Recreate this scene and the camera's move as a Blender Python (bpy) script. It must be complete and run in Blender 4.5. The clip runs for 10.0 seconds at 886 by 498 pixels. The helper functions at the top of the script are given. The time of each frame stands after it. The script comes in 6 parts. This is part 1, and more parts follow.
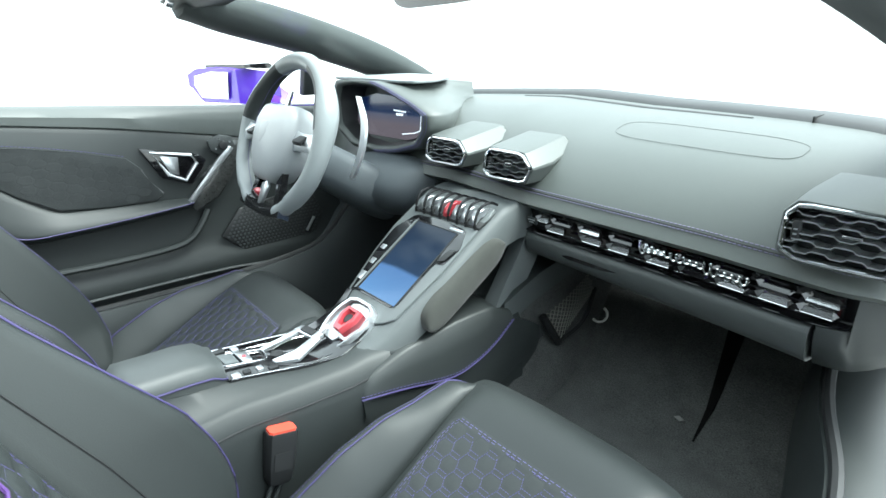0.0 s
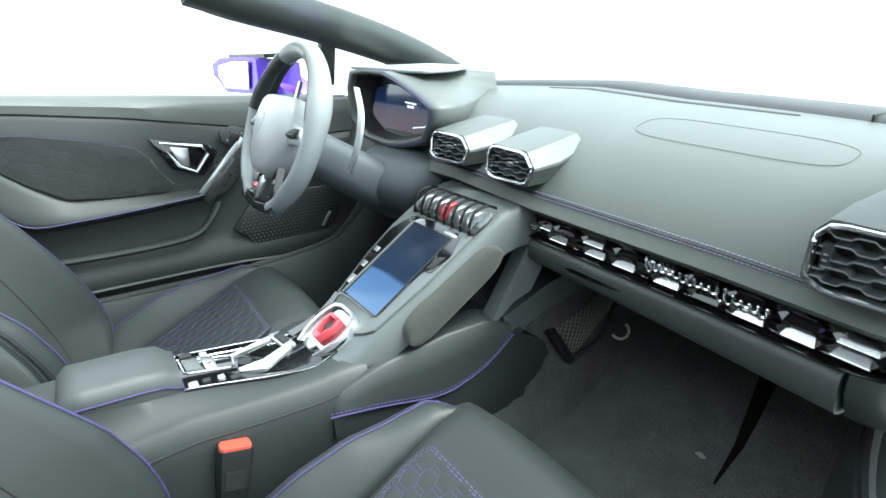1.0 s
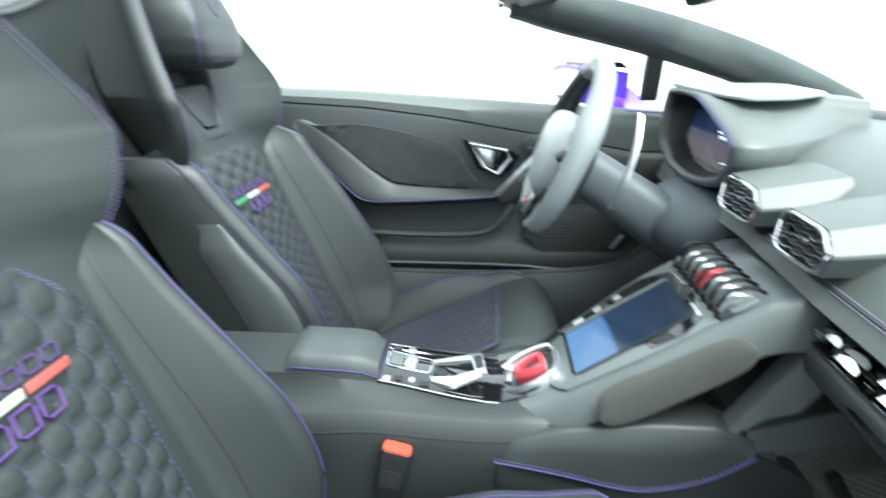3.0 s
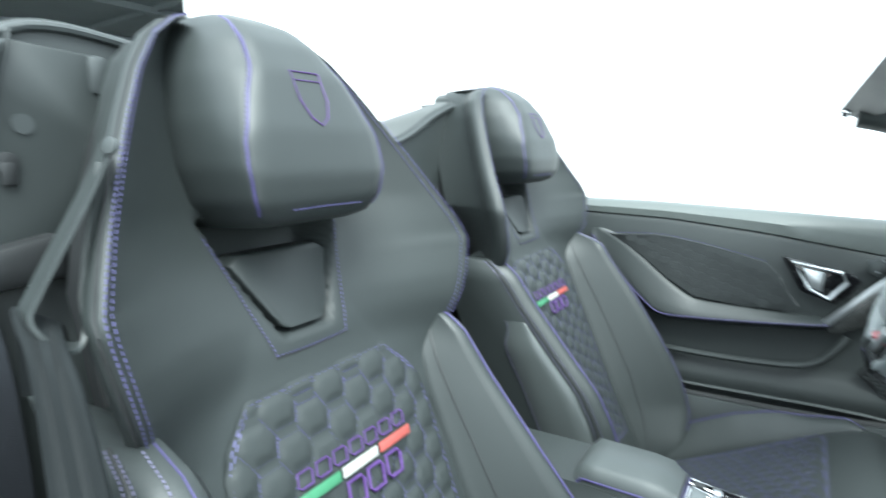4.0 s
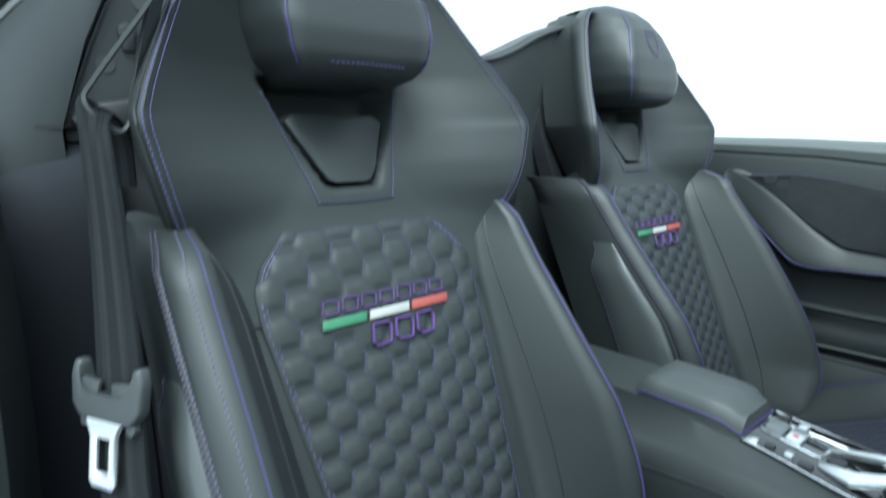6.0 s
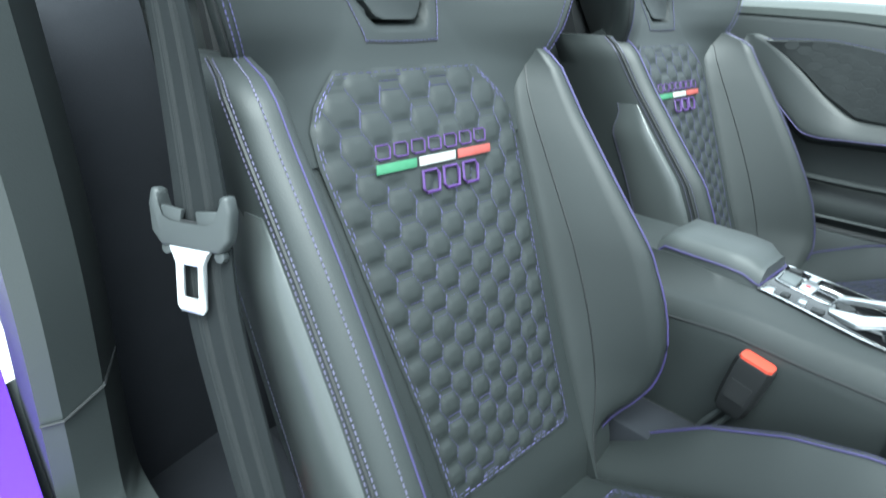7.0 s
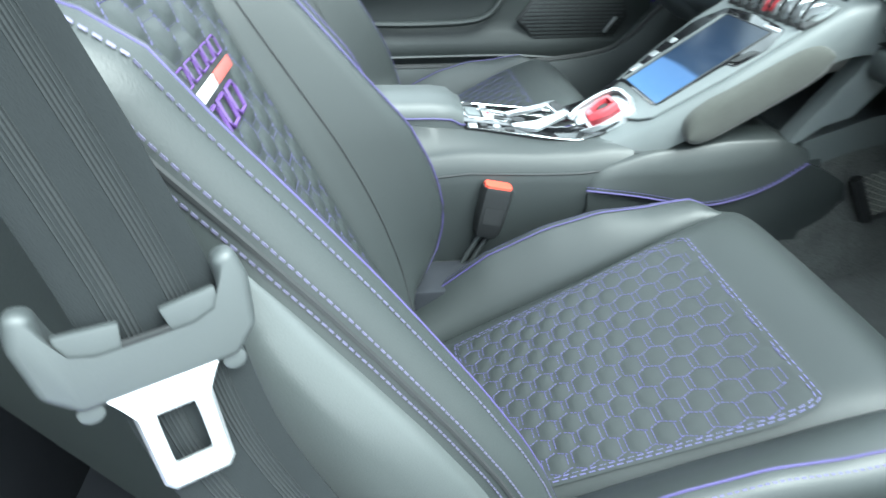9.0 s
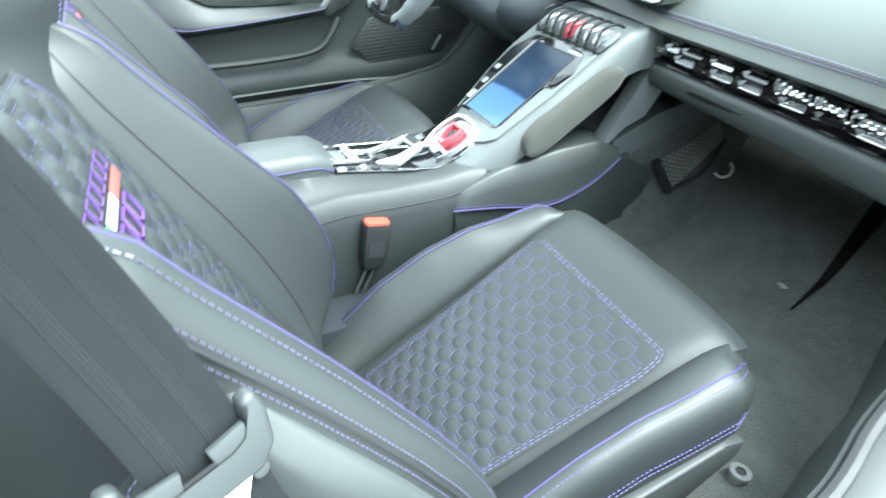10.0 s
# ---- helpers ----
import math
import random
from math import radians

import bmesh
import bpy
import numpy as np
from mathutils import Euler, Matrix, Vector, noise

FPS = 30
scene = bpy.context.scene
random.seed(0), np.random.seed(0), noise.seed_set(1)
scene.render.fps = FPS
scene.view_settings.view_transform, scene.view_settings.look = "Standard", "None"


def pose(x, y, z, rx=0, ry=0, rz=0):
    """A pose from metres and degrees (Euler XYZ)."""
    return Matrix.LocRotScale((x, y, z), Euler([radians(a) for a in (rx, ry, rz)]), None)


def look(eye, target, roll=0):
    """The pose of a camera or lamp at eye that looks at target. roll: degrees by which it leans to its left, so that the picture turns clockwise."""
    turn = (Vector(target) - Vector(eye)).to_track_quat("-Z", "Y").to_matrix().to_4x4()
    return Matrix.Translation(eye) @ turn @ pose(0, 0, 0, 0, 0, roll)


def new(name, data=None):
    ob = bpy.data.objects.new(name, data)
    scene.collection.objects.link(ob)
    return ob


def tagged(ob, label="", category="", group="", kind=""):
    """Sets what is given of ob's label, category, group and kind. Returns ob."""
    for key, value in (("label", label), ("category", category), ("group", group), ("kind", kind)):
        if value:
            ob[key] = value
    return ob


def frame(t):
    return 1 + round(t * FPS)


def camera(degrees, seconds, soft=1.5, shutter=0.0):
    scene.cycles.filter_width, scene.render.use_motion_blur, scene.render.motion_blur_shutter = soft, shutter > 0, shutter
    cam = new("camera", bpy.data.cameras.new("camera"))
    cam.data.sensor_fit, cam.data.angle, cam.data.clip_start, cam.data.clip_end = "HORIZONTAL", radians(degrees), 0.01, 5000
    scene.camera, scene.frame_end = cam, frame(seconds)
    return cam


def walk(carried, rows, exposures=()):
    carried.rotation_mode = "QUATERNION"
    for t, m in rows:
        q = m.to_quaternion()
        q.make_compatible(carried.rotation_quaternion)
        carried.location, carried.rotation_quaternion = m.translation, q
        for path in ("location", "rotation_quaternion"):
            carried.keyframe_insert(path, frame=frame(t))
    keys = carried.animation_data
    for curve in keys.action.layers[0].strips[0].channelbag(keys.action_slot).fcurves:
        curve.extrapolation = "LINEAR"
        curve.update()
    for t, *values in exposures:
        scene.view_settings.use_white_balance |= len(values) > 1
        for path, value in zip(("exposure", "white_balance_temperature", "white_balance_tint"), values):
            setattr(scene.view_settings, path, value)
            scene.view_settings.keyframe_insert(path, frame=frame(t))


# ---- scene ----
cam = camera(77.0, 10.0, 1.5, 0.5)
PATH = [
    (0, (0.751, 0.028, 0.902), (-0.712, 1.217, 0.234), -1.4),
    (0.5, (0.764, 0.093, 0.884), (-0.777, 1.18, 0.219), -1.4),
    (1, (0.748, 0.167, 0.892), (-0.833, 1.181, 0.204), -1.5),
    (1.5, (0.726, 0.219, 0.914), (-0.886, 1.143, 0.174), -1.5),
    (2, (0.714, 0.286, 0.895), (-0.992, 0.994, 0.129), -1.5),
    (2.2, (0.704, 0.305, 0.885), (-1.053, 0.87, 0.114), -1.5),
    (3.3, (0.715, 0.372, 0.936), (-1.136, -0.081, 0.328), -1.2),
    (3.5, (0.709, 0.36, 0.925), (-1.109, -0.282, 0.393), -2.3),
    (4, (0.747, 0.322, 0.946), (-0.91, -0.748, 0.617), -1.5),
    (4.5, (0.733, 0.374, 0.947), (-0.715, -0.988, 0.725), -1.2),
    (5, (0.7, 0.408, 0.944), (-0.64, -1.068, 0.785), -1.1),
    (5.5, (0.675, 0.436, 0.878), (-0.62, -1.08, 0.707), -1.2),
    (6, (0.691, 0.444, 0.824), (-0.582, -1.053, 0.449), -0.9),
    (6.2, (0.706, 0.438, 0.806), (-0.551, -1.043, 0.331), -0.8),
    (7.3, (0.769, 0.369, 0.782), (-0.524, -0.861, -0.12), -0.1),
    (7.5, (0.776, 0.343, 0.768), (-0.601, -0.752, -0.185), -0.1),
    (8, (0.759, 0.254, 0.775), (-0.789, -0.411, -0.303), -0.1),
    (8.5, (0.783, 0.166, 0.771), (-0.853, -0.059, -0.357), 0.2),
    (9, (0.784, 0.099, 0.787), (-0.852, 0.289, -0.348), 0.4),
    (9.5, (0.806, 0.061, 0.827), (-0.757, 0.52, -0.333), -0.2),
    (10, (0.806, 0.055, 0.87), (-0.691, 0.72, -0.277), -0.7),
]
walk(cam, [(t, look(eye, target, roll)) for t, eye, target, roll in PATH], [(0, 2.05, 5900, -2), (1.5, 1.95, 5900, -2), (2.2, 1.85, 5900, -2), (3.5, 2.1, 5850, -3), (4.5, 1.8, 5620, -3), (5.3, 1.55, 5520, -4), (6.2, 1.15, 5420, -5), (7.5, 2.45, 5700, -5), (9.0, 2.6, 5700, -5), (9.5, 2.85, 5700, -5), (10, 2.95, 5720, -5)])
# ---- light ----
SUN_AZ, SUN_EL = radians(44), radians(62)
world = bpy.data.worlds.new("sky")
scene.world = world
world.use_nodes = True
wt = world.node_tree
wt.nodes.clear()
sky = wt.nodes.new("ShaderNodeTexSky")
sky.sky_type, sky.sun_disc = "NISHITA", False
sky.sun_elevation, sky.sun_rotation = SUN_EL, SUN_AZ
sky.air_density, sky.dust_density, sky.ozone_density = 1.0, 3.0, 1.0
pale = wt.nodes.new("ShaderNodeHueSaturation")
pale.inputs["Saturation"].default_value = 0.25
back = wt.nodes.new("ShaderNodeBackground")
back.inputs["Strength"].default_value = 0.15
wout = wt.nodes.new("ShaderNodeOutputWorld")
wt.links.new(sky.outputs[0], pale.inputs["Color"])
haze = wt.nodes.new("ShaderNodeMix")
haze.data_type = "RGBA"
haze.inputs["Factor"].default_value = 0.6
haze.inputs["B"].default_value = (7.2, 7.3, 7.4, 1)
wt.links.new(pale.outputs[0], haze.inputs["A"])
wt.links.new(haze.outputs["Result"], back.inputs["Color"])
wt.links.new(back.outputs[0], wout.inputs["Surface"])
sun_data = bpy.data.lights.new("sun", "SUN")
sun_data.energy, sun_data.angle, sun_data.color = 2.5, radians(36), (1.0, 0.96, 0.9)
sun = new("sun", sun_data)
sun.matrix_world = look((math.sin(SUN_AZ) * math.cos(SUN_EL) * 20, math.cos(SUN_AZ) * math.cos(SUN_EL) * 20, math.sin(SUN_EL) * 20), (0, 0, 0.6))


# ---- materials ----
def material(name, base, rough=0.5, metal=0.0, vary=0.15, scale=8.0, grain=400.0, bump=0.15, depth=0.0006, spec=0.5, coat=0.0, glow=None, tint=None, sheen=0.0):
    """A surface with broad colour variation, roughness variation and fine relief."""
    m = bpy.data.materials.new(name)
    m.use_nodes = True
    t, n = m.node_tree, m.node_tree.nodes
    b = n["Principled BSDF"]
    co = n.new("ShaderNodeTexCoord")
    broad = n.new("ShaderNodeTexNoise")
    broad.inputs["Scale"].default_value, broad.inputs["Detail"].default_value = scale, 5.0
    fine = n.new("ShaderNodeTexNoise")
    fine.inputs["Scale"].default_value, fine.inputs["Detail"].default_value = grain, 3.0
    t.links.new(co.outputs["Object"], broad.inputs["Vector"])
    t.links.new(co.outputs["Object"], fine.inputs["Vector"])
    mix = n.new("ShaderNodeMix")
    mix.data_type = "RGBA"
    other = tint or [c * 0.6 for c in base]
    mix.inputs["A"].default_value = (*[min(1, c * (1 + vary)) for c in base], 1)
    mix.inputs["B"].default_value = (*[c * (1 - vary) + o * vary for c, o in zip(base, other)], 1)
    t.links.new(broad.outputs["Fac"], mix.inputs["Factor"])
    grainy = n.new("ShaderNodeMix")
    grainy.data_type, grainy.blend_type = "RGBA", "MULTIPLY"
    grainy.inputs["Factor"].default_value = min(1.0, vary * 1.5)
    t.links.new(mix.outputs["Result"], grainy.inputs["A"])
    t.links.new(fine.outputs["Fac"], grainy.inputs["B"])
    t.links.new(grainy.outputs["Result"], b.inputs["Base Color"])
    rr = n.new("ShaderNodeMapRange")
    rr.inputs["To Min"].default_value, rr.inputs["To Max"].default_value = max(0.02, rough * 0.82), min(1, rough * 1.18)
    t.links.new(broad.outputs["Fac"], rr.inputs["Value"])
    t.links.new(rr.outputs["Result"], b.inputs["Roughness"])
    if bump > 0:
        bp = n.new("ShaderNodeBump")
        bp.inputs["Strength"].default_value, bp.inputs["Distance"].default_value = bump, depth
        t.links.new(fine.outputs["Fac"], bp.inputs["Height"])
        t.links.new(bp.outputs["Normal"], b.inputs["Normal"])
    b.inputs["Metallic"].default_value = metal
    b.inputs["Specular IOR Level"].default_value = spec
    b.inputs["Coat Weight"].default_value = coat
    b.inputs["Sheen Weight"].default_value = sheen
    if glow:
        b.inputs["Emission Color"].default_value = (*glow[:3], 1)
        b.inputs["Emission Strength"].default_value = glow[3]
    return m


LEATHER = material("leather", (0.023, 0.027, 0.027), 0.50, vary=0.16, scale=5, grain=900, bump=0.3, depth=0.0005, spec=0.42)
# Seat leather with a lighter base that paints the sky sheen on the sides.
SHEEN_LEATHER = material("sheen_leather", (0.055, 0.061, 0.061), 0.30, vary=0.12, scale=5, grain=900, bump=0.2, depth=0.0004)
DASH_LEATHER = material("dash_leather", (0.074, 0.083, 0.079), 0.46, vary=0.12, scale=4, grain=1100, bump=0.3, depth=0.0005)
SUEDE = material("suede", (0.036, 0.040, 0.041), 0.9, vary=0.35, scale=26, grain=700, bump=0.5, depth=0.001, spec=0.2, sheen=0.15)
CARPET = material("carpet", (0.165, 0.170, 0.165), 0.95, vary=0.65, scale=22, grain=420, bump=1.0, depth=0.002, spec=0.1, sheen=0.1)
PLASTIC = material("plastic", (0.036, 0.041, 0.042), 0.55, vary=0.1, scale=6, grain=1500, bump=0.15, depth=0.0003)
# Hub and wheel greys are lifted to paint in the glare from above.
GLARE_VINYL = material("glare_vinyl", (0.34, 0.355, 0.365), 0.38, vary=0.08, scale=8, grain=1200, bump=0.15, depth=0.0003)
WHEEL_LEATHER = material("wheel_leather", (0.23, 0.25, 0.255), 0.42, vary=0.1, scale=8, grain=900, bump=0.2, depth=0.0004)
PILLAR_CLOTH = material("pillar_cloth", (0.050, 0.056, 0.056), 0.85, vary=0.15, scale=10, grain=1200, bump=0.3, depth=0.0004, spec=0.25)
CONSOLE_GREY = material("console_grey", (0.105, 0.116, 0.118), 0.40, vary=0.1, scale=6, grain=1500, bump=0.15, depth=0.0003)
KNEE_SUEDE = material("knee_suede", (0.050, 0.052, 0.047), 0.9, vary=0.25, scale=30, grain=900, bump=0.5, depth=0.0008, spec=0.2, sheen=0.2)
DECK_BLACK = material("deck_black", (0.007, 0.007, 0.008), 0.22, vary=0.15, scale=14, grain=80, bump=0.0, spec=0.28)
LINING = material("pillar_lining", (0.020, 0.022, 0.027), 0.8, vary=0.25, scale=12, grain=900, bump=0.4, depth=0.0008, spec=0.2)
SLIT_BLACK = material("slit_black", (0.008, 0.008, 0.008), 0.9, vary=0.2, scale=30, grain=800, bump=0.3, spec=0.1)
PILLAR_SATIN = material("pillar_satin", (0.036, 0.041, 0.042), 0.30, vary=0.12, scale=5, grain=1500, bump=0.1, depth=0.0003)
SKY_FACET = material("sky_facet", (0.62, 0.63, 0.64), 0.14, metal=1.0, vary=0.08, scale=30, grain=300, bump=0.0)
BRIDGE_LEATHER = material("bridge_leather", (0.082, 0.091, 0.092), 0.48, vary=0.12, scale=6, grain=900, bump=0.25, depth=0.0005)
ARM_LEATHER = material("arm_leather", (0.046, 0.052, 0.052), 0.5, vary=0.12, scale=6, grain=900, bump=0.25, depth=0.0005)
NET_CORD = material("net_cord", (0.22, 0.22, 0.195), 0.7, vary=0.2, scale=40, grain=1500, bump=0.3)
COLUMN_PLASTIC = material("column_plastic", (0.062, 0.072, 0.080), 0.5, vary=0.1, scale=6, grain=1500, bump=0.15, depth=0.0003)
BLACK_CHROME = material("black_chrome", (0.40, 0.41, 0.42), 0.08, metal=1.0, vary=0.05, scale=20, grain=200, bump=0.0)
DARK_PLASTIC = material("dark_plastic", (0.014, 0.015, 0.016), 0.5, vary=0.15, scale=12, grain=1200, bump=0.15, depth=0.0003)
RUBBER = material("rubber", (0.016, 0.017, 0.018), 0.6, vary=0.15, scale=12, grain=800, bump=0.1)
GLOSS_BLACK = material("gloss_black", (0.006, 0.006, 0.007), 0.08, vary=0.1, scale=10, grain=60, bump=0.0, coat=0.6)
CHROME = material("chrome", (0.75, 0.76, 0.78), 0.12, metal=1.0, vary=0.05, scale=20, grain=200, bump=0.0)
SATIN = material("satin_silver", (0.62, 0.64, 0.66), 0.3, metal=0.9, vary=0.05, scale=20, grain=600, bump=0.05)
STEEL = material("belt_steel", (0.72, 0.74, 0.76), 0.42, metal=0.85, vary=0.12, scale=60, grain=900, bump=0.1, depth=0.0003)
FORGED = material("forged_carbon", (0.045, 0.047, 0.046), 0.25, vary=0.9, scale=70, grain=200, bump=0.1, coat=0.5)
RED = material("red_gloss", (0.46, 0.055, 0.07), 0.25, vary=0.1, scale=30, grain=300, bump=0.0, coat=0.4)
ORANGE = material("orange_button", (0.60, 0.07, 0.04), 0.45, vary=0.08, scale=30, grain=500, bump=0.05)
THREAD = material("purple_thread", (0.105, 0.095, 0.235), 0.7, vary=0.25, scale=90, grain=1500, bump=0.4)
QUILT_THREAD = material("quilt_thread", (0.078, 0.071, 0.175), 0.75, vary=0.25, scale=90, grain=1500, bump=0.4, spec=0.25)
PALE_THREAD = material("pale_thread", (0.130, 0.122, 0.200), 0.7, vary=0.25, scale=90, grain=1500, bump=0.4)
PIPING = material("purple_piping", (0.050, 0.040, 0.130), 0.45, vary=0.15, scale=20, grain=900, bump=0.2)
VIOLET = material("violet_embroidery", (0.075, 0.030, 0.16), 0.6, vary=0.25, scale=120, grain=1800, bump=0.5)
GREEN = material("green_embroidery", (0.045, 0.17, 0.085), 0.6, vary=0.2, scale=120, grain=1800, bump=0.5)
WHITE = material("white_embroidery", (0.36, 0.36, 0.34), 0.6, vary=0.12, scale=120, grain=1800, bump=0.4)
SCARLET = material("red_embroidery", (0.30, 0.06, 0.05), 0.6, vary=0.2, scale=120, grain=1800, bump=0.5)
PAINT = material("purple_paint", (0.085, 0.025, 0.48), 0.22, vary=0.05, scale=10, grain=2000, bump=0.0, coat=0.8)
STRIPE = material("webbing_stripe", (0.020, 0.022, 0.023), 0.75, vary=0.2, scale=14, grain=1600, bump=0.5, depth=0.0005, spec=0.15)
WEBBING = material("webbing", (0.015, 0.017, 0.018), 0.80, vary=0.25, scale=14, grain=1600, bump=0.5, depth=0.0006, spec=0.08)
CONCRETE = material("concrete", (0.52, 0.52, 0.51), 0.85, vary=0.15, scale=1.5, grain=60, bump=0.2, depth=0.003)
WHITE_WALL = material("white_wall", (0.80, 0.80, 0.79), 0.7, vary=0.05, scale=2, grain=80, bump=0.1)
OLIVE_WALL = material("olive_wall", (0.20, 0.21, 0.17), 0.8, vary=0.15, scale=1.2, grain=60, bump=0.1)
CEILING = material("ceiling_paint", (0.26, 0.29, 0.30), 0.8, vary=0.2, scale=1.0, grain=40, bump=0.1)
GREEN_LENS = material("green_lens", (0.05, 0.6, 0.25), 0.3, vary=0.05, bump=0.0, glow=(0.02, 0.85, 0.22, 0.9))
MIRROR = material("mirror_glass", (0.9, 0.9, 0.9), 0.02, metal=1.0, vary=0.0, bump=0.0)
LOOP_RED = material("red_cord", (0.5, 0.02, 0.03), 0.6, vary=0.1, scale=50)
IVORY = material("ivory_plastic", (0.62, 0.61, 0.56), 0.45, vary=0.1, scale=30)


# ---- building helpers ----
def thing(name, at, label, category, group="", kind=""):
    ob = new(name)
    ob.empty_display_size = 0.05
    ob.location = at
    return tagged(ob, label, category, group, kind)


def part(name, bm, mat, parent=None, label="", sharp=38, smooth=True):
    """Links a bmesh, built in world places, as one mesh under a thing or a part."""
    bmesh.ops.recalc_face_normals(bm, faces=bm.faces)
    me = bpy.data.meshes.new(name)
    bm.to_mesh(me)
    bm.free()
    me.materials.append(mat)
    if smooth:
        me.polygons.foreach_set("use_smooth", [True] * len(me.polygons))
        me.set_sharp_from_angle(angle=radians(sharp))
    ob = new(name, me)
    if parent is not None:
        base = parent
        shift = Matrix.Identity(4)
        while base is not None:
            shift = Matrix.Translation(base.location) @ shift
            base = base.parent if base.type == "MESH" else None
        ob.parent = parent
        ob.matrix_parent_inverse = shift.inverted() if parent.type == "EMPTY" else Matrix.Identity(4)
    if label:
        ob["label"] = label
    return ob


def box(bm, c, s, bevel=0.0, turn=None, seg=2):
    made = bmesh.ops.create_cube(bm, size=1.0)["verts"]
    bmesh.ops.scale(bm, vec=s, verts=made)
    if bevel > 0:
        edges = list({e for v in made for e in v.link_edges})
        got = bmesh.ops.bevel(bm, geom=edges, offset=bevel, segments=seg, affect="EDGES", profile=0.5)
        made = list({v for f in got["faces"] for v in f.verts} | {v for v in made if v.is_valid})
    if turn is not None:
        bmesh.ops.transform(bm, matrix=turn, verts=made)
    bmesh.ops.translate(bm, vec=c, verts=made)
    return bm


def loft(bm, rings, closed=True, caps=True):
    """Joins rings of equally many points into a skin."""
    rows = [[bm.verts.new(p) for p in ring] for ring in rings]
    n = len(rows[0])
    for a, b in zip(rows, rows[1:]):
        for i in range(n if closed else n - 1):
            j = (i + 1) % n
            quad = [a[i], a[j], b[j], b[i]]
            if len({q.co.to_tuple(7) for q in quad}) == 4:
                bm.faces.new(quad)
            else:
                seen, keep = set(), []
                for q in quad:
                    if q.co.to_tuple(7) not in seen:
                        seen.add(q.co.to_tuple(7))
                        keep.append(q)
                if len(keep) == 3:
                    bm.faces.new(keep)
    if caps and closed:
        bm.faces.new(rows[0])
        bm.faces.new(list(reversed(rows[-1])))
    return bm


def sheet(bm, f, us, vs, thick=0.0, normal=(0, 0, 1)):
    """A grid of f(u, v), given a back side at a distance where it has thickness."""
    us, vs = list(us), list(vs)
    top = [[Vector(f(u, v)) for u in us] for v in vs]
    if thick == 0:
        return loft(bm, top, closed=False)
    down = Vector(normal).normalized() * -thick
    rings = [row + [p + down for p in reversed(row)] for row in top]
    return loft(bm, rings)


def span(a, b, n):
    return [a + (b - a) * i / (n - 1) for i in range(n)]


def curve_points(points, n=8):
    """A smooth line through points."""
    p = [Vector(q) for q in points]
    p = [2 * p[0] - p[1]] + p + [2 * p[-1] - p[-2]]
    out = []
    for i in range(1, len(p) - 2):
        for k in range(n):
            t = k / n
            a, b, c, d = p[i - 1], p[i], p[i + 1], p[i + 2]
            out.append(0.5 * (2 * b + (c - a) * t + (2 * a - 5 * b + 4 * c - d) * t * t + (3 * b - a - 3 * c + d) * t ** 3))
    return out + [p[-2]]


def tube(bm, points, r, sides=8, close=False, flat=1.0, up=(0, 0, 1)):
    """A round or flattened tube along points; r may be one number or one for each point."""
    p = [Vector(q) for q in points]
    n = len(p)
    rings = []
    for i, q in enumerate(p):
        a, b = (p[i - 1], p[(i + 1) % n]) if close else (p[max(0, i - 1)], p[min(n - 1, i + 1)])
        way = (b - a).normalized()
        side = way.cross(Vector(up))
        side = side.normalized() if side.length > 1e-4 else way.orthogonal().normalized()
        over = side.cross(way).normalized()
        rad = r[i] if isinstance(r, (list, tuple)) else r
        rings.append([q + side * (math.cos(2 * math.pi * k / sides) * rad) + over * (math.sin(2 * math.pi * k / sides) * rad * flat) for k in range(sides)])
    if close:
        rings.append(rings[0])
    return loft(bm, rings, caps=not close)


def slab(bm, outline, away, bevel=0.0, seg=2):
    """A flat outline of 3D points, given depth along away, its edges rounded."""
    away = Vector(away)
    a = [bm.verts.new(Vector(p)) for p in outline]
    b = [bm.verts.new(Vector(p) + away) for p in outline]
    n = len(a)
    faces = [bm.faces.new(a), bm.faces.new(list(reversed(b)))]
    faces += [bm.faces.new([a[i], b[i], b[(i + 1) % n], a[(i + 1) % n]]) for i in range(n)]
    if bevel > 0:
        edges = list({e for f in faces for e in f.edges})
        bmesh.ops.bevel(bm, geom=edges, offset=bevel, segments=seg, affect="EDGES", profile=0.5)
    return bm


def disc(bm, c, r, depth, axis, sides=24, bevel=0.0):
    axis = Vector(axis).normalized()
    u = axis.orthogonal().normalized()
    v = axis.cross(u)
    ring = [Vector(c) + u * (math.cos(2 * math.pi * k / sides) * r) + v * (math.sin(2 * math.pi * k / sides) * r) for k in range(sides)]
    return slab(bm, ring, axis * depth, bevel)


def ease(x, a, b):
    t = min(1.0, max(0.0, (x - a) / (b - a)))
    return t * t * (3 - 2 * t)


def along(table, x):
    """A value read from a table of (x, value), smoothly."""
    if x <= table[0][0]:
        return table[0][1]
    for (a, p), (b, q) in zip(table, table[1:]):
        if x <= b:
            t = (x - a) / (b - a)
            return p + (q - p) * t
    return table[-1][1]


def rounded(points, times=2, cut=0.22):
    """A closed outline with its corners cut off again and again."""
    p = [Vector(q) for q in points]
    for _ in range(times):
        p = [a.lerp(b, f) for a, b in zip(p, p[1:] + p[:1]) for f in (cut, 1 - cut)]
    return p


def rounded_ring(points, times=2, cut=0.2):
    return [(p.x, p.y) for p in rounded([(a, b, 0) for a, b in points], times, cut)]


def rounded_line(points, n=6):
    return [(p.x, p.y) for p in curve_points([(a, b, 0) for a, b in points], n)]


def rounded_plane(points, place, up):
    """An outline with softened corners, laid onto a plane."""
    return [place(a, b, up) for a, b in rounded_ring(points, 1, 0.10)]


def B():
    return bmesh.new()


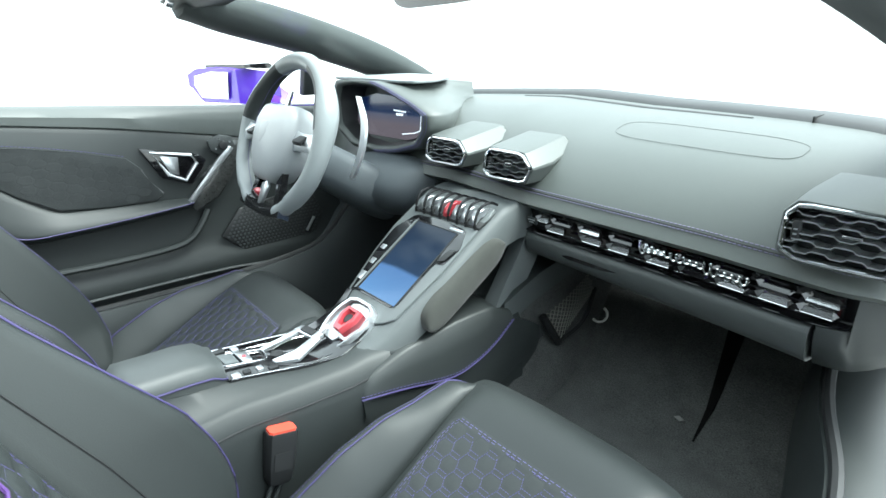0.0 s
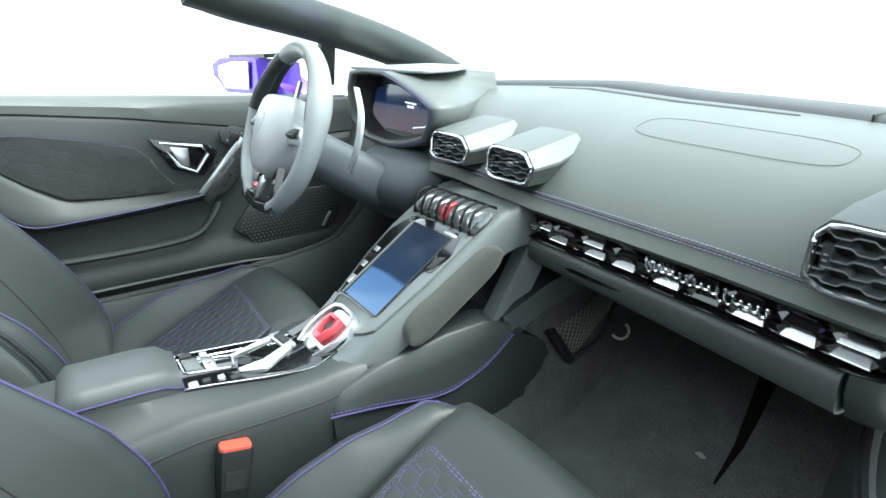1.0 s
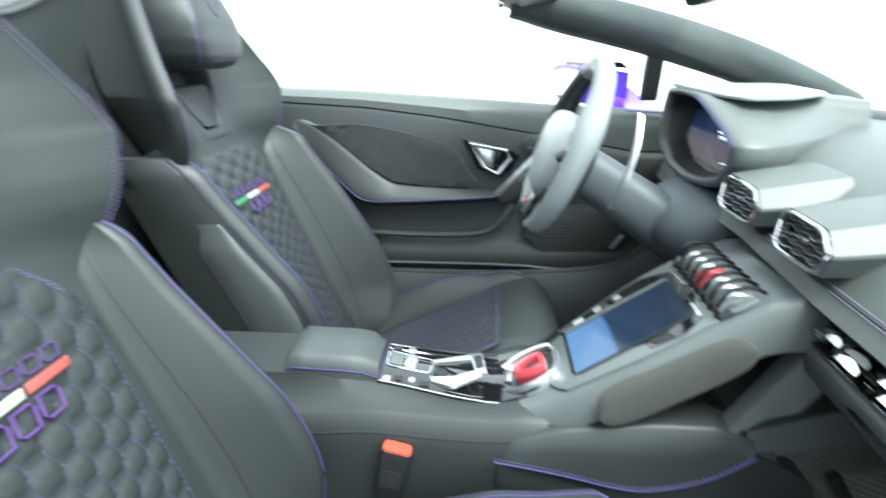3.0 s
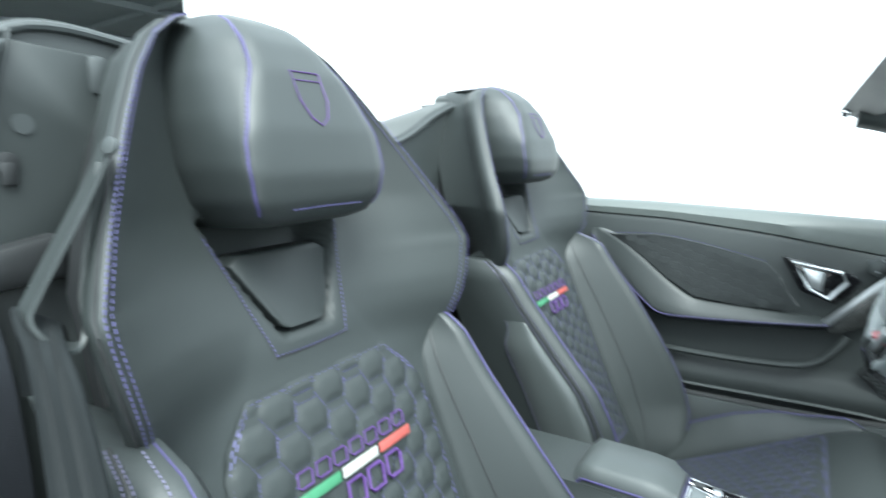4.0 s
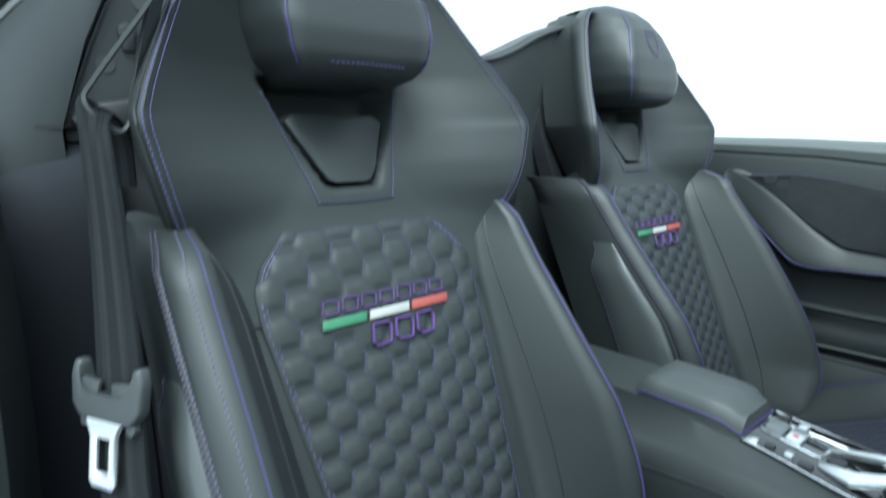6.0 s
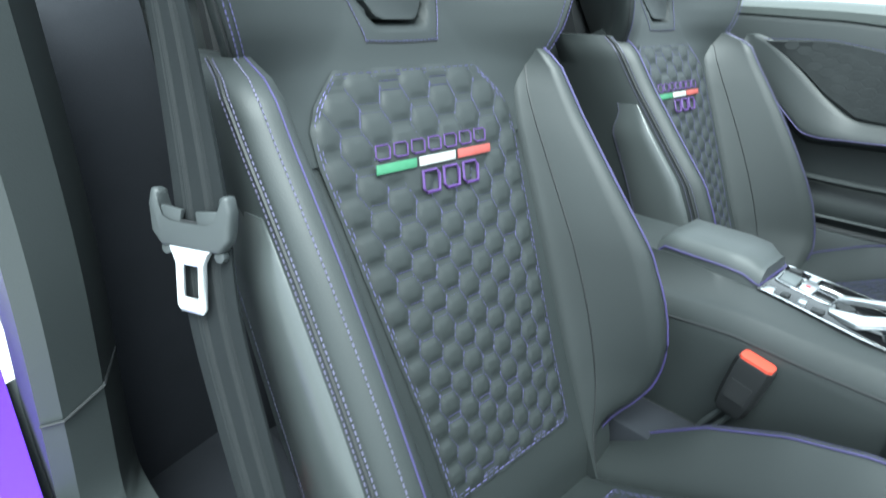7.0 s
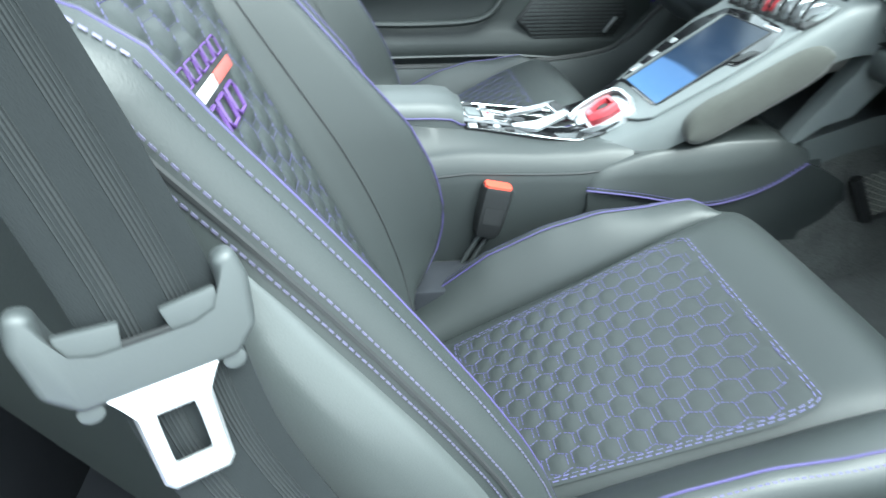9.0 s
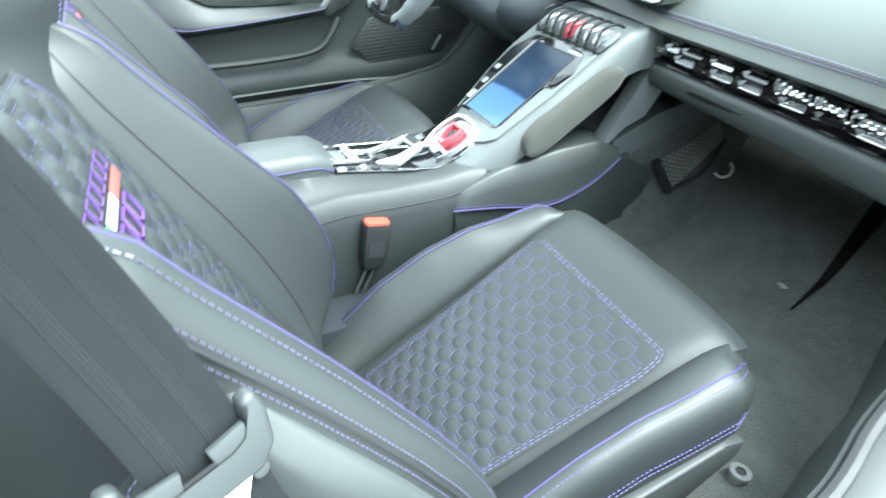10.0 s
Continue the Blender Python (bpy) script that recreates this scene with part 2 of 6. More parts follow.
def stitches(bm, points, r=0.0009, dash=0.006, gap=0.003):
    """A row of short thread stitches along a line."""
    p = [Vector(q) for q in points]
    dist = 0.0
    run, on = [p[0]], True
    for a, b in zip(p, p[1:]):
        seg = (b - a).length
        done = 0.0
        while seg - done > 1e-9:
            left = (dash if on else gap) - dist
            step = min(left, seg - done)
            done += step
            dist += step
            q = a.lerp(b, done / seg)
            if on:
                run.append(q)
            if dist >= (dash if on else gap) - 1e-9:
                if on and len(run) > 1:
                    s, e = run[0], run[-1]
                    way = (e - s).normalized()
                    u = way.orthogonal().normalized()
                    v = way.cross(u)
                    ends = [[bm.verts.new(c + (u * x + v * y) * r) for x, y in ((1, 0), (-0.5, 0.87), (-0.5, -0.87))] for c in (s, e)]
                    for k in range(3):
                        bm.faces.new([ends[0][k], ends[0][(k + 1) % 3], ends[1][(k + 1) % 3], ends[1][k]])
                on = not on
                dist = 0.0
                run = [q]
    return bm


# ---- seats ----
SX = 0.365         # middle of the passenger seat


def back_y(z):
    return 0.143 - 0.45 * (z - 0.257)


BACK_N = Vector((0, 0.912, 0.41))
UP_N = Vector((0, 1.0, 0.03))      # the way in which the upper parts stand proud
PROUD = [(0.24, -0.04), (0.27, -0.025), (0.30, -0.006), (0.32, 0.012), (0.345, 0.042), (0.37, 0.066), (0.40, 0.086), (0.43, 0.100), (0.46, 0.108), (0.49, 0.112), (0.54, 0.110), (0.60, 0.088), (0.68, 0.060), (0.745, 0.043), (0.78, 0.032)]
PROUD_OUT = [(0.24, 0.03), (0.30, 0.090), (0.353, 0.119), (0.40, 0.129), (0.44, 0.133), (0.48, 0.132), (0.53, 0.126), (0.58, 0.117), (0.62, 0.109), (0.66, 0.099), (0.70, 0.088), (0.72, 0.084), (0.74, 0.080), (0.78, 0.055)]
SEAT_RISE = [(0.08, 0.0), (0.14, 0.024), (0.17, 0.036), (0.23, 0.056), (0.31, 0.058), (0.38, 0.044), (0.44, 0.017), (0.50, -0.002), (0.56, -0.006)]


def seat_z(y):
    """Height of the middle of the cushion."""
    return along([(0.08, 0.232), (0.16, 0.262), (0.34, 0.346), (0.46, 0.405), (0.50, 0.422), (0.53, 0.428), (0.56, 0.421)], y)


CU, SV, HF, HP = 0.0265, 0.0310, 0.0098, 0.0167      # column pitch, row pitch, half of the flat side, half of the width


def hex_depth(u, v):
    """How far (u, v) lies inside its hexagon: 1 in the middle, 0 on the border, below 0 in the doubled seam."""
    best = None
    i0 = round(u / CU)
    for i in (i0 - 1, i0, i0 + 1):
        off = 0.5 * SV * (i % 2)
        cv = round((v - off) / SV) * SV + off
        du, dv = abs(u - i * CU), abs(v - cv)
        far = max(dv / (0.5 * SV), (du + (HP - HF) * dv / (0.5 * SV)) / HP)
        if best is None or far < best[0]:
            best = (far, du, dv)
    _, du, dv = best[:3]
    return 1 - max(dv / (0.5 * SV - 0.0034), (du + (HP - HF) * dv / (0.5 * SV)) / HP)


def hex_middle(u, v):
    """The middle of the hexagon that holds (u, v)."""
    best = None
    i0 = round(u / CU)
    for i in (i0 - 1, i0, i0 + 1):
        off = 0.5 * SV * (i % 2)
        cv = round((v - off) / SV) * SV + off
        du, dv = abs(u - i * CU), abs(v - cv)
        far = max(dv / (0.5 * SV), (du + (HP - HF) * dv / (0.5 * SV)) / HP)
        if best is None or far < best[0]:
            best = (far, i * CU, cv)
    return best[1], best[2]


def quilt(name, place, half, v0, v1, parent, plain, grid=0.0030, lift=0.0034, dense=1.28, loose=0.5, thread=0.00052):
    """A padded panel of hexagons that grow from v0 to v1, with its purple seams. place(u, v, out) gives the spot."""
    long = v1 - v0

    def even(u, v):
        """From the panel to the even net of hexagons."""
        t = (v - v0) / long
        return u * (dense - loose * t), long * (dense * t - loose / 2 * t * t)

    def uneven(a, b):
        t = (dense - math.sqrt(max(0.0, dense ** 2 - 2 * loose * b / long))) / loose
        return a / (dense - loose * t), v0 + long * t

    def flat(a, b):
        """Whether the hexagon round a spot of the even net is left smooth."""
        return plain(*uneven(*hex_middle(a, b)))

    def height(u, v):
        e = hex_depth(*even(u, v))
        if flat(*even(u, v)):
            return 0.0036 - 0.0020 * (1 - ease(e, -0.1, 0.25)) * (0 if all(flat(even(u, v)[0] + a, even(u, v)[1] + b) for a, b in ((0.009, 0), (-0.009, 0), (0, 0.010), (0, -0.010))) else 1)
        rim = min(ease((half(v) - abs(u)), 0.0, 0.012), ease(v - v0, 0, 0.012), ease(v1 - v, 0, 0.012))
        return lift * (1 - (1 - min(1, max(0, e))) ** 3.5) * rim + (0.0012 if e < 0 else 0.0006)

    bm = B()
    nu, nv = int(0.27 / grid), int(long / grid)
    rows = []
    for j in range(nv + 1):
        v = v0 + long * j / nv
        w = half(v)
        rows.append([bm.verts.new(place(-w + 2 * w * i / nu, v, height(-w + 2 * w * i / nu, v))) for i in range(nu + 1)])
    for a, b in zip(rows, rows[1:]):
        for i in range(nu):
            bm.faces.new([a[i], a[i + 1], b[i + 1], b[i]])
    panel = part(name, bm, LEATHER, parent, "charcoal leather panel quilted in hexagons", sharp=80)
    bm = B()
    t, d = 0.5 * SV, 0.0034
    lines = [((-HF, t - d), (HF, t - d)), ((-HF, -t + d), (HF, -t + d)), ((HF, t - d), (HF, t)), ((HF, t), (HP, 0)), ((HP, 0), (HF, -t))]
    for i in range(-9, 10):
        for j in range(-1, 18):
            cu, cv = i * CU, (j + 0.5 * (i % 2)) * SV
            for (a0, b0), (a1, b1) in lines:
                p = [uneven(cu + a0 + (a1 - a0) * q / 3, cv + b0 + (b1 - b0) * q / 3) for q in range(4)]
                side = Vector((b1 - b0, a0 - a1)).normalized() * 0.004
                am, bmid = cu + (a0 + a1) / 2, cv + (b0 + b1) / 2
                if flat(am + side.x, bmid + side.y) and flat(am - side.x, bmid - side.y):
                    continue
                if all(abs(u) < half(v) - 0.008 and v0 + 0.008 < v < v1 - 0.008 for u, v in p):
                    stitches(bm, [place(u, v, 0.0012) for u, v in p], r=thread, dash=0.0030, gap=0.0010)
    part("quilt_seam", bm, QUILT_THREAD, panel, "purple thread seams", smooth=False)["kind"] = "stuff"
    for inset in (0.004, 0.0075):
        bm = B()
        rim = [(s * (half(v) - inset), v) for s, vs in ((-1, span(v0 + inset, v1 - inset, 30)), (1, span(v1 - inset, v0 + inset, 30))) for v in vs]
        rim.append(rim[0])
        stitches(bm, [place(u, v, 0.0012) for u, v in rim], r=0.0006)
        part("border_stitching", bm, THREAD, panel, "purple border stitching", smooth=False)
    return panel


def bars(place, u, v, wide, tall, count, parent, thick=0.0020, slant=0.30):
    """A row of lettering as plain slanted hollow shapes."""
    step = wide / count
    for k in range(count):
        a = u + step * k
        line = [(0.08, 0.0), (0.70, 0.0), (0.84, 0.22), (0.84, 1.0), (0.22, 1.0), (0.08, 0.78)]
        bm = B()
        tube(bm, [place(a + x * step - slant * tall * (y - 0.5), v + tall * y, 0.0058) for x, y in line], thick / 2, 5, close=True)
        part("lettering_shape", bm, VIOLET, parent, "violet embroidered plain shape")


def build_seat(inner):
    seat = thing("sports_seat", (SX, 0.2, 0.2), "charcoal leather sports seat with quilted hexagons and purple piping", "car seat", "sports seats")

    def on_back(u, v, out):
        return Vector((SX + u, back_y(v), v)) + BACK_N * out

    # quilted middle of the backrest, its writing panel left smooth
    def back_half(v):
        return along([(0.335, 0.098), (0.42, 0.105), (0.55, 0.122), (0.66, 0.136), (0.690, 0.135), (0.710, 0.124), (0.739, 0.094)], v)

    def smooth_patch(u, v):
        return abs(u + 0.0) < 0.086 and 0.618 < v < 0.678

    quilt("backrest_quilt", on_back, back_half, 0.335, 0.739, seat, smooth_patch)
    bars(on_back, -0.079, 0.6560, 0.158, 0.0125, 7, seat, 0.0020)
    bars(on_back, -0.054, 0.6180, 0.086, 0.0200, 3, seat, 0.0036)
    for u, mat, name in ((-0.078, SCARLET, "red"), (-0.0235, WHITE, "white"), (0.031, GREEN, "green")):
        bm = B()
        slab(bm, [on_back(u, 0.6432, 0.005), on_back(u + 0.0505, 0.6432, 0.005), on_back(u + 0.0480, 0.6518, 0.005), on_back(u - 0.0025, 0.6518, 0.005)], BACK_N * 0.002, 0.0006)
        part("flag_bar", bm, mat, seat, name + " embroidered bar")

    # plain leather between quilt and bolsters, down to the cushion
    bm = B()
    sheet(bm, lambda u, v: on_back(u, v, -0.001 - 0.003 * ease(v, 0.60, 0.66) - 0.016 * ease(0.30 - v, 0, 0.06) - 0.018 * ease(v, 0.742, 0.775)), span(-0.17, 0.17, 21), span(0.215, 0.775, 34), 0.05, BACK_N)
    part("backrest_pad", bm, LEATHER, seat)

    # side bolsters of the backrest
    for s in (-1, 1):
        rings = []
        for v in span(0.25, 0.757, 40):
            p = along(PROUD if s == inner else PROUD_OUT, v)
            w = (0.180 if s == inner else 0.189) - 0.045 * ease(0.39 - v, 0, 0.13)
            n = along([(0.25, 0.118), (0.4, 0.122), (0.6, 0.138), (0.67, 0.144), (0.705, 0.151), (0.725, 0.160), (0.742, 0.172), (0.757, 0.182)], v)
            sec = [(n, -0.02), (n, 0.0)]
            for k in range(1, 9):
                q = k / 8
                sec.append((n + (w - n) * q, p * (q ** 1.35) + 0.006 * math.sin(math.pi * q)))
            wd = 0.0 if s == inner else 0.005
            sec += [(w + 0.012, p + 0.004), (w + 0.023 + wd, p - 0.002), (w + 0.031 + wd, p - 0.017), (w + 0.036 + wd, p - 0.060), (w + 0.034 + wd, min(p - 0.08, 0.0) - 0.03), (w + 0.018, -0.11), (n + 0.01, -0.115)]
            e = 1 - 0.30 * ease(v, 0.735, 0.757)
            sink = (0.016 if s == inner else 0.030) * ease(v, 0.728, 0.757) ** 2
            rings.append([Vector((SX + s * (n + (a - n) * e), back_y(v) + o - sink, v)) for a, o in sec])
        bol = part("backrest_bolster", loft(B(), rings), LEATHER, seat, sharp=60)
        edge = [r[10] for r in rings]
        bm = B()
        if s == inner:
            tube(bm, [p + BACK_N * 0.0004 for p in edge], 0.0013, 6)
            part("piping", bm, PIPING, bol, "purple piping")
        else:
            tube(bm, [r[9].lerp(r[10], 0.7) + BACK_N * 0.0003 for r in rings], 0.0007, 6)
            part("piping", bm, PIPING, bol, "thin purple piping")
            bm = B()
            stitches(bm, [r[10].lerp(r[11], 0.55) + BACK_N * 0.0010 for r in rings], r=0.0007, dash=0.0032, gap=0.0017)
            part("edge_stitching", bm, PALE_THREAD, bol, "pale lavender edge stitching", smooth=False)
        bm = B()
        tube(bm, [r[3].lerp(r[4], 0.25 + 0.7 * math.sin(math.pi * i / 39)) + BACK_N * 0.0002 for i, r in enumerate(rings)], 0.0011, 5)
        part("panel_seam", bm, RUBBER, bol, "dark panel seam")
        for k, off in ((12, -0.005), (12, 0.007)):
            bm = B()
            stitches(bm, [r[k] + (r[k + 1] - r[k]).normalized() * (off * 1.0) + Vector((s * 0.0010, 0.0005, 0.0)) for r in rings], r=0.0007, dash=0.0032, gap=0.0017)
            part("side_stitching", bm, PALE_THREAD, bol, "pale lavender side stitching", smooth=False)
        bm = B()
        tube(bm, [r[12] + (r[13] - r[12]).normalized() * 0.001 + Vector((s * 0.0004, 0, 0)) for r in rings], 0.0015, 5)
        part("seam_groove", bm, RUBBER, bol, "dark seam")
        # smooth outer side panel with its own stitched rear edge
        low = [r for i, r in enumerate(rings) if span(0.25, 0.757, 40)[i] < 0.655]
        skin = []
        for i, r in enumerate(low):
            tip = ease(i, len(low) - 1, len(low) - 5)
            a = r[12] + (r[13] - r[12]).normalized() * 0.014
            b = r[13].lerp(r[14], 0.15 + 0.75 * tip)
            puff = Vector((s * (0.001 + 0.007 * tip), 0.002 * tip, 0))
            skin.append([a, a.lerp(b, 0.08) + puff * 0.8, a.lerp(b, 0.3) + puff * 1.1, a.lerp(b, 0.6) + puff, a.lerp(b, 0.9) + puff * 0.7, b, b - Vector((s * 0.012, 0, 0)), a - Vector((s * 0.012, 0, 0))])
        side = part("side_panel", loft(B(), skin), SHEEN_LEATHER, bol, "smooth leather side panel, lightened for its sky sheen", sharp=60)
        bm = B()
        stitches(bm, [r[4].lerp(r[5], 0.5) + Vector((s * 0.0012, 0, 0)) for r in skin], r=0.0007, dash=0.0032, gap=0.0017)
        part("side_stitching", bm, PALE_THREAD, side, "pale lavender side stitching", smooth=False)

    # shoulder part with the raised wings and the opening below the head cushion
    wide = [(0.66, 0.150), (0.70, 0.162), (0.72, 0.178), (0.735, 0.188), (0.75, 0.195), (0.775, 0.203), (0.80, 0.2095), (0.835, 0.2165), (0.848, 0.2165), (0.87, 0.208), (0.90, 0.193), (0.94, 0.172), (0.98, 0.150), (1.02, 0.126), (1.05, 0.102), (1.07, 0.074), (1.08, 0.04)]
    curl = [(0.66, 0.0), (0.71, 0.006), (0.735, 0.024), (0.75, 0.037), (0.77, 0.051), (0.80, 0.068), (0.84, 0.085), (0.87, 0.086), (0.90, 0.082), (0.96, 0.072), (1.03, 0.062), (1.08, 0.055)]

    def up_y(z):
        return back_y(z) if z < 0.9 else back_y(0.9) - 0.36 * (z - 0.9)

    def hollow(u, v):
        half = along([(0.778, 0.0335), (0.857, 0.0715), (0.90, 0.088)], v)
        inside = min(half - abs(u), v - 0.777, 0.895 - v)
        return 0.045 * ease(inside, 0.0, 0.009)

    rings = []
    for v in span(0.66, 0.735, 9) + span(0.741, 1.08, 60):
        w, c = along(wide, v), along(curl, v)
        base = 0.004 - 0.0056 * (1 - ease(v, 0.738, 0.785))
        start = along([(0.70, 0.13), (0.76, 0.085), (0.80, 0.058), (0.90, 0.062), (1.0, 0.04)], v)
        sec = []
        for k in range(73):
            a = -1 + 2 * k / 72
            t = max(0.0, (abs(a) * w - start) / max(0.01, w - start))
            sec.append((a * w, c * (0.35 * t + 0.65 * t * t) + base - hollow(a * w, v)))
        edge_out = sec[-1][1]
        around = [(w + 0.006, edge_out - 0.005), (w + 0.008, edge_out - 0.014), (w + 0.003, edge_out - 0.026), (w - 0.012, edge_out - 0.044), (w - 0.034, edge_out - 0.066), (w * 0.72, -0.065), (w * 0.45, -0.085)]
        ring = sec + around + [(-a, o) for a, o in reversed(around)]
        rings.append([Vector((SX + a, up_y(v), v)) + UP_N * o for a, o in ring])
    shoulder = part("shoulder_shell", loft(B(), rings), LEATHER, seat, sharp=60)
    for k, off in ((72, 1), (0, -1)):
        bm = B()
        stitches(bm, [r[k] + Vector((off * 0.002, 0.0022, 0.001)) for r in rings[9:]], r=0.0007, dash=0.0032, gap=0.0018)
        part("edge_stitching", bm, THREAD, shoulder, "purple edge stitching", smooth=False)
        bm = B()
        stitches(bm, [r[k].lerp(r[k - off], 0.9) + Vector((0, 0.0012, 0.0004)) for r in rings[9:]], r=0.0006, dash=0.0032, gap=0.0018)
        part("inner_stitching", bm, THREAD, shoulder, "purple edge stitching", smooth=False)
        bm = B()
        tube(bm, [r[k].lerp(r[k + off if off > 0 else -1], 0.8) + Vector((off * 0.0004, 0.0004, 0)) for r in rings[9:]], 0.0012, 5)
        part("edge_seam", bm, RUBBER, shoulder, "dark edge seam")
    frame_line = rounded_line([(-0.090, 0.895), (-0.072, 0.845), (-0.049, 0.772), (-0.040, 0.764), (0.040, 0.764), (0.049, 0.772), (0.072, 0.845), (0.090, 0.895)])
    frame_line = [Vector((SX + u, up_y(v), v)) + UP_N * (along(curl, v) * 0.35 * max(0.0, (abs(u) - along([(0.76, 0.085), (0.80, 0.058), (0.90, 0.062)], v)) / 0.14) + 0.0050 - 0.0056 * (1 - ease(v, 0.738, 0.785))) for u, v in frame_line]
    bm = B()
    stitches(bm, frame_line, r=0.0006, dash=0.0032, gap=0.0018)
    part("shoulder_stitching", bm, THREAD, shoulder, "purple seam stitching", smooth=False)
    bm = B()
    tube(bm, [p + Vector((0, -0.0006, -0.0022)) for p in frame_line], 0.0010, 5)
    part("shoulder_seam", bm, RUBBER, shoulder, "dark seam")

    bm = B()
    slab(bm, [Vector((SX + u, up_y(v), v)) + UP_N * -0.028 for u, v in rounded_ring([(-0.0250, 0.7835), (0.0250, 0.7835), (0.0310, 0.790), (0.0660, 0.857), (-0.0660, 0.857), (-0.0310, 0.790)], 1, 0.12)], UP_N * 0.030, 0.0025, 2)
    part("opening_insert", bm, LEATHER, shoulder, "plain leather insert")

    # head cushion: a front that narrows upwards between slanted side panels, overhanging the opening
    front = [(0.885, 0.056), (0.892, 0.070), (0.91, 0.080), (0.935, 0.085), (0.96, 0.083), (1.0, 0.066), (1.03, 0.050), (1.06, 0.040), (1.076, 0.033), (1.083, 0.024)]
    full = [(0.885, 0.062), (0.91, 0.084), (0.94, 0.091), (0.98, 0.090), (1.02, 0.081), (1.05, 0.069), (1.07, 0.054), (1.083, 0.036)]
    proud = [(0.885, 0.066), (0.890, 0.084), (0.905, 0.100), (0.93, 0.112), (0.97, 0.120), (1.02, 0.118), (1.05, 0.106), (1.07, 0.088), (1.083, 0.062)]
    rings = []
    for v in span(0.885, 1.083, 34):
        f, g, o = along(front, v), along(full, v), along(proud, v)
        half = [(g * 0.9, -0.05), (g, 0.0), (g, o * 0.42), (f + (g - f) * 0.72, o * 0.68), (f + (g - f) * 0.34, o * 0.88), (f, o - 0.008), (f * 0.93, o - 0.003), (f * 0.75, o - 0.0006), (f * 0.4, o)]
        rings.append([Vector((SX + a, up_y(v), v)) + UP_N * b for a, b in [(-a, b) for a, b in half] + [(0, o)] + list(reversed(half))])
    head = part("head_cushion", loft(B(), rings), LEATHER, seat, sharp=70)

    def on_head(a, z):
        """A spot of the cushion's front at a sideways and z up."""
        return Vector((SX + a, up_y(z), z)) + UP_N * (along(proud, z) + 0.0006)

    for k, m in ((5, 4), (13, 14)):
        line = [r[k] + UP_N * 0.0008 for r in rings[2:]]
        bm = B()
        tube(bm, line, 0.0012, 6)
        part("piping", bm, PIPING, head, "purple piping")
        bm = B()
        stitches(bm, [r[k].lerp(r[m], 0.22) + UP_N * 0.0010 for r in rings[2:]], r=0.0007, dash=0.0034, gap=0.0018)
        part("edge_stitching", bm, PALE_THREAD, head, "pale lavender stitching", smooth=False)
    bm = B()
    stitches(bm, [on_head(a, 0.9005 - 0.35 * a * a) for a in span(-0.045, 0.045, 12)], r=0.0008, dash=0.0036, gap=0.002)
    part("stitching", bm, THREAD, head, "purple stitching", smooth=False)
    bm = B()
    crest = [(-0.017, 0.022), (0.017, 0.022), (0.017, -0.004), (0.010, -0.020), (0.0, -0.027), (-0.010, -0.020), (-0.017, -0.004), (-0.017, 0.022)]
    tube(bm, [on_head(a, 1.000 + b) for a, b in crest], 0.0007, 5)
    tube(bm, [on_head(a, 1.014) for a in span(-0.016, 0.016, 5)], 0.0005, 5)
    part("crest_outline", bm, VIOLET, head, "violet embroidered shield outline")

    # back shell
    rings = []
    for v in span(0.20, 1.06, 24):
        w = along([(0.2, 0.19), (0.5, 0.19), (0.84, 0.160), (0.98, 0.095), (1.06, 0.05)], v)
        ring = [(-w, -0.08), (w, -0.08), (w * 0.96, -0.115), (w * 0.6, -0.128), (-w * 0.6, -0.128), (-w * 0.96, -0.115)]
        rings.append([Vector((SX + a, up_y(v), v)) + UP_N * b for a, b in ring])
    part("back_shell", loft(B(), rings), DARK_PLASTIC, seat, "black plastic back shell")

    # cushion
    def on_seat(u, v, out):
        return Vector((SX + 0.006 + u, v, seat_z(v))) + Vector((0, -0.42, 0.907)) * out

    def seat_half(v):
        return along([(0.17, 0.112), (0.3, 0.124), (0.43, 0.137), (0.457, 0.135), (0.470, 0.126)], v)

    quilt("cushion_quilt", on_seat, seat_half, 0.172, 0.470, seat, lambda u, v: False, lift=0.0015, dense=1.42, loose=0.30)
    rings = []
    for u in span(-0.168, 0.168, 29):
        e = abs(u) / 0.168
        front = 0.588 - 0.020 * e ** 4
        pts = [(v, seat_z(v) - 0.0005) for v in span(0.09, 0.53, 20)]
        pts += [(0.556, 0.423), (front - 0.012, 0.408), (front - 0.001, 0.388), (front + 0.003, 0.360), (front - 0.006, 0.320), (front - 0.03, 0.285), (0.50, 0.262), (0.3, 0.222), (0.12, 0.205)]
        ring = []
        for y, z in pts:
            n = along([(0.1, 0.122), (0.35, 0.134), (0.5, 0.146)], y)
            fade = ease(y, 0.455, 0.56)
            ring.append(Vector((SX + u, y, z - 0.016 * ease(abs(u), n - 0.010, n + 0.012) * (1 - fade) - 0.012 * e ** 6 * fade)))
        rings.append(ring)
    cushion = part("seat_cushion", loft(B(), rings), LEATHER, seat, sharp=70)
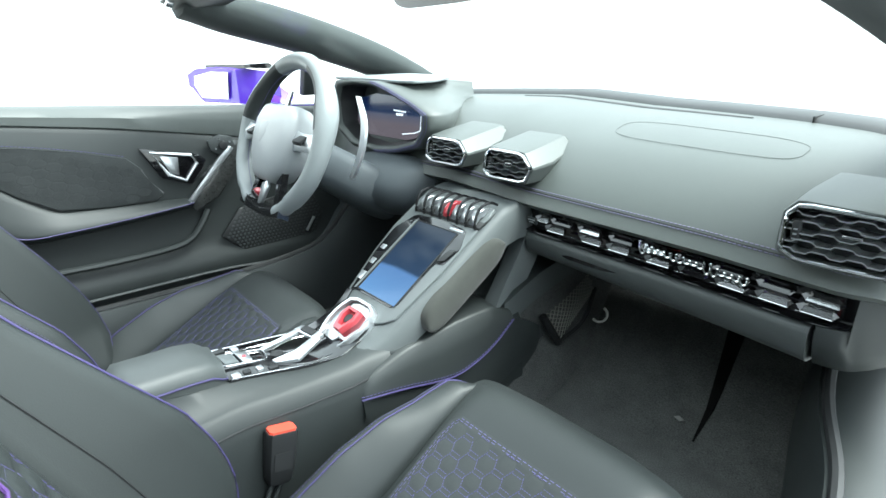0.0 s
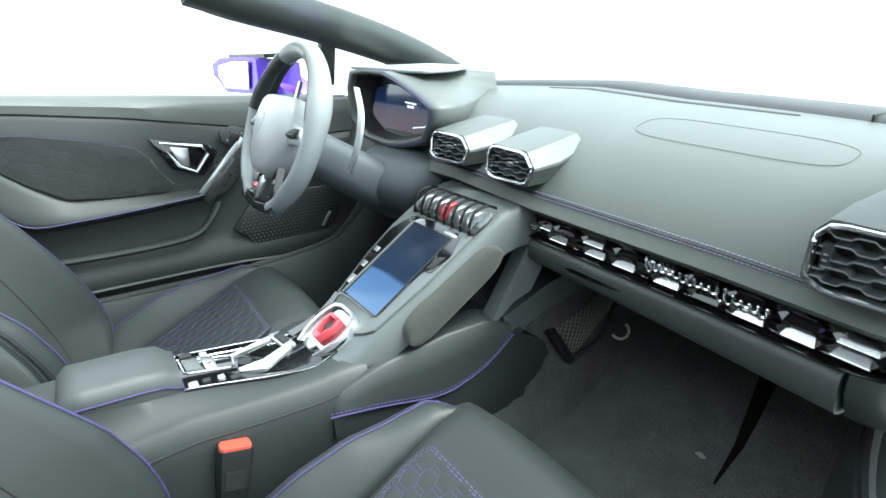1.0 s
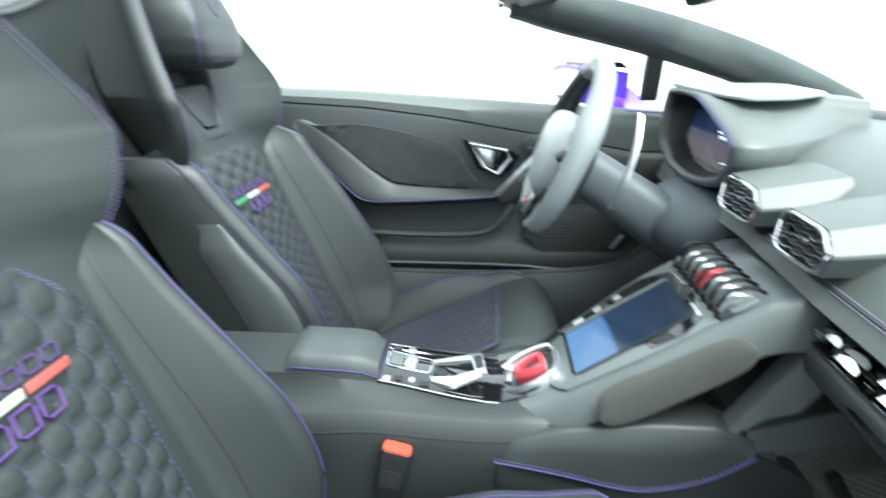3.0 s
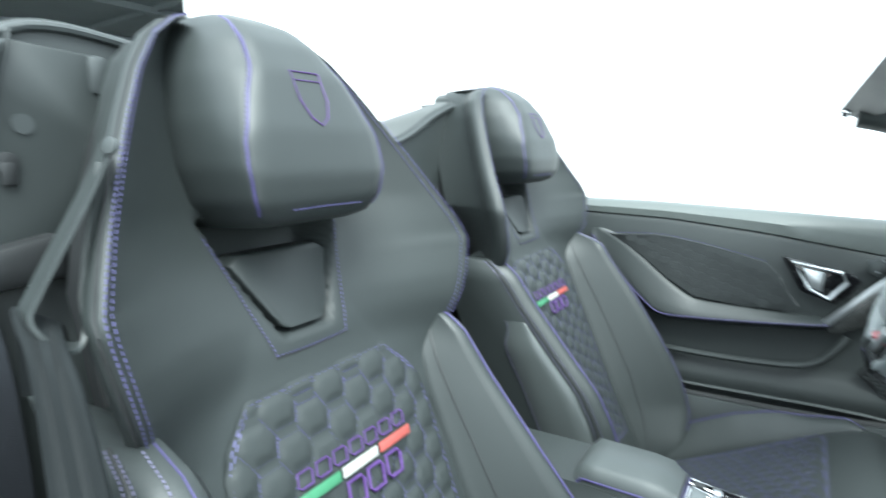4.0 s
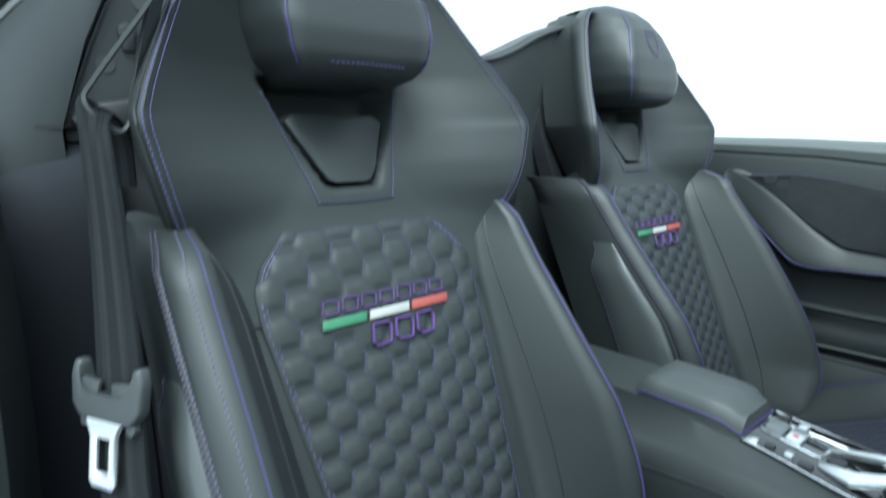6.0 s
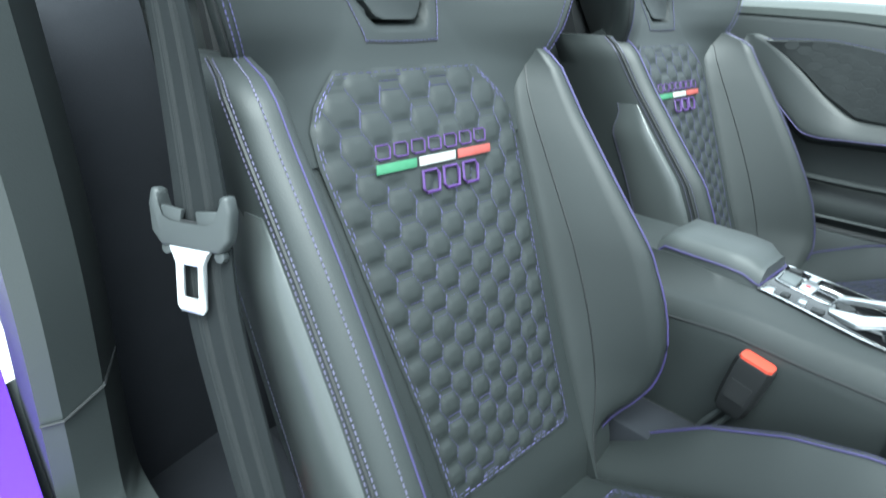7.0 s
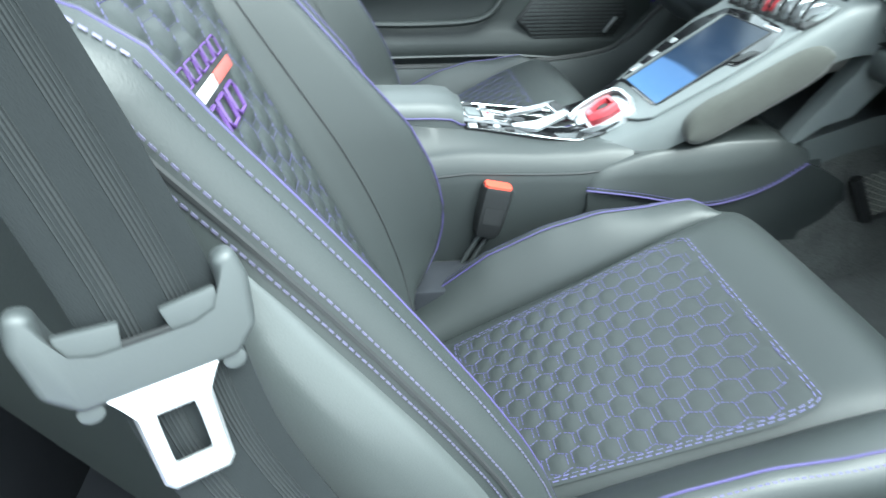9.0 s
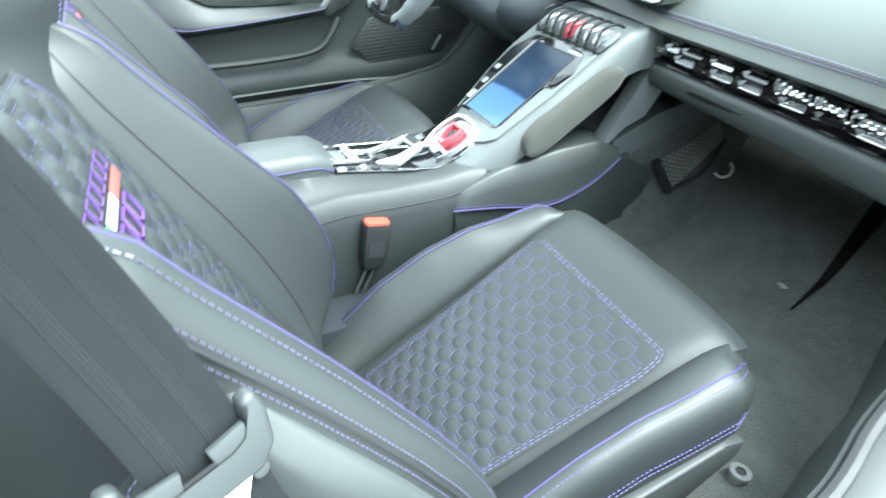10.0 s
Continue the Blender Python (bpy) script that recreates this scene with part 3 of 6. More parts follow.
    for s in (-1, 1):
        rings = []
        for v in span(0.075, 0.545, 34):
            rise = along(SEAT_RISE, v)
            zc = seat_z(v)
            n = along([(0.1, 0.128), (0.35, 0.140), (0.5, 0.152), (0.55, 0.155)], v)
            end = ease(v, 0.50, 0.545)
            w = 0.196 - 0.016 * end
            top = zc + rise - 0.020 * end
            sec = [(n, zc - 0.03), (n, zc - 0.012)]
            for k in range(1, 8):
                q = k / 7
                sec.append((n + (w - n) * q, zc - 0.008 + (top + 0.006 - zc) * q ** 0.9 + 0.007 * math.sin(math.pi * q) * (1 - end)))
            sec += [(w + 0.012, top - 0.008), (w + 0.020, top - 0.026), (w + 0.022, top - 0.060), (w + 0.012, min(top - 0.08, 0.30 - 0.06 * end)), (n, 0.24)]
            rings.append([Vector((SX + s * a, v, max(0.225, b))) for a, b in sec])
        bol = part("cushion_bolster", loft(B(), rings), LEATHER, seat, sharp=60)
        bm = B()
        tube(bm, [r[7].lerp(r[8], 0.55) + Vector((0, 0, 0.0008)) for r in rings], 0.0012, 6)
        part("piping", bm, PIPING, bol, "purple piping")
        for k, lift in ((8, -0.003), (11, 0.004), (11, -0.006)):
            bm = B()
            stitches(bm, [r[k] + Vector((s * (0.006 if k == 8 else 0.0012), 0, lift)) for r in rings], r=0.0008, dash=0.0036, gap=0.0022)
            part("side_stitching", bm, THREAD, bol, "lavender seam stitching", smooth=False)
        bm = B()
        slab(bm, [Vector((SX + s * 0.205, y, z)) for y, z in [(0.02, 0.225), (0.06, 0.275), (0.30, 0.285), (0.50, 0.325), (0.535, 0.315), (0.53, 0.29), (0.45, 0.235), (0.42, 0.222)]], (s * 0.014, 0, 0), 0.004)
        part("side_cover", bm, PLASTIC, seat, "grey plastic side cover")
        bm = B()
        box(bm, (SX + s * 0.15, 0.27, 0.211), (0.035, 0.46, 0.022), 0.003)
        part("slide_rail", bm, DARK_PLASTIC, seat, "dark metal slide rail")
    return seat


passenger_seat = build_seat(-1)
driver_seat = build_seat(1)
driver_seat.location += Vector((-0.70, -0.076, 0.0))
# ---- surroundings ----
bm = B()
sheet(bm, lambda u, v: (u, v, 0.0), [-400, -60, -12, -4, 0, 4, 12, 60, 400], [-400, -60, -12, -4, 0, 4, 12, 60, 400])
tagged(part("ground", bm, CONCRETE, None, smooth=False), "pale smooth concrete forecourt under the car", "ground", kind="structure")
bm = B()
box(bm, (-1.0, -9.0, 3.58), (30.0, 11.5, 0.12))
for x in span(-15.0, 13.0, 15):
    box(bm, (x, -9.0, 3.50), (0.09, 11.4, 0.09))
for y in span(-14.0, -4.0, 5):
    box(bm, (-1.0, y, 3.46), (29.8, 0.14, 0.10))
tagged(part("ceiling", bm, CEILING, None, smooth=False), "dark grey hall ceiling with thin steel beams", "ceiling", kind="structure")
bm = B()
box(bm, (-1.0, -14.8, 1.76), (30.0, 0.2, 3.52), 0.02)
tagged(part("wall_rear", bm, OLIVE_WALL, None), "olive grey hall rear wall", "wall", kind="structure")
bm = B()
box(bm, (14.1, -9.0, 1.76), (0.2, 11.4, 3.52), 0.02)
tagged(part("wall_side", bm, OLIVE_WALL, None), "olive grey hall side wall", "wall", kind="structure")
bm = B()
box(bm, (-11.64, -3.2, 2.4), (20.0, 0.04, 4.8), 0.006)
tagged(part("wall_white", bm, WHITE_WALL, None), "plain white partition wall beside the hall", "wall", kind="structure")
lamp = thing("emergency_light", (-1.93, -8.65, 3.48), "small white ceiling light with a green lens", "light")
bm = B()
disc(bm, (-1.93, -8.65, 3.46), 0.10, 0.065, (0, 0, 1), 20, 0.01)
part("housing", bm, WHITE_WALL, lamp)
bm = B()
disc(bm, (-1.93, -8.65, 3.38), 0.07, 0.08, (0, 0, 1), 20, 0.02)
part("lens", bm, GREEN_LENS, lamp, "glowing green lens")

# ---- car shell: floor, sills, bulkhead ----
def floor_z(y):
    return along([(-0.35, 0.20), (0.88, 0.20), (1.0, 0.235), (1.16, 0.40), (1.24, 0.56)], y)


bm = B()
sheet(bm, lambda x, y: (x, y, floor_z(y)), span(-0.70, 0.70, 15), [-0.35, 0, 0.5, 0.86, 0.88, 0.94, 1.0, 1.08, 1.16, 1.24], 0.03)
tagged(part("floor", bm, CARPET, None), "black carpeted car floor rising to the footwell front", "floor", kind="structure")

# tunnel carpet and side walls of the footwells
bm = B()
loft(bm, [[(-w - 0.05, y, 0.19), (-w - 0.015, y, 0.30), (-w, y, top), (w, y, top), (w + 0.015, y, 0.30), (w + 0.05, y, 0.19)] for y, top, w in ((-0.30, 0.36, 0.095), (0.3, 0.36, 0.095), (0.7, 0.40, 0.09), (0.82, 0.44, 0.055), (1.22, 0.52, 0.035))])
tagged(part("tunnel", bm, CARPET, None), "black carpeted centre tunnel between the footwells", "tunnel", kind="structure")


def sill(s):
    line = [(0.585, 1.10, 0.66), (0.605, 0.90, 0.58), (0.618, 0.80, 0.49), (0.625, 0.74, 0.425), (0.630, 0.66, 0.385), (0.636, 0.44, 0.362), (0.640, 0.20, 0.358), (0.645, -0.08, 0.36), (0.65, -0.28, 0.37)] if s < 0 else [(0.50, 1.16, 0.50), (0.56, 0.86, 0.455), (0.624, 0.69, 0.436), (0.655, 0.56, 0.426), (0.688, 0.44, 0.412), (0.708, 0.20, 0.396), (0.705, -0.08, 0.39), (0.70, -0.28, 0.42)]
    pts = curve_points(line, 6)
    bm = B()
    rings = []
    for p in pts:
        rings.append([(s * (p.x - 0.012), p.y, 0.19), (s * (p.x - 0.02), p.y, p.z - 0.10), (s * (p.x - 0.010), p.y, p.z - 0.03), (s * p.x, p.y, p.z), (s * (p.x + 0.03), p.y, p.z + 0.006),
                      (s * (p.x + 0.09), p.y, p.z - 0.012), (s * (p.x + 0.13), p.y, p.z - 0.06), (s * (p.x + 0.13), p.y, 0.19)])
    loft(bm, rings)
    ob = part("sill_trim", bm, LEATHER if s > 0 else PLASTIC)
    tagged(ob, "grey plastic door sill trim along the footwell", "sill", kind="structure")
    bm = B()
    tube(bm, [(s * (p.x + 0.012), p.y, p.z + 0.003) for p in pts], 0.008, 8)
    tagged(part("door_seal", bm, RUBBER), "black rubber door seal along the sill", "seal", kind="structure")


sill(1)
sill(-1)
# Added dark block that covers the lit carpet to imitate the gap's shade.
bm = B()
box(bm, (0.148, 0.10, 0.25), (0.075, 0.52, 0.10), 0.006)
tagged(part("tunnel_shade", bm, LINING), "dark block standing for the shade between seat and tunnel", "lining", kind="structure")

# front of the footwells and scuttle below the windscreen
bm = B()
sheet(bm, lambda x, z: (x, 1.22 - 0.06 * (x / 0.7) ** 2, z), span(-0.72, 0.72, 13), span(0.19, 0.74, 6), 0.03, (0, -1, 0))
tagged(part("firewall", bm, CARPET), "black carpeted wall at the front of the footwells", "wall", kind="structure")

HUMP = [(0.0, 0.975), (0.06, 0.979), (0.12, 0.998), (0.20, 1.034), (0.30, 1.064), (0.40, 1.080), (0.47, 1.087), (0.515, 1.077), (0.557, 1.043), (0.62, 0.985), (0.655, 0.945), (0.70, 0.885), (0.74, 0.82)]
HUMP = [(p.x, p.y) for p in curve_points([(a, b, 0) for a, b in HUMP], 6)]
cover = thing("rear_cover", (0, -0.6, 0.2), "charcoal leather rear bulkhead with two roll-over humps", "rear bulkhead", kind="structure")
rings = []
for y, down in ((-0.30, 0.012), (-0.305, 0.0), (-0.34, -0.002), (-0.5, 0.03), (-0.8, 0.12), (-1.3, 0.30)):
    row = [(x, y, along(HUMP, abs(x)) - down) for x in span(-0.74, 0.74, 75)]
    rings.append(row + [(0.74, y, 0.17), (-0.74, y, 0.17)])
part("humps", loft(B(), rings), LEATHER, cover)
# rim along the humps
bm = B()
tube(bm, [(x, -0.298, along(HUMP, abs(x)) - 0.008) for x in span(-0.735, 0.735, 99)], 0.005, 8)
part("rim", bm, PLASTIC, cover, "grey rounded rim")
for s in (-1, 1):
    # outer pillar trim, proud of the leather panel, with a dark gap between
    bm = B()
    slab(bm, [(s * x, -0.272 + 0.05 * max(0, x - 0.56), z) for x, z in [(0.520, 1.062), (0.557, 1.030), (0.62, 0.972), (0.655, 0.932), (0.70, 0.87), (0.735, 0.81), (0.72, 0.30), (0.60, 0.30), (0.612, 0.845), (0.575, 0.935), (0.535, 1.02)]], (0, -0.03, 0), 0.006)
    pillar = part("pillar_trim", bm, PILLAR_SATIN, cover, "grey plastic pillar trim")
    bm = B()
    box(bm, (s * 0.67, -0.2705, 0.846), (0.13, 0.004, 0.004))
    part("trim_joint", bm, RUBBER, pillar)
    bm = B()
    tube(bm, [(s * x, -0.282, z) for x, z in [(0.514, 1.07), (0.530, 1.018), (0.568, 0.935), (0.604, 0.845), (0.594, 0.5), (0.59, 0.3)]], 0.0018, 6)
    part("pillar_gap", bm, PLASTIC, pillar, "grey joint strip")
    bm = B()
    slab(bm, [(s * x, -0.286, z) for x, z in [(0.440, 1.055), (0.516, 1.061), (0.531, 1.017), (0.570, 0.935), (0.606, 0.846), (0.46, 0.84), (0.44, 0.96)]], (0, -0.012, 0), 0.004)
    panel = part("lock_panel", bm, LEATHER, cover, "grey panel with round plugs")
    for x, z, r in ((0.513, 0.985, 0.0095), (0.556, 0.915, 0.0095)):
        bm = B()
        disc(bm, (s * x, -0.2855, z), r, -0.0010, (0, -1, 0), 20)
        part("plug", bm, PLASTIC, panel, "round grey plug", sharp=20)
    bm = B()
    disc(bm, (s * 0.531, -0.285, 0.950), 0.010, -0.004, (0, -1, 0), 20, 0.001)
    box(bm, (s * 0.531, -0.283, 0.940), (0.014, 0.006, 0.022), 0.003)
    part("hood_catch", bm, DARK_PLASTIC, panel, "dark plastic catch")
    if s > 0:
        bm = B()
        box(bm, (s * 0.44, -0.288, 1.035), (0.022, 0.014, 0.040), 0.007)
        part("coat_hook", bm, PLASTIC, cover, "grey plastic hook")
    bm = B()
    slab(bm, [(s * x, -0.262, z) for x, z in [(0.50, 0.885), (0.578, 0.872), (0.60, 0.855), (0.585, 0.835), (0.50, 0.84)]], (0, -0.03, 0), 0.008)
    part("belt_guide", bm, DARK_PLASTIC, cover, "dark plastic belt guide")
# quilted leather between the seats
bm = B()
box(bm, (0, -0.287, 0.66), (0.20, 0.02, 0.46), 0.008)
wall_pad = part("middle_pad", bm, LEATHER, cover)
for j in range(9):
    for i in range(4):
        bm = B()
        cx, cz = -0.075 + 0.045 * i + (0.0225 if j % 2 else 0) - 0.01, 0.47 + 0.039 * j + 0.02
        disc(bm, (cx, -0.277, cz), 0.024, 0.006, (0, 1, 0), 6, 0.004)
        part("quilt_pad", bm, LEATHER, wall_pad)

# painted jamb behind the passenger door opening
bm = B()
rings = []
for z, x0 in ((0.16, 0.772), (0.25, 0.768), (0.35, 0.763), (0.40, 0.761), (0.43, 0.760)):
    rings.append([(x0, -0.02, z), (x0 + 0.012, 0.0, z), (x0 + 0.10, -0.03, z), (0.93, -0.06, z), (0.94, -0.6, z), (x0, -0.6, z)])
loft(bm, rings)
tagged(part("body_side", bm, PAINT), "purple painted body side behind the door opening", "car body", kind="structure")
bm = B()
rings = []
for p in curve_points([(0.735, -0.06, 0.84), (0.733, -0.055, 0.70), (0.735, -0.05, 0.60), (0.742, -0.05, 0.48), (0.748, -0.03, 0.40), (0.745, 0.05, 0.385)], 5):
    rings.append([p + Vector(q) for q in ((-0.05, -0.20, 0), (-0.062, -0.06, 0.0), (-0.04, -0.012, 0), (-0.008, 0.0, 0), (0.006, -0.01, 0), (0.006, -0.20, 0))])
loft(bm, rings)
jamb = part("jamb_trim", bm, LEATHER)
tagged(jamb, "grey plastic trim round the rear of the door opening", "trim", kind="structure")
bm = B()
tube(bm, [(0.679, -0.110, 0.512), (0.700, -0.0615, 0.508), (0.7325, -0.0485, 0.498), (0.7475, -0.0585, 0.494)], 0.0014, 6)
part("joint", bm, RUBBER, jamb, "dark joint")
bm = B()
LOW = [(0.20, 0.0), (0.50, 0.0), (0.70, -0.002), (0.76, -0.008), (0.80, -0.022), (0.825, -0.042), (0.840, -0.066), (0.846, -0.09)]
sheet(bm, lambda u, k: (0.56 + 0.17 * u, -0.20 - 0.05 * (1 - u) + LOW[k][1] * (0.6 + 0.4 * u), LOW[k][0] - 0.012 * (1 - u) - 0.085 * u * u), span(0, 1, 12), range(len(LOW)), 0.02, (0, 1, 0))
low_pillar = part("lower_pillar", bm, LINING)
tagged(low_pillar, "dark lining of the lower pillar behind the belt", "pillar", kind="structure")
loop = thing("release_loop", (0.62, -0.05, 0.22), "thin red cord loop beside the seat base", "cord loop")
bm = B()
tube(bm, curve_points([(0.610, -0.08, 0.235), (0.625, -0.085, 0.272), (0.632, -0.085, 0.290), (0.634, -0.08, 0.265), (0.636, -0.075, 0.235)], 6), 0.003, 6)
part("cord", bm, LOOP_RED, loop)

# Added dark blocks that hide pale carpet and imitate shade round the seat base.
bm = B()
box(bm, (0.625, -0.09, 0.228), (0.23, 0.44, 0.06), 0.006)
box(bm, (0.50, -0.275, 0.36), (0.34, 0.03, 0.34), 0.006)
box(bm, (0.52, -0.14, 0.206), (0.36, 0.26, 0.010), 0.003)
part("floor_shade", bm, LINING, low_pillar, "dark blocks standing for the shade beside the seat base")

# ---- windscreen frame ----
wind = thing("windscreen_frame", (0, 1.1, 0.8), "dark grey windscreen frame with slanted pillars", "windscreen frame")


def pillar_line(s):
    return curve_points([(s * 0.68, 1.20, 0.785), (s * 0.635, 1.06, 0.838), (s * 0.61, 0.90, 0.897), (s * 0.585, 0.70, 0.955), (s * 0.56, 0.50, 1.000), (s * 0.53, 0.405, 1.020)], 6)


for s in (-1, 1):
    pts = pillar_line(s)
    rings = []
    for i, p in enumerate(pts):
        a, b = pts[max(0, i - 1)], pts[min(len(pts) - 1, i + 1)]
        way = (b - a).normalized()
        side = Vector((s, 0, 0))
        over = way.cross(side) * (-s)
        over = over if over.z > 0 else -over
        g = 1.3 + 0.2 * math.sin(math.pi * i / (len(pts) - 1))
        rings.append([p + side * x * g + over * z * g for x, z in ((-0.030, -0.004), (-0.022, 0.016), (0.0, 0.026), (0.03, 0.022), (0.052, 0.004), (0.05, -0.018), (0.02, -0.034), (-0.012, -0.028))])
    part("pillar", loft(B(), rings), PILLAR_CLOTH, wind, sharp=60)
bm = B()
rings = []
for x in span(-0.56, 0.56, 41):
    y = 0.385 + 0.02 * (1 - (x / 0.56) ** 2)
    z = 1.015 + 0.035 * (1 - (x / 0.56) ** 2)
    rings.append([(x, y + a, z + b) for a, b in ((-0.015, -0.006), (0.0, 0.014), (0.04, 0.020), (0.105, 0.006), (0.10, -0.016), (0.03, -0.026))])
header = part("header", loft(B(), rings), PLASTIC, wind, sharp=60)
for s in (-1, 1):
    bm = B()
    disc(bm, (s * 0.535, 0.388, 1.005), 0.010, 0.014, (0, -1, 0.3), 16, 0.002)
    part("latch_pin", bm, CHROME, header, "small chrome latch")
# quarter window posts
for s in (-1, 1):
    bm = B()
    slab(bm, [(s * 0.665, 0.715, 0.80), (s * 0.665, 0.755, 0.80), (s * 0.60, 0.745, 0.942), (s * 0.60, 0.705, 0.950)], (s * 0.03, 0, 0), 0.006)
    part("quarter_post", bm, PLASTIC, wind, "narrow dark window post")
GLASS = bpy.data.materials.new("clear_glass")
GLASS.use_nodes = True
gt = GLASS.node_tree
gt.nodes.clear()
clear, shiny, blend, gout = [gt.nodes.new("ShaderNode" + k) for k in ("BsdfTransparent", "BsdfGlossy", "MixShader", "OutputMaterial")]
clear.inputs["Color"].default_value = (0.97, 0.985, 0.98, 1)
shiny.inputs["Roughness"].default_value = 0.01
blend.inputs["Fac"].default_value = 0.012
gt.links.new(clear.outputs[0], blend.inputs[1])
gt.links.new(shiny.outputs[0], blend.inputs[2])
gt.links.new(blend.outputs[0], gout.inputs["Surface"])
bm = B()
sheet(bm, lambda u, v: (u * (0.66 - 0.10 * v), 1.235 - 0.10 * u * u - 0.76 * v + 0.05 * v * u * u, 0.775 + 0.27 * v - 0.03 * u * u * v), span(-1, 1, 21), span(0.0, 0.985, 12), 0.004)
pane = part("windscreen_pane", bm, GLASS, wind, "clear curved windscreen glass")
pane.visible_shadow = False

# rear-view mirror under the header
rear_mirror = thing("rear_view_mirror", (0.02, 0.60, 1.0), "black rear-view mirror under the windscreen header", "mirror")
bm = B()
rings = []
for x in span(-0.115, 0.115, 25):
    h = 0.030 * (1 - abs(x / 0.118) ** 6) ** 0.5 + 0.003
    rings.append([(0.05 + x, 0.61 + a, 1.000 + b * h) for a, b in ((-0.012, -1), (-0.014, 0), (-0.012, 1), (0.006, 0.95), (0.022, 0.4), (0.022, -0.4), (0.006, -0.95))])
body = part("housing", loft(B(), rings), GLOSS_BLACK, rear_mirror)
bm = B()
tube(bm, [(0.04, 0.63, 1.01), (0.03, 0.60, 1.045)], 0.009, 8)
part("stalk", bm, DARK_PLASTIC, rear_mirror)

# ---- side mirror on the driver's side ----
side_mirror = thing("side_mirror", (-0.88, 0.66, 0.80), "purple and black door mirror outside the driver's window", "mirror")
bm = B()
rings = []
for q in span(0, 1, 15):
    x = -1.035 + 0.20 * q
    y0 = 0.535 + 0.07 * q
    zl, zh = 0.775 + 0.045 * (1 - ease(q, 0, 0.3)), 0.872 + 0.006 * math.sin(math.pi * q) - 0.012 * (1 - ease(q, 0, 0.2))
    d = 0.11 * (0.35 + 0.65 * ease(q, 0, 0.4))
    rings.append([(x, y0, zl + 0.004), (x, y0, zh - 0.004), (x + 0.01, y0 + 0.02, zh), (x + 0.03, y0 + d, zh - 0.015), (x + 0.03, y0 + d, zl + 0.015), (x + 0.01, y0 + 0.02, zl)])
case = part("housing", loft(B(), rings), PAINT, side_mirror, sharp=50)
bm = B()
slab(bm, [(-0.975, 0.553, 0.792), (-0.868, 0.590, 0.790), (-0.855, 0.594, 0.862), (-0.925, 0.570, 0.864), (-0.995, 0.546, 0.853), (-1.000, 0.544, 0.826)], (0.0, -0.004, 0), 0.002)
part("mirror_glass", bm, MIRROR, case, "bright mirror glass")
bm = B()
loft(bm, [[(-1.03 + 0.2 * q, 0.548 + 0.07 * q + a, 0.872 + b) for a, b in ((0, 0.0), (0.0, 0.010), (0.07, 0.012), (0.09, -0.004))] for q in span(0.3, 1.08, 8)])
part("cap", bm, GLOSS_BLACK, case, "glossy black cap")
bm = B()
loft(bm, [[(x, y + a, z + b) for a, b in ((-0.055, -h), (-0.05, h), (0.05, h * 0.8), (0.05, -h))] for x, y, z, h in ((-0.84, 0.68, 0.785, 0.040), (-0.80, 0.71, 0.765, 0.026), (-0.74, 0.73, 0.755, 0.022), (-0.70, 0.74, 0.75, 0.026))])
part("arm", bm, PAINT, side_mirror, "purple mirror arm")

# ---- driver's door ----
door = thing("driver_door", (-0.70, 0.25, 0.25), "charcoal leather door panel with suede insert and armrest", "car door")
INSERT_X = -0.668


def belt_z(y):
    return along([(-0.30, 0.835), (-0.20, 0.829), (0.0, 0.822), (0.25, 0.806), (0.5, 0.789), (0.80, 0.772), (1.1, 0.76)], y)


def seam_z(y):
    return along([(-0.30, 0.800), (-0.15, 0.795), (0.06, 0.783), (0.26, 0.758), (0.53, 0.712), (0.72, 0.68)], y)


# outer skin and core
bm = B()
rings = [[(-0.735, y, 0.24), (-0.735, y, belt_z(y) - 0.05), (-0.80, y, belt_z(y) - 0.05), (-0.86, y, 0.70), (-0.90, y, 0.55), (-0.88, y, 0.25)] for y in span(-0.30, 1.0, 14)]
part("outer_skin", loft(B(), rings), PAINT, door, "purple painted outer skin")
bm.free()
# window slot along the top
rings = [[(-0.733, y, belt_z(y) - 0.049), (-0.733, y, belt_z(y) - 0.004), (-0.762, y, belt_z(y) - 0.006), (-0.798, y, belt_z(y) - 0.030), (-0.798, y, belt_z(y) - 0.049)] for y in span(-0.30, 1.0, 14)]
part("window_slot", loft(B(), rings), RUBBER, door, "dark window slot")
# padded upper roll
rings = []
for y in span(-0.27, 0.80, 28):
    t, s2 = belt_z(y), seam_z(y)
    rings.append([(-0.735, y, t - 0.002), (-0.715, y, t + 0.001), (-0.695, y, t - 0.006), (-0.682, y, t - 0.020), (-0.676, y, (t + s2) / 2), (-0.676, y, s2 + 0.002), (-0.680, y, s2 - 0.002), (-0.73, y, s2 - 0.002)])
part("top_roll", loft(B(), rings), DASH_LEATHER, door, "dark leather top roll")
# main panel below the roll
rings = []
for y in span(-0.27, 0.80, 28):
    s2 = seam_z(y)
    rings.append([(-0.73, y, s2 - 0.003), (-0.679, y, s2 - 0.0025), (-0.674, y, s2 - 0.012), (INSERT_X, y, 0.66), (INSERT_X, y, 0.60), (-0.672, y, 0.55), (-0.676, y, 0.47), (-0.668, y, 0.44), (-0.655, y, 0.42), (-0.652, y, 0.385), (-0.664, y, 0.36), (-0.672, y, 0.25), (-0.73, y, 0.25)])
part("panel", loft(B(), rings), LEATHER, door, "dark leather lower panel")
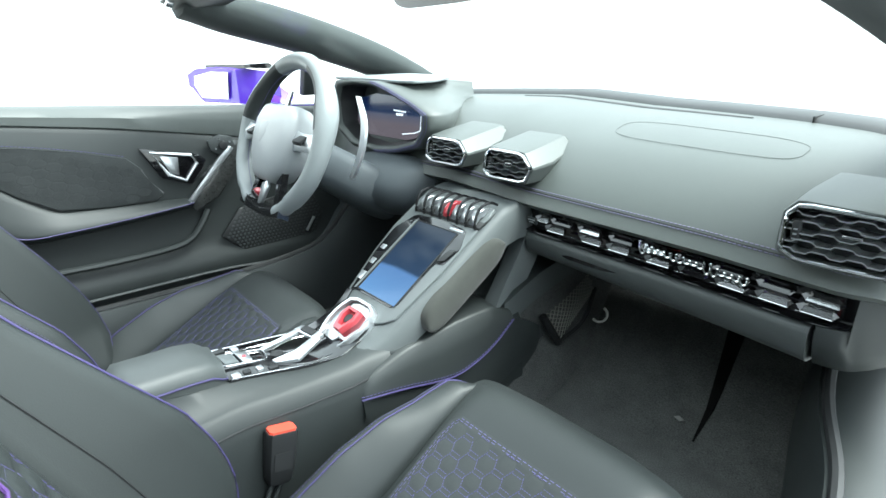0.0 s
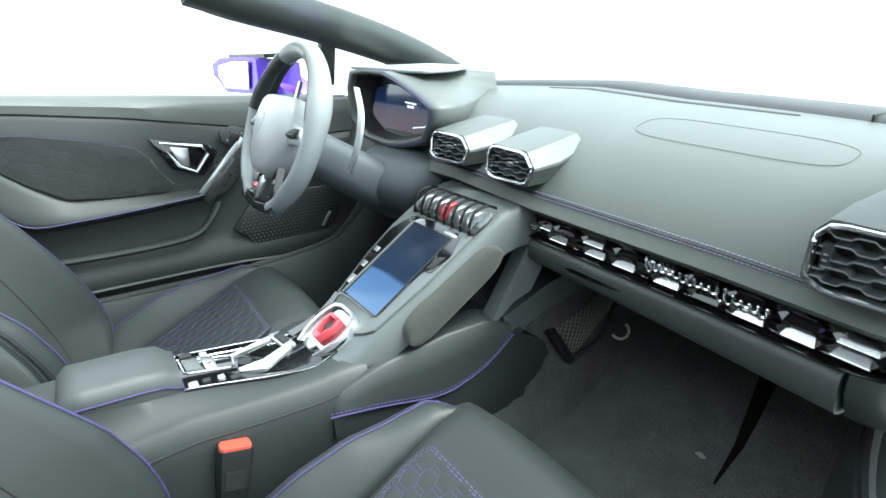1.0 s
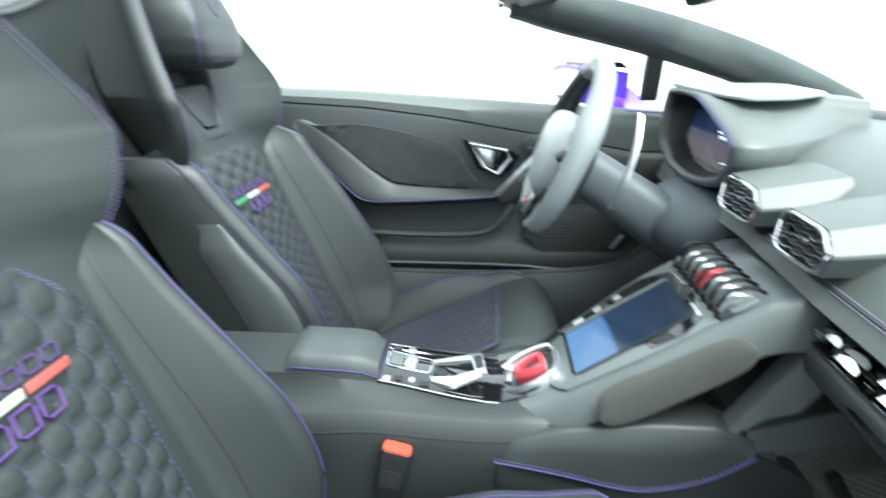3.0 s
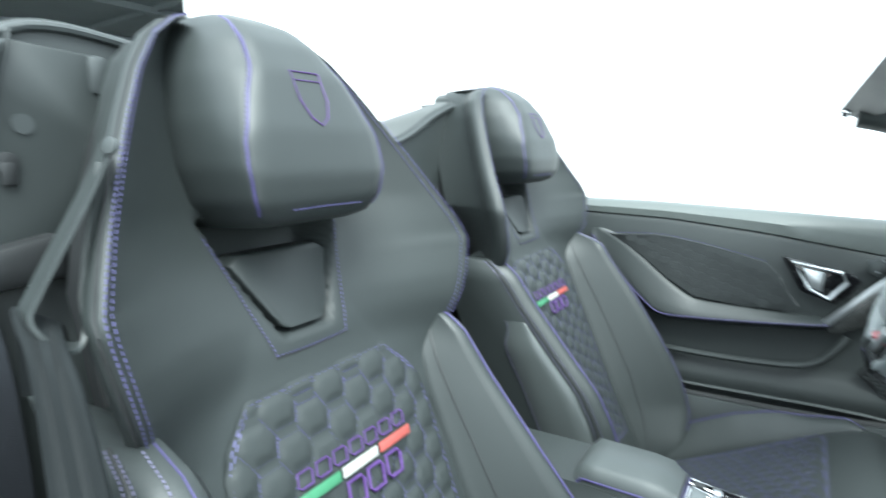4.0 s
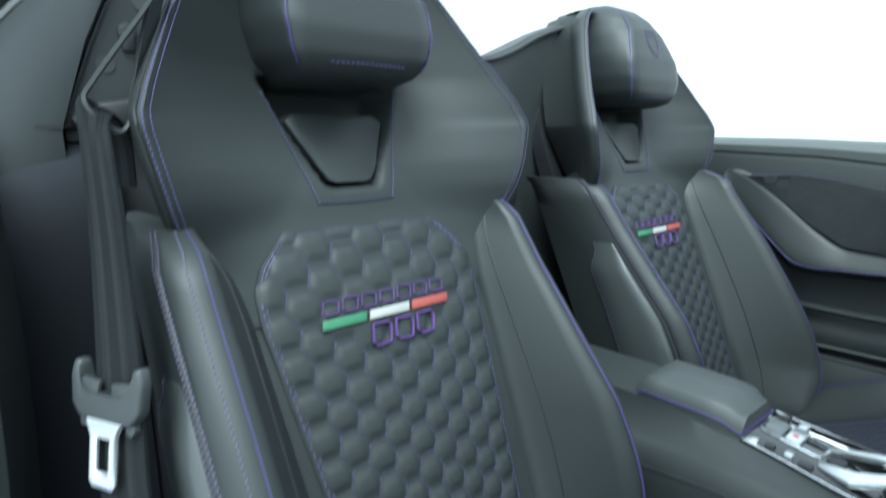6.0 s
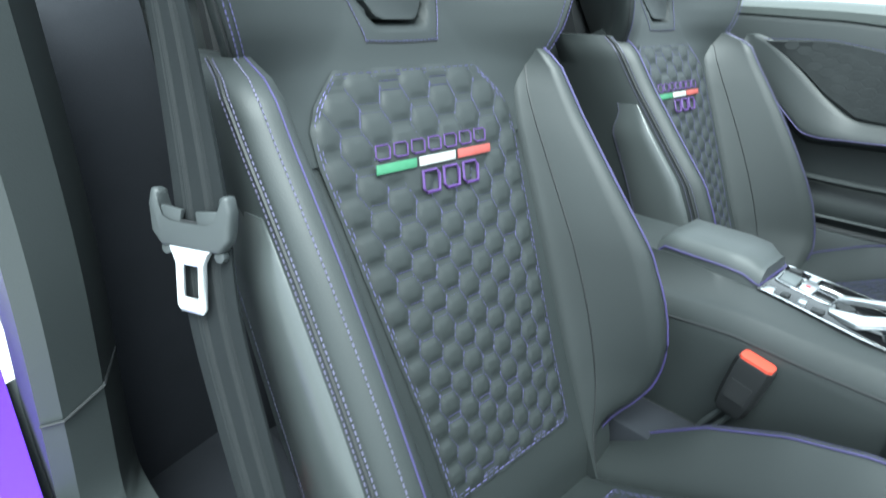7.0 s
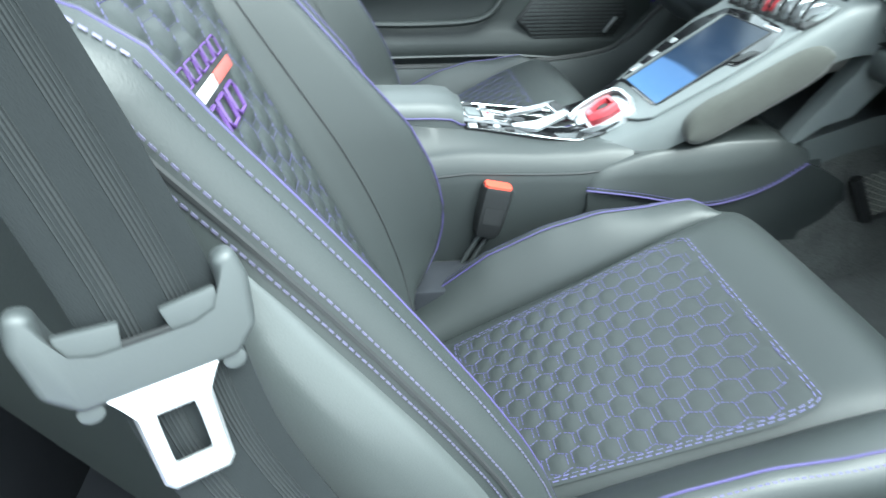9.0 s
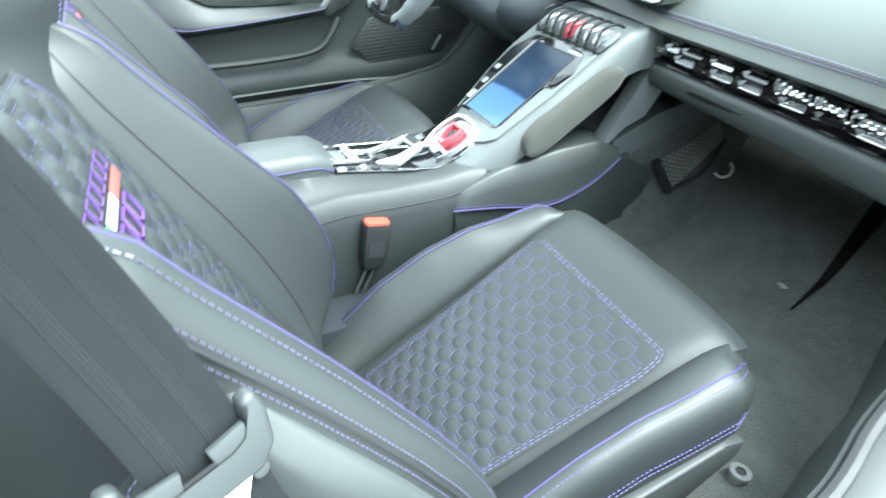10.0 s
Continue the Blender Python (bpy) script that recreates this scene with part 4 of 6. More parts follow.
# suede insert
outline = [(-0.085, 0.742), (0.03, 0.744), (0.083, 0.738), (0.17, 0.720), (0.268, 0.694), (0.296, 0.665), (0.303, 0.637), (0.335, 0.602), (0.31, 0.586), (0.224, 0.590), (0.122, 0.598), (0.059, 0.641), (0.013, 0.680), (-0.03, 0.712)]
bm = B()
slab(bm, [(INSERT_X + 0.0, y, z) for y, z in outline], (0.006, 0, 0), 0.003)
insert = part("suede_insert", bm, SUEDE, door, "dark suede insert with faint stitching")
# hexagons pressed into the insert


def inside(a, b, line):
    hit = False
    for (y0, z0), (y1, z1) in zip(line, line[1:] + line[:1]):
        if (z0 > b) != (z1 > b) and a < (y1 - y0) * (b - z0) / (z1 - z0) + y0:
            hit = not hit
    return hit


bm = B()
for i in range(18):
    for j in range(10):
        cy, cz = -0.08 + 0.0265 * i, 0.590 + 0.0205 * j + (0.01025 if i % 2 else 0)
        six = [(cy + a, cz + b) for a, b in ((-0.0165, 0), (-0.0085, 0.0092), (0.0085, 0.0092), (0.0165, 0), (0.0085, -0.0092), (-0.0085, -0.0092))]
        if all(inside(a, b, outline) for a, b in six):
            low = [bm.verts.new((INSERT_X + 0.0058, a, b)) for a, b in six]
            high = [bm.verts.new((INSERT_X + 0.0062, cy + (a - cy) * 0.90, cz + (b - cz) * 0.90)) for a, b in six]
            bm.faces.new(high)
            for k in range(6):
                bm.faces.new([low[k], low[(k + 1) % 6], high[(k + 1) % 6], high[k]])
part("pressed_hexagons", bm, SUEDE, insert, "pressed hexagon pattern", smooth=False)["kind"] = "stuff"
bm = B()
stitches(bm, curve_points([(INSERT_X + 0.0075, y, z) for y, z in [(-0.085, 0.745), (0.03, 0.747), (0.083, 0.741), (0.17, 0.723), (0.268, 0.697)]], 8), r=0.0008, dash=0.005, gap=0.002)
part("insert_stitching", bm, THREAD, insert, "purple stitching", smooth=False)
# rear bolster of the panel that sweeps down into the armrest, wide at the rear and slim at the handle
rings = []
SWEEP = [(-0.125, 0.752, 0.738), (-0.10, 0.754, 0.702), (-0.06, 0.738, 0.652), (-0.02, 0.708, 0.610), (0.013, 0.680, 0.580), (0.04, 0.656, 0.560), (0.075, 0.626, 0.554), (0.12, 0.598, 0.5555), (0.17, 0.592, 0.557), (0.224, 0.589, 0.560), (0.30, 0.585, 0.565), (0.36, 0.583, 0.570), (0.388, 0.580, 0.573)]
high_line = curve_points([(y, a, 0) for y, a, b in SWEEP], 5)
low_line = curve_points([(y, b, 0) for y, a, b in SWEEP], 5)
for p, q in zip(high_line, low_line):
    out = 0.010 + 0.022 * ease(p.x, -0.12, 0.10)
    tall = p.y - q.y
    rings.append([(-0.670, p.x, p.y), (-0.664, p.x, p.y - 0.06 * tall), (-0.666 + 0.30 * out, p.x, p.y - 0.25 * tall), (-0.667 + 0.68 * out, p.x, p.y - 0.62 * tall), (-0.668 + 0.98 * out, p.x, q.y + 0.10 * tall), (-0.668 + out, p.x, q.y), (-0.669 + 0.9 * out, p.x, q.y - 0.008), (-0.672, p.x, q.y - 0.020)])
rings = [[Vector(p) for p in r] for r in rings]
armrest = part("armrest", loft(B(), rings), LEATHER, door, "leather armrest sweeping up at the rear", sharp=60)
bm = B()
tube(bm, [r[5] + Vector((0.0004, 0, 0.0002)) for r in rings], 0.0013, 6)
part("piping", bm, PIPING, armrest, "purple piping")
# map pocket lip below the armrest
bm = B()
lip = curve_points([(-0.664, -0.02, 0.468), (-0.655, 0.08, 0.466), (-0.652, 0.20, 0.464), (-0.652, 0.32, 0.468), (-0.653, 0.372, 0.482), (-0.656, 0.402, 0.512), (-0.662, 0.425, 0.545)], 6)
tube(bm, lip, 0.008, 8)
part("pocket_lip", bm, LEATHER, door, "rounded pocket lip")
# lower seam
bm = B()
tube(bm, [(-0.650, y, 0.386 - 0.02 * ease(y, 0.4, 0.7)) for y in span(-0.25, 0.62, 12)], 0.004, 6)
part("lower_moulding", bm, PLASTIC, door)
# speaker cover: dark mesh in a six-sided field, with many small ribs
bm = B()
field = [(0.445, 0.470), (0.50, 0.535), (0.60, 0.548), (0.705, 0.545), (0.735, 0.475), (0.705, 0.425), (0.50, 0.42)]
slab(bm, [(-0.664, y, z) for y, z in field], (0.008, 0, 0), 0.004)
speaker = part("speaker_cover", bm, DARK_PLASTIC, door, "dark speaker mesh")
bm = B()
for j in range(13):
    for i in range(26):
        y, z = 0.452 + 0.0105 * i + (0.005 if j % 2 else 0), 0.428 + 0.009 * j
        edge = along([(0.42, 0.50), (0.47, 0.455), (0.535, 0.51)], z) , along([(0.42, 0.70), (0.475, 0.728), (0.545, 0.70)], z)
        if edge[0] < y < edge[1]:
            box(bm, (-0.6555, y, z), (0.002, 0.0062, 0.0048))
ribs = part("mesh_ribs", bm, PLASTIC, speaker, smooth=False)
ribs["kind"] = "stuff"
bm = B()
box(bm, (-0.652, 0.690, 0.455), (0.003, 0.008, 0.045), 0.001, pose(0, 0, 0, -35, 0, 0))
part("badge_strip", bm, SATIN, speaker, "slim silver strip")
# door handle: dark bezel with a silver trapezoid frame
handle = part("handle_bezel", slab(B(), [(-0.668, y, z) for y, z in [(0.295, 0.712), (0.42, 0.686), (0.44, 0.668), (0.425, 0.640), (0.398, 0.614), (0.335, 0.637)]], (0.010, 0, 0), 0.003), GLOSS_BLACK, door, "dark handle bezel")
bm = B()
ring = [(0.318, 0.700), (0.405, 0.684), (0.416, 0.664), (0.385, 0.626), (0.350, 0.644)]
tube(bm, [(-0.656, y, z) for y, z in ring], 0.0042, 8, close=True)
part("handle_frame", bm, SATIN, handle, "satin silver handle frame")
bm = B()
slab(bm, [(-0.657, y, z) for y, z in [(0.335, 0.690), (0.375, 0.683), (0.372, 0.640), (0.352, 0.648)]], (0.004, 0, 0), 0.002)
part("pull", bm, SATIN, handle, "silver pull lever")
# slanted forged-carbon blade with the mirror switch
bm = B()
slab(bm, [(-0.662, y, z) for y, z in [(0.378, 0.572), (0.395, 0.548), (0.455, 0.575), (0.51, 0.640), (0.545, 0.700), (0.50, 0.712), (0.465, 0.672)]], (0.012, 0, 0), 0.004)
blade = part("carbon_blade", bm, FORGED, door, "glossy forged carbon blade")
bm = B()
slab(bm, [(-0.650, y, z) for y, z in [(0.378, 0.578), (0.390, 0.570), (0.505, 0.690), (0.492, 0.698)]], (0.006, 0, 0), 0.002)
part("edge_strip", bm, SATIN, blade, "satin silver edge")
bm = B()
slab(bm, [(-0.660, y, z) for y, z in [(0.445, 0.712), (0.475, 0.725), (0.505, 0.718), (0.512, 0.690), (0.480, 0.672), (0.450, 0.688)]], (0.012, 0, 0), 0.003)
switch = part("mirror_switch", bm, PLASTIC, door, "grey six-sided switch plate")
bm = B()
disc(bm, (-0.648, 0.480, 0.699), 0.011, 0.008, (1, 0, 0), 18, 0.002)
part("knob", bm, DARK_PLASTIC, switch, "black round knob")
for a in range(4):
    bm = B()
    disc(bm, (-0.648, 0.480 + 0.019 * math.cos(a * 1.57 + 0.4), 0.699 + 0.017 * math.sin(a * 1.57 + 0.4)), 0.0022, 0.002, (1, 0, 0), 10)
    part("mark", bm, SATIN, switch, "small pale mark")
for k in range(2):
    bm = B()
    box(bm, (-0.655, 0.428 + 0.014 * k, 0.632 + 0.014 * k), (0.008, 0.016, 0.010), 0.002, pose(0, 0, 0, 40, 0, 0))
    part("window_switch", bm, DARK_PLASTIC, door, "black window switch")

# ---- dashboard ----
dash = thing("dashboard", (0.0, 0.9, 0.6), "charcoal leather dashboard with purple double stitching", "dashboard")


def edge_z(x):
    return along([(-0.66, 0.655), (-0.31, 0.664), (-0.09, 0.668), (0.12, 0.656), (0.43, 0.650), (0.62, 0.642), (0.68, 0.63)], x)


def edge_y(x):
    return 0.735 + 0.05 * ease(x, 0.58, 0.70) + 0.05 * ease(-x, 0.5, 0.7)


def rear_y(x):
    return 1.165 - 0.32 * x * x


def top_point(x, q):
    """The dashboard's skin from its stitched front edge (q = 0) to the windscreen (q = 1)."""
    e, y0, y1 = edge_z(x), edge_y(x), rear_y(x)
    rise = along([(0, 0.0), (0.03, 0.018), (0.10, 0.048), (0.20, 0.078), (0.32, 0.100), (0.45, 0.115), (0.62, 0.126), (0.8, 0.131), (1.0, 0.136)], q)
    side = 0.03 * ease(x, 0.5, 0.69) * ease(q, 0.1, 0.4)
    return Vector((x, y0 + (y1 - y0) * q, e + rise - side * 0.5))


qs = [0, 0.008, 0.02, 0.04, 0.07, 0.11, 0.16, 0.22, 0.30, 0.40, 0.5, 0.6, 0.7, 0.8, 0.9, 1.0]
xs = span(-0.68, 0.68, 69)
rings = []
for x in xs:
    top = [top_point(x, q) for q in qs]
    y0, e = edge_y(x), edge_z(x)
    rings.append([Vector((x, y0 + 0.03, e - 0.02)), Vector((x, y0 + 0.004, e - 0.014)), Vector((x, y0 - 0.004, e - 0.006))] + top + [Vector((x, rear_y(x) + 0.01, 0.60)), Vector((x, y0 + 0.05, 0.61))])
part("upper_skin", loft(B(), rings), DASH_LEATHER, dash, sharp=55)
bm = B()
for q, up in ((0.0195, 0.0012), (0.0285, 0.0012)):
    stitches(bm, [top_point(x, q) + Vector((0, -0.001, up)) for x in span(-0.33, 0.66, 120)], r=0.0011, dash=0.0042, gap=0.0022)
part("edge_stitching", bm, PALE_THREAD, dash, "double lavender edge stitching", smooth=False)
bm = B()
tube(bm, [top_point(x, 0.024) + Vector((0, -0.001, 0.0002)) for x in span(-0.33, 0.66, 60)], 0.0008, 5)
part("edge_seam", bm, RUBBER, dash, "dark seam groove")
# airbag lid line
bm = B()
lid = []
for k in range(61):
    a = 2 * math.pi * k / 60
    cx, sx = math.cos(a), math.sin(a)
    x = 0.325 + 0.155 * math.copysign(abs(cx) ** 0.45, cx)
    q = 0.44 + 0.10 * math.copysign(abs(sx) ** 0.6, sx)
    lid.append(top_point(x, q) + Vector((0, 0, 0.0002)))
tube(bm, lid, 0.0004, 6)
part("airbag_line", bm, DASH_LEATHER, dash, "faint airbag lid outline")
# windscreen ledge and demister slot
bm = B()
rings = []
for x in span(-0.66, 0.66, 41):
    p = top_point(x, 1.0)
    rings.append([p + Vector((0, a, b)) for a, b in ((-0.055, -0.004), (-0.045, 0.003), (0.0, 0.007), (0.04, 0.006), (0.05, -0.03), (-0.03, -0.03))])
ledge = part("windscreen_ledge", loft(B(), rings), DARK_PLASTIC, dash, "dark ledge below the windscreen", sharp=50)
bm = B()
rings = []
for x in span(-0.20, 0.34, 31):
    p = top_point(x, 0.80)
    c = 0.2 + 1.2 * max(0.0, 1 - ((x - 0.07) / 0.271) ** 2) ** 0.5
    rings.append([p + Vector((0, a, b)) for a, b in ((-0.006 * c, 0.0), (-0.003 * c, 0.0015), (0.004 * c, 0.0015), (0.007 * c, 0.0), (0.0, -0.004))])
part("demister_slot", loft(B(), rings), RUBBER, dash, "narrow dark demister slot")
bm = B()
p = top_point(0.43, 0.93)
box(bm, p + Vector((0.0, 0.02, 0.003)), (0.003, 0.10, 0.010), 0.001)
part("ledge_joint", bm, RUBBER, ledge, "dark joint")

# air vents: a wedge-shaped hood with a six-sided mouth
def vent(x0, x1, z0, z1, y, tail, shift):
    w, h = x1 - x0, z1 - z0
    raw = [(x0 + 0.10 * w, z1), (x0 + 0.80 * w, z1 - 0.03 * h), (x1, z0 + 0.52 * h), (x1 - 0.10 * w, z0 + 0.02 * h), (x0 + 0.16 * w, z0), (x0, z0 + 0.16 * h), (x0, z1 - 0.22 * h)]
    mouth = [(p.x, p.y) for p in rounded([(a, b, 0) for a, b in raw], 1, 0.13)]
    cx, cz = (x0 + x1) / 2, (z0 + z1) / 2
    lean = 0.18

    hexa = [(p.x, p.y) for p in rounded([(a, b, 0) for a, b in raw], 1, 0.07)]

    def back(grow, at, top, low, aim):
        out = []
        for a, b in hexa:
            high = (b - z0) / h
            out.append(Vector((cx + (a - cx) * grow + aim, at, low + (top - low) * high)))
        return out

    def lip(grow, at):
        return [Vector((cx + (a - cx) * grow, y + at + (b - z0) * lean, cz + (b - cz) * (1 + (grow - 1) * 2))) for a, b in hexa]

    rows = [lip(0.99, 0.012), lip(1.03, -0.001), lip(1.07, -0.001), lip(1.09, 0.004), back(1.09, y + 0.055, z1 + 0.012, z0 - 0.004, 0.0), back(1.06, y + tail + 0.004, z1 + 0.020, z0 + 0.02, shift), back(1.02, y + tail + 0.030, z1 + 0.006, z0, shift)]
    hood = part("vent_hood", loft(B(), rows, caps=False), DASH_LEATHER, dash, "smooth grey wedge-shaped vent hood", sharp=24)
    bm = B()
    tube(bm, [Vector((a, y - 0.003 + (b - z0) * lean, b)) for a, b in mouth], 0.0027, 8, close=True)
    part("vent_frame", bm, CHROME, hood, "bright silver six-sided vent frame")
    bm = B()
    slab(bm, [Vector((a, y + 0.020 + (b - z0) * lean, b)) for a, b in mouth], (0, 0.006, 0))
    part("vent_back", bm, RUBBER, hood, "dark vent opening")
    for k in range(5):
        z = z0 + h * (0.16 + 0.17 * k)
        a, b = x0 + 0.03 * w, x1 - 0.09 * w + 0.05 * w * (1 if 0 < k < 4 else -0.6)
        rows = []
        for q in span(0, 1, 41):
            px, py = a + (b - a) * q, y + 0.002 + (z - z0) * lean
            step = ease(abs((q * 3.0 + 0.5 * (k % 2)) % 1.0 - 0.5), 0.17, 0.30)
            pz = z + 0.030 * h * (2 * step - 1)
            rows.append([(px, py + d, pz + e) for d, e in ((-0.003, -0.0007), (-0.003, 0.0007), (0.014, 0.0015), (0.014, 0.0003))])
        part("vent_slat", loft(B(), rows), SATIN, hood)
    bm = B()
    box(bm, (cx + 0.04 * w, y - 0.003 + 0.5 * h * lean, cz + 0.08 * h), (0.15 * w, 0.004, 0.0032), 0.001)
    part("vent_tab", bm, CHROME, hood, "small chrome tab")
    bm = B()
    box(bm, (x0 + 0.10 * w, y + 0.003 + 0.5 * h * lean, cz), (0.010, 0.010, 0.45 * h), 0.003)
    knob = part("vent_wheel", bm, DARK_PLASTIC, hood, "ridged thumb wheel")
    for k in range(4):
        bm = B()
        box(bm, (x0 + 0.10 * w, y - 0.0022 + 0.5 * h * lean + (k - 1.5) * 0.09 * h * lean, cz + (k - 1.5) * 0.09 * h), (0.004, 0.001, 0.0018))
        part("wheel_mark", bm, SATIN, knob)
    return hood


vent(-0.140, -0.024, 0.697, 0.743, 0.716, 0.120, -0.006)
vent(0.020, 0.130, 0.688, 0.736, 0.724, 0.115, -0.008)
vent(0.524, 0.650, 0.668, 0.730, 0.718, 0.120, 0.004)

# decorative band: glossy black with rows of long six-sided hollow cells
def band_low(x):
    return along([(0.11, 0.600), (0.35, 0.594), (0.56, 0.586), (0.612, 0.590)], x)


rings = []
for x in span(0.108, 0.603, 22):
    zt, zb = edge_z(x) - 0.012, band_low(x)
    y = edge_y(x) + 0.003
    rings.append([(x, y + 0.04, zt), (x, y + 0.002, zt), (x, y + 0.004, zt - 0.002), (x, y + 0.018, zt - 0.004), (x, y + 0.018, zb + 0.004), (x, y + 0.004, zb + 0.002), (x, y + 0.002, zb), (x, y + 0.04, zb)])
band = part("trim_band", loft(B(), rings), GLOSS_BLACK, dash, "glossy black decorative band")


def facet_cell(x, z, wide, tall, slope, bright):
    """A hollow six-sided cell: a steep dark roof above a floor that faces up."""
    y = edge_y(x) + 0.003
    s = min(0.013, tall * 0.75)
    six = [(-wide / 2, 0.0), (-wide / 2 + s, tall / 2), (wide / 2 - s, tall / 2), (wide / 2, 0.0), (wide / 2 - 0.55 * s, -tall / 2), (-wide / 2 + 0.55 * s, -tall / 2)]
    spots = [Vector((x + a, y, z + b + slope * a)) for a, b in six]
    inn = [Vector((x + a, y + 0.0085, z + 0.22 * tall + slope * a)) for a in (-wide / 2 + 0.9 * s, wide / 2 - 0.9 * s)]
    # Bright floors take pale metal as a painted sky reflection; the rest stay black.
    for name, mat, faces in (("cell_floor", SKY_FACET if bright else GLOSS_BLACK, [(spots[5], inn[0], inn[1], spots[4])]),
                             ("cell_sides", GLOSS_BLACK, [(spots[1], spots[2], inn[1], inn[0]), (spots[0], spots[1], inn[0]), (spots[0], inn[0], spots[5]), (spots[3], inn[1], spots[2]), (spots[3], spots[4], inn[1])])):
        bm = B()
        for f in faces:
            loop_verts = [bm.verts.new(p) for p in f]
            back_verts = [bm.verts.new(p + Vector((0, 0.0008, -0.0002))) for p in f]
            bm.faces.new(loop_verts)
            bm.faces.new(list(reversed(back_verts)))
            k = len(f)
            for i in range(k):
                bm.faces.new([loop_verts[i], back_verts[i], back_verts[(i + 1) % k], loop_verts[(i + 1) % k]])
        part(name, bm, mat, band, smooth=False)
    bm = B()
    tube(bm, [spots[5] + Vector((0, -0.0004, 0)), spots[4] + Vector((0, -0.0004, 0))] if bright else [inn[0] + Vector((0.002, -0.002, 0)), inn[1] + Vector((-0.002, -0.002, 0))], 0.0006, 5)
    part("cell_edge", bm, CHROME, band, "thin bright edge")


# the cells run in a zigzag of two rows over a row of shallow ones
# True marks the cells whose floor is painted as mirroring the sky.
UPPER = [(0.190, False), (0.246, True), (0.304, False), (0.358, True), (0.412, False), (0.466, False), (0.522, False), (0.574, True)]
LOWER = [(0.150, True), (0.178, True), (0.250, True), (0.300, True), (0.366, True), (0.418, False), (0.470, True), (0.522, True), (0.570, True)]
for row, cells, high_at, part_high in ((0, UPPER, 0.24, 0.32), (1, LOWER, 0.60, 0.36), (2, [(a + 0.024, False) for a, _ in LOWER[1:-1]], 0.90, 0.15)):
    for x, bright in cells:
        zt, zb = edge_z(x) - 0.014, band_low(x) + 0.003
        high = zt - zb
        slope = (edge_z(x + 0.02) - edge_z(x - 0.02)) / 0.04
        facet_cell(x, zt - high * (high_at if x > 0.16 else 0.3), 0.046 if row < 2 and x > 0.16 else 0.034, high * part_high, slope, bright)
# the maker's name as a plain chrome wave
bm = B()
wave = []
for q in span(0, 1, 200):
    x = 0.336 + 0.158 * q + 0.0030 * math.cos(q * 104)
    tall = 0.0040 + 0.0016 * math.sin(q * 21) + 0.004 * (q < 0.07) + 0.003 * (0.62 < q < 0.72)
    wave.append(Vector((x, edge_y(x) - 0.001, edge_z(x) - 0.024 + tall * math.sin(q * 104) - 0.006 * q)))
tube(bm, wave, 0.0017, 6)
part("script_wave", bm, CHROME, band, "plain chrome wavy ornament")
bm = B()
box(bm, (0.126, edge_y(0.12) + 0.004, 0.620), (0.022, 0.004, 0.011), 0.001)
tag_plate = part("plate", bm, PLASTIC, band, "small grey plate")
for k in range(2):
    bm = B()
    box(bm, (0.126, edge_y(0.12) + 0.0015, 0.622 - 0.004 * k), (0.015 - 0.005 * k, 0.001, 0.0014))
    part("print_bar", bm, SATIN, tag_plate, "pale print bar")

# glovebox lip below the band
rings = []
for x in span(0.112, 0.566, 25):
    y = edge_y(x) + 0.012
    zb = along([(0.11, 0.598), (0.35, 0.592), (0.57, 0.583)], x)
    low = along([(0.11, 0.553), (0.25, 0.547), (0.45, 0.536), (0.57, 0.528)], x)
    rings.append([(x, y + 0.04, zb), (x, y + 0.004, zb), (x, y - 0.006, zb - 0.004), (x, y - 0.010, zb - 0.012), (x, y - 0.007, low + 0.014), (x, y - 0.001, low + 0.005), (x, y + 0.010, low), (x, y + 0.030, low - 0.004), (x, y + 0.10, low - 0.008), (x, y + 0.40, 0.50), (x, y + 0.40, 0.60)])
glove = part("glovebox_lid", loft(B(), rings), ARM_LEATHER, dash, "dark glovebox lid", sharp=60)
bm = B()
loft(bm, [[(x, edge_y(x) + 0.001 + a, 0.573 + b * h) for a, b in ((0.018, -1), (0.002, -0.6), (0.002, 0.6), (0.018, 1))] for x, h in [(0.195, 0.001), (0.205, 0.005), (0.24, 0.007), (0.28, 0.006), (0.30, 0.001)]])
part("glovebox_pull", bm, GLOSS_BLACK, glove, "glossy black glovebox pull")
# outer end of the dashboard
rings = []
for x in [0.572, 0.585, 0.597, 0.6055, 0.6065, 0.615, 0.625, 0.635, 0.645, 0.655, 0.665, 0.68, 0.70]:
    t = band_low(x) - 0.002 if x < 0.606 else edge_z(min(x, 0.68)) - 0.012
    y = edge_y(x) + 0.006
    low = 0.524 + 0.040 * ease(x, 0.60, 0.70)
    rings.append([(x, y + 0.05, t), (x, y, t), (x, y - 0.004, t - 0.02), (x, y + 0.002, low + 0.03), (x, y + 0.014, low + 0.006), (x, y + 0.04, low), (x, y + 0.30, low), (x, y + 0.35, t)])
part("outer_cheek", loft(B(), rings), LEATHER, dash, "dark leather end cheek", sharp=60)
bm = B()
tube(bm, [(0.569, 0.757, 0.586), (0.569, 0.752, 0.575), (0.569, 0.762, 0.55), (0.569, 0.79, 0.535)], 0.003, 6)
part("cheek_joint", bm, RUBBER, dash)

# lower dash on the driver's side
bm = B()
rings = []
for x in span(-0.66, -0.10, 18):
    t = edge_z(x) - 0.014
    y = edge_y(x) + 0.016
    rings.append([(x, y + 0.03, t), (x, y, t), (x, y + 0.02, 0.62), (x, y + 0.08, 0.59), (x, y + 0.20, 0.57), (x, y + 0.35, 0.57), (x, y + 0.35, t)])
part("lower_panel", loft(B(), rings), PLASTIC, dash, "grey plastic lower panel")
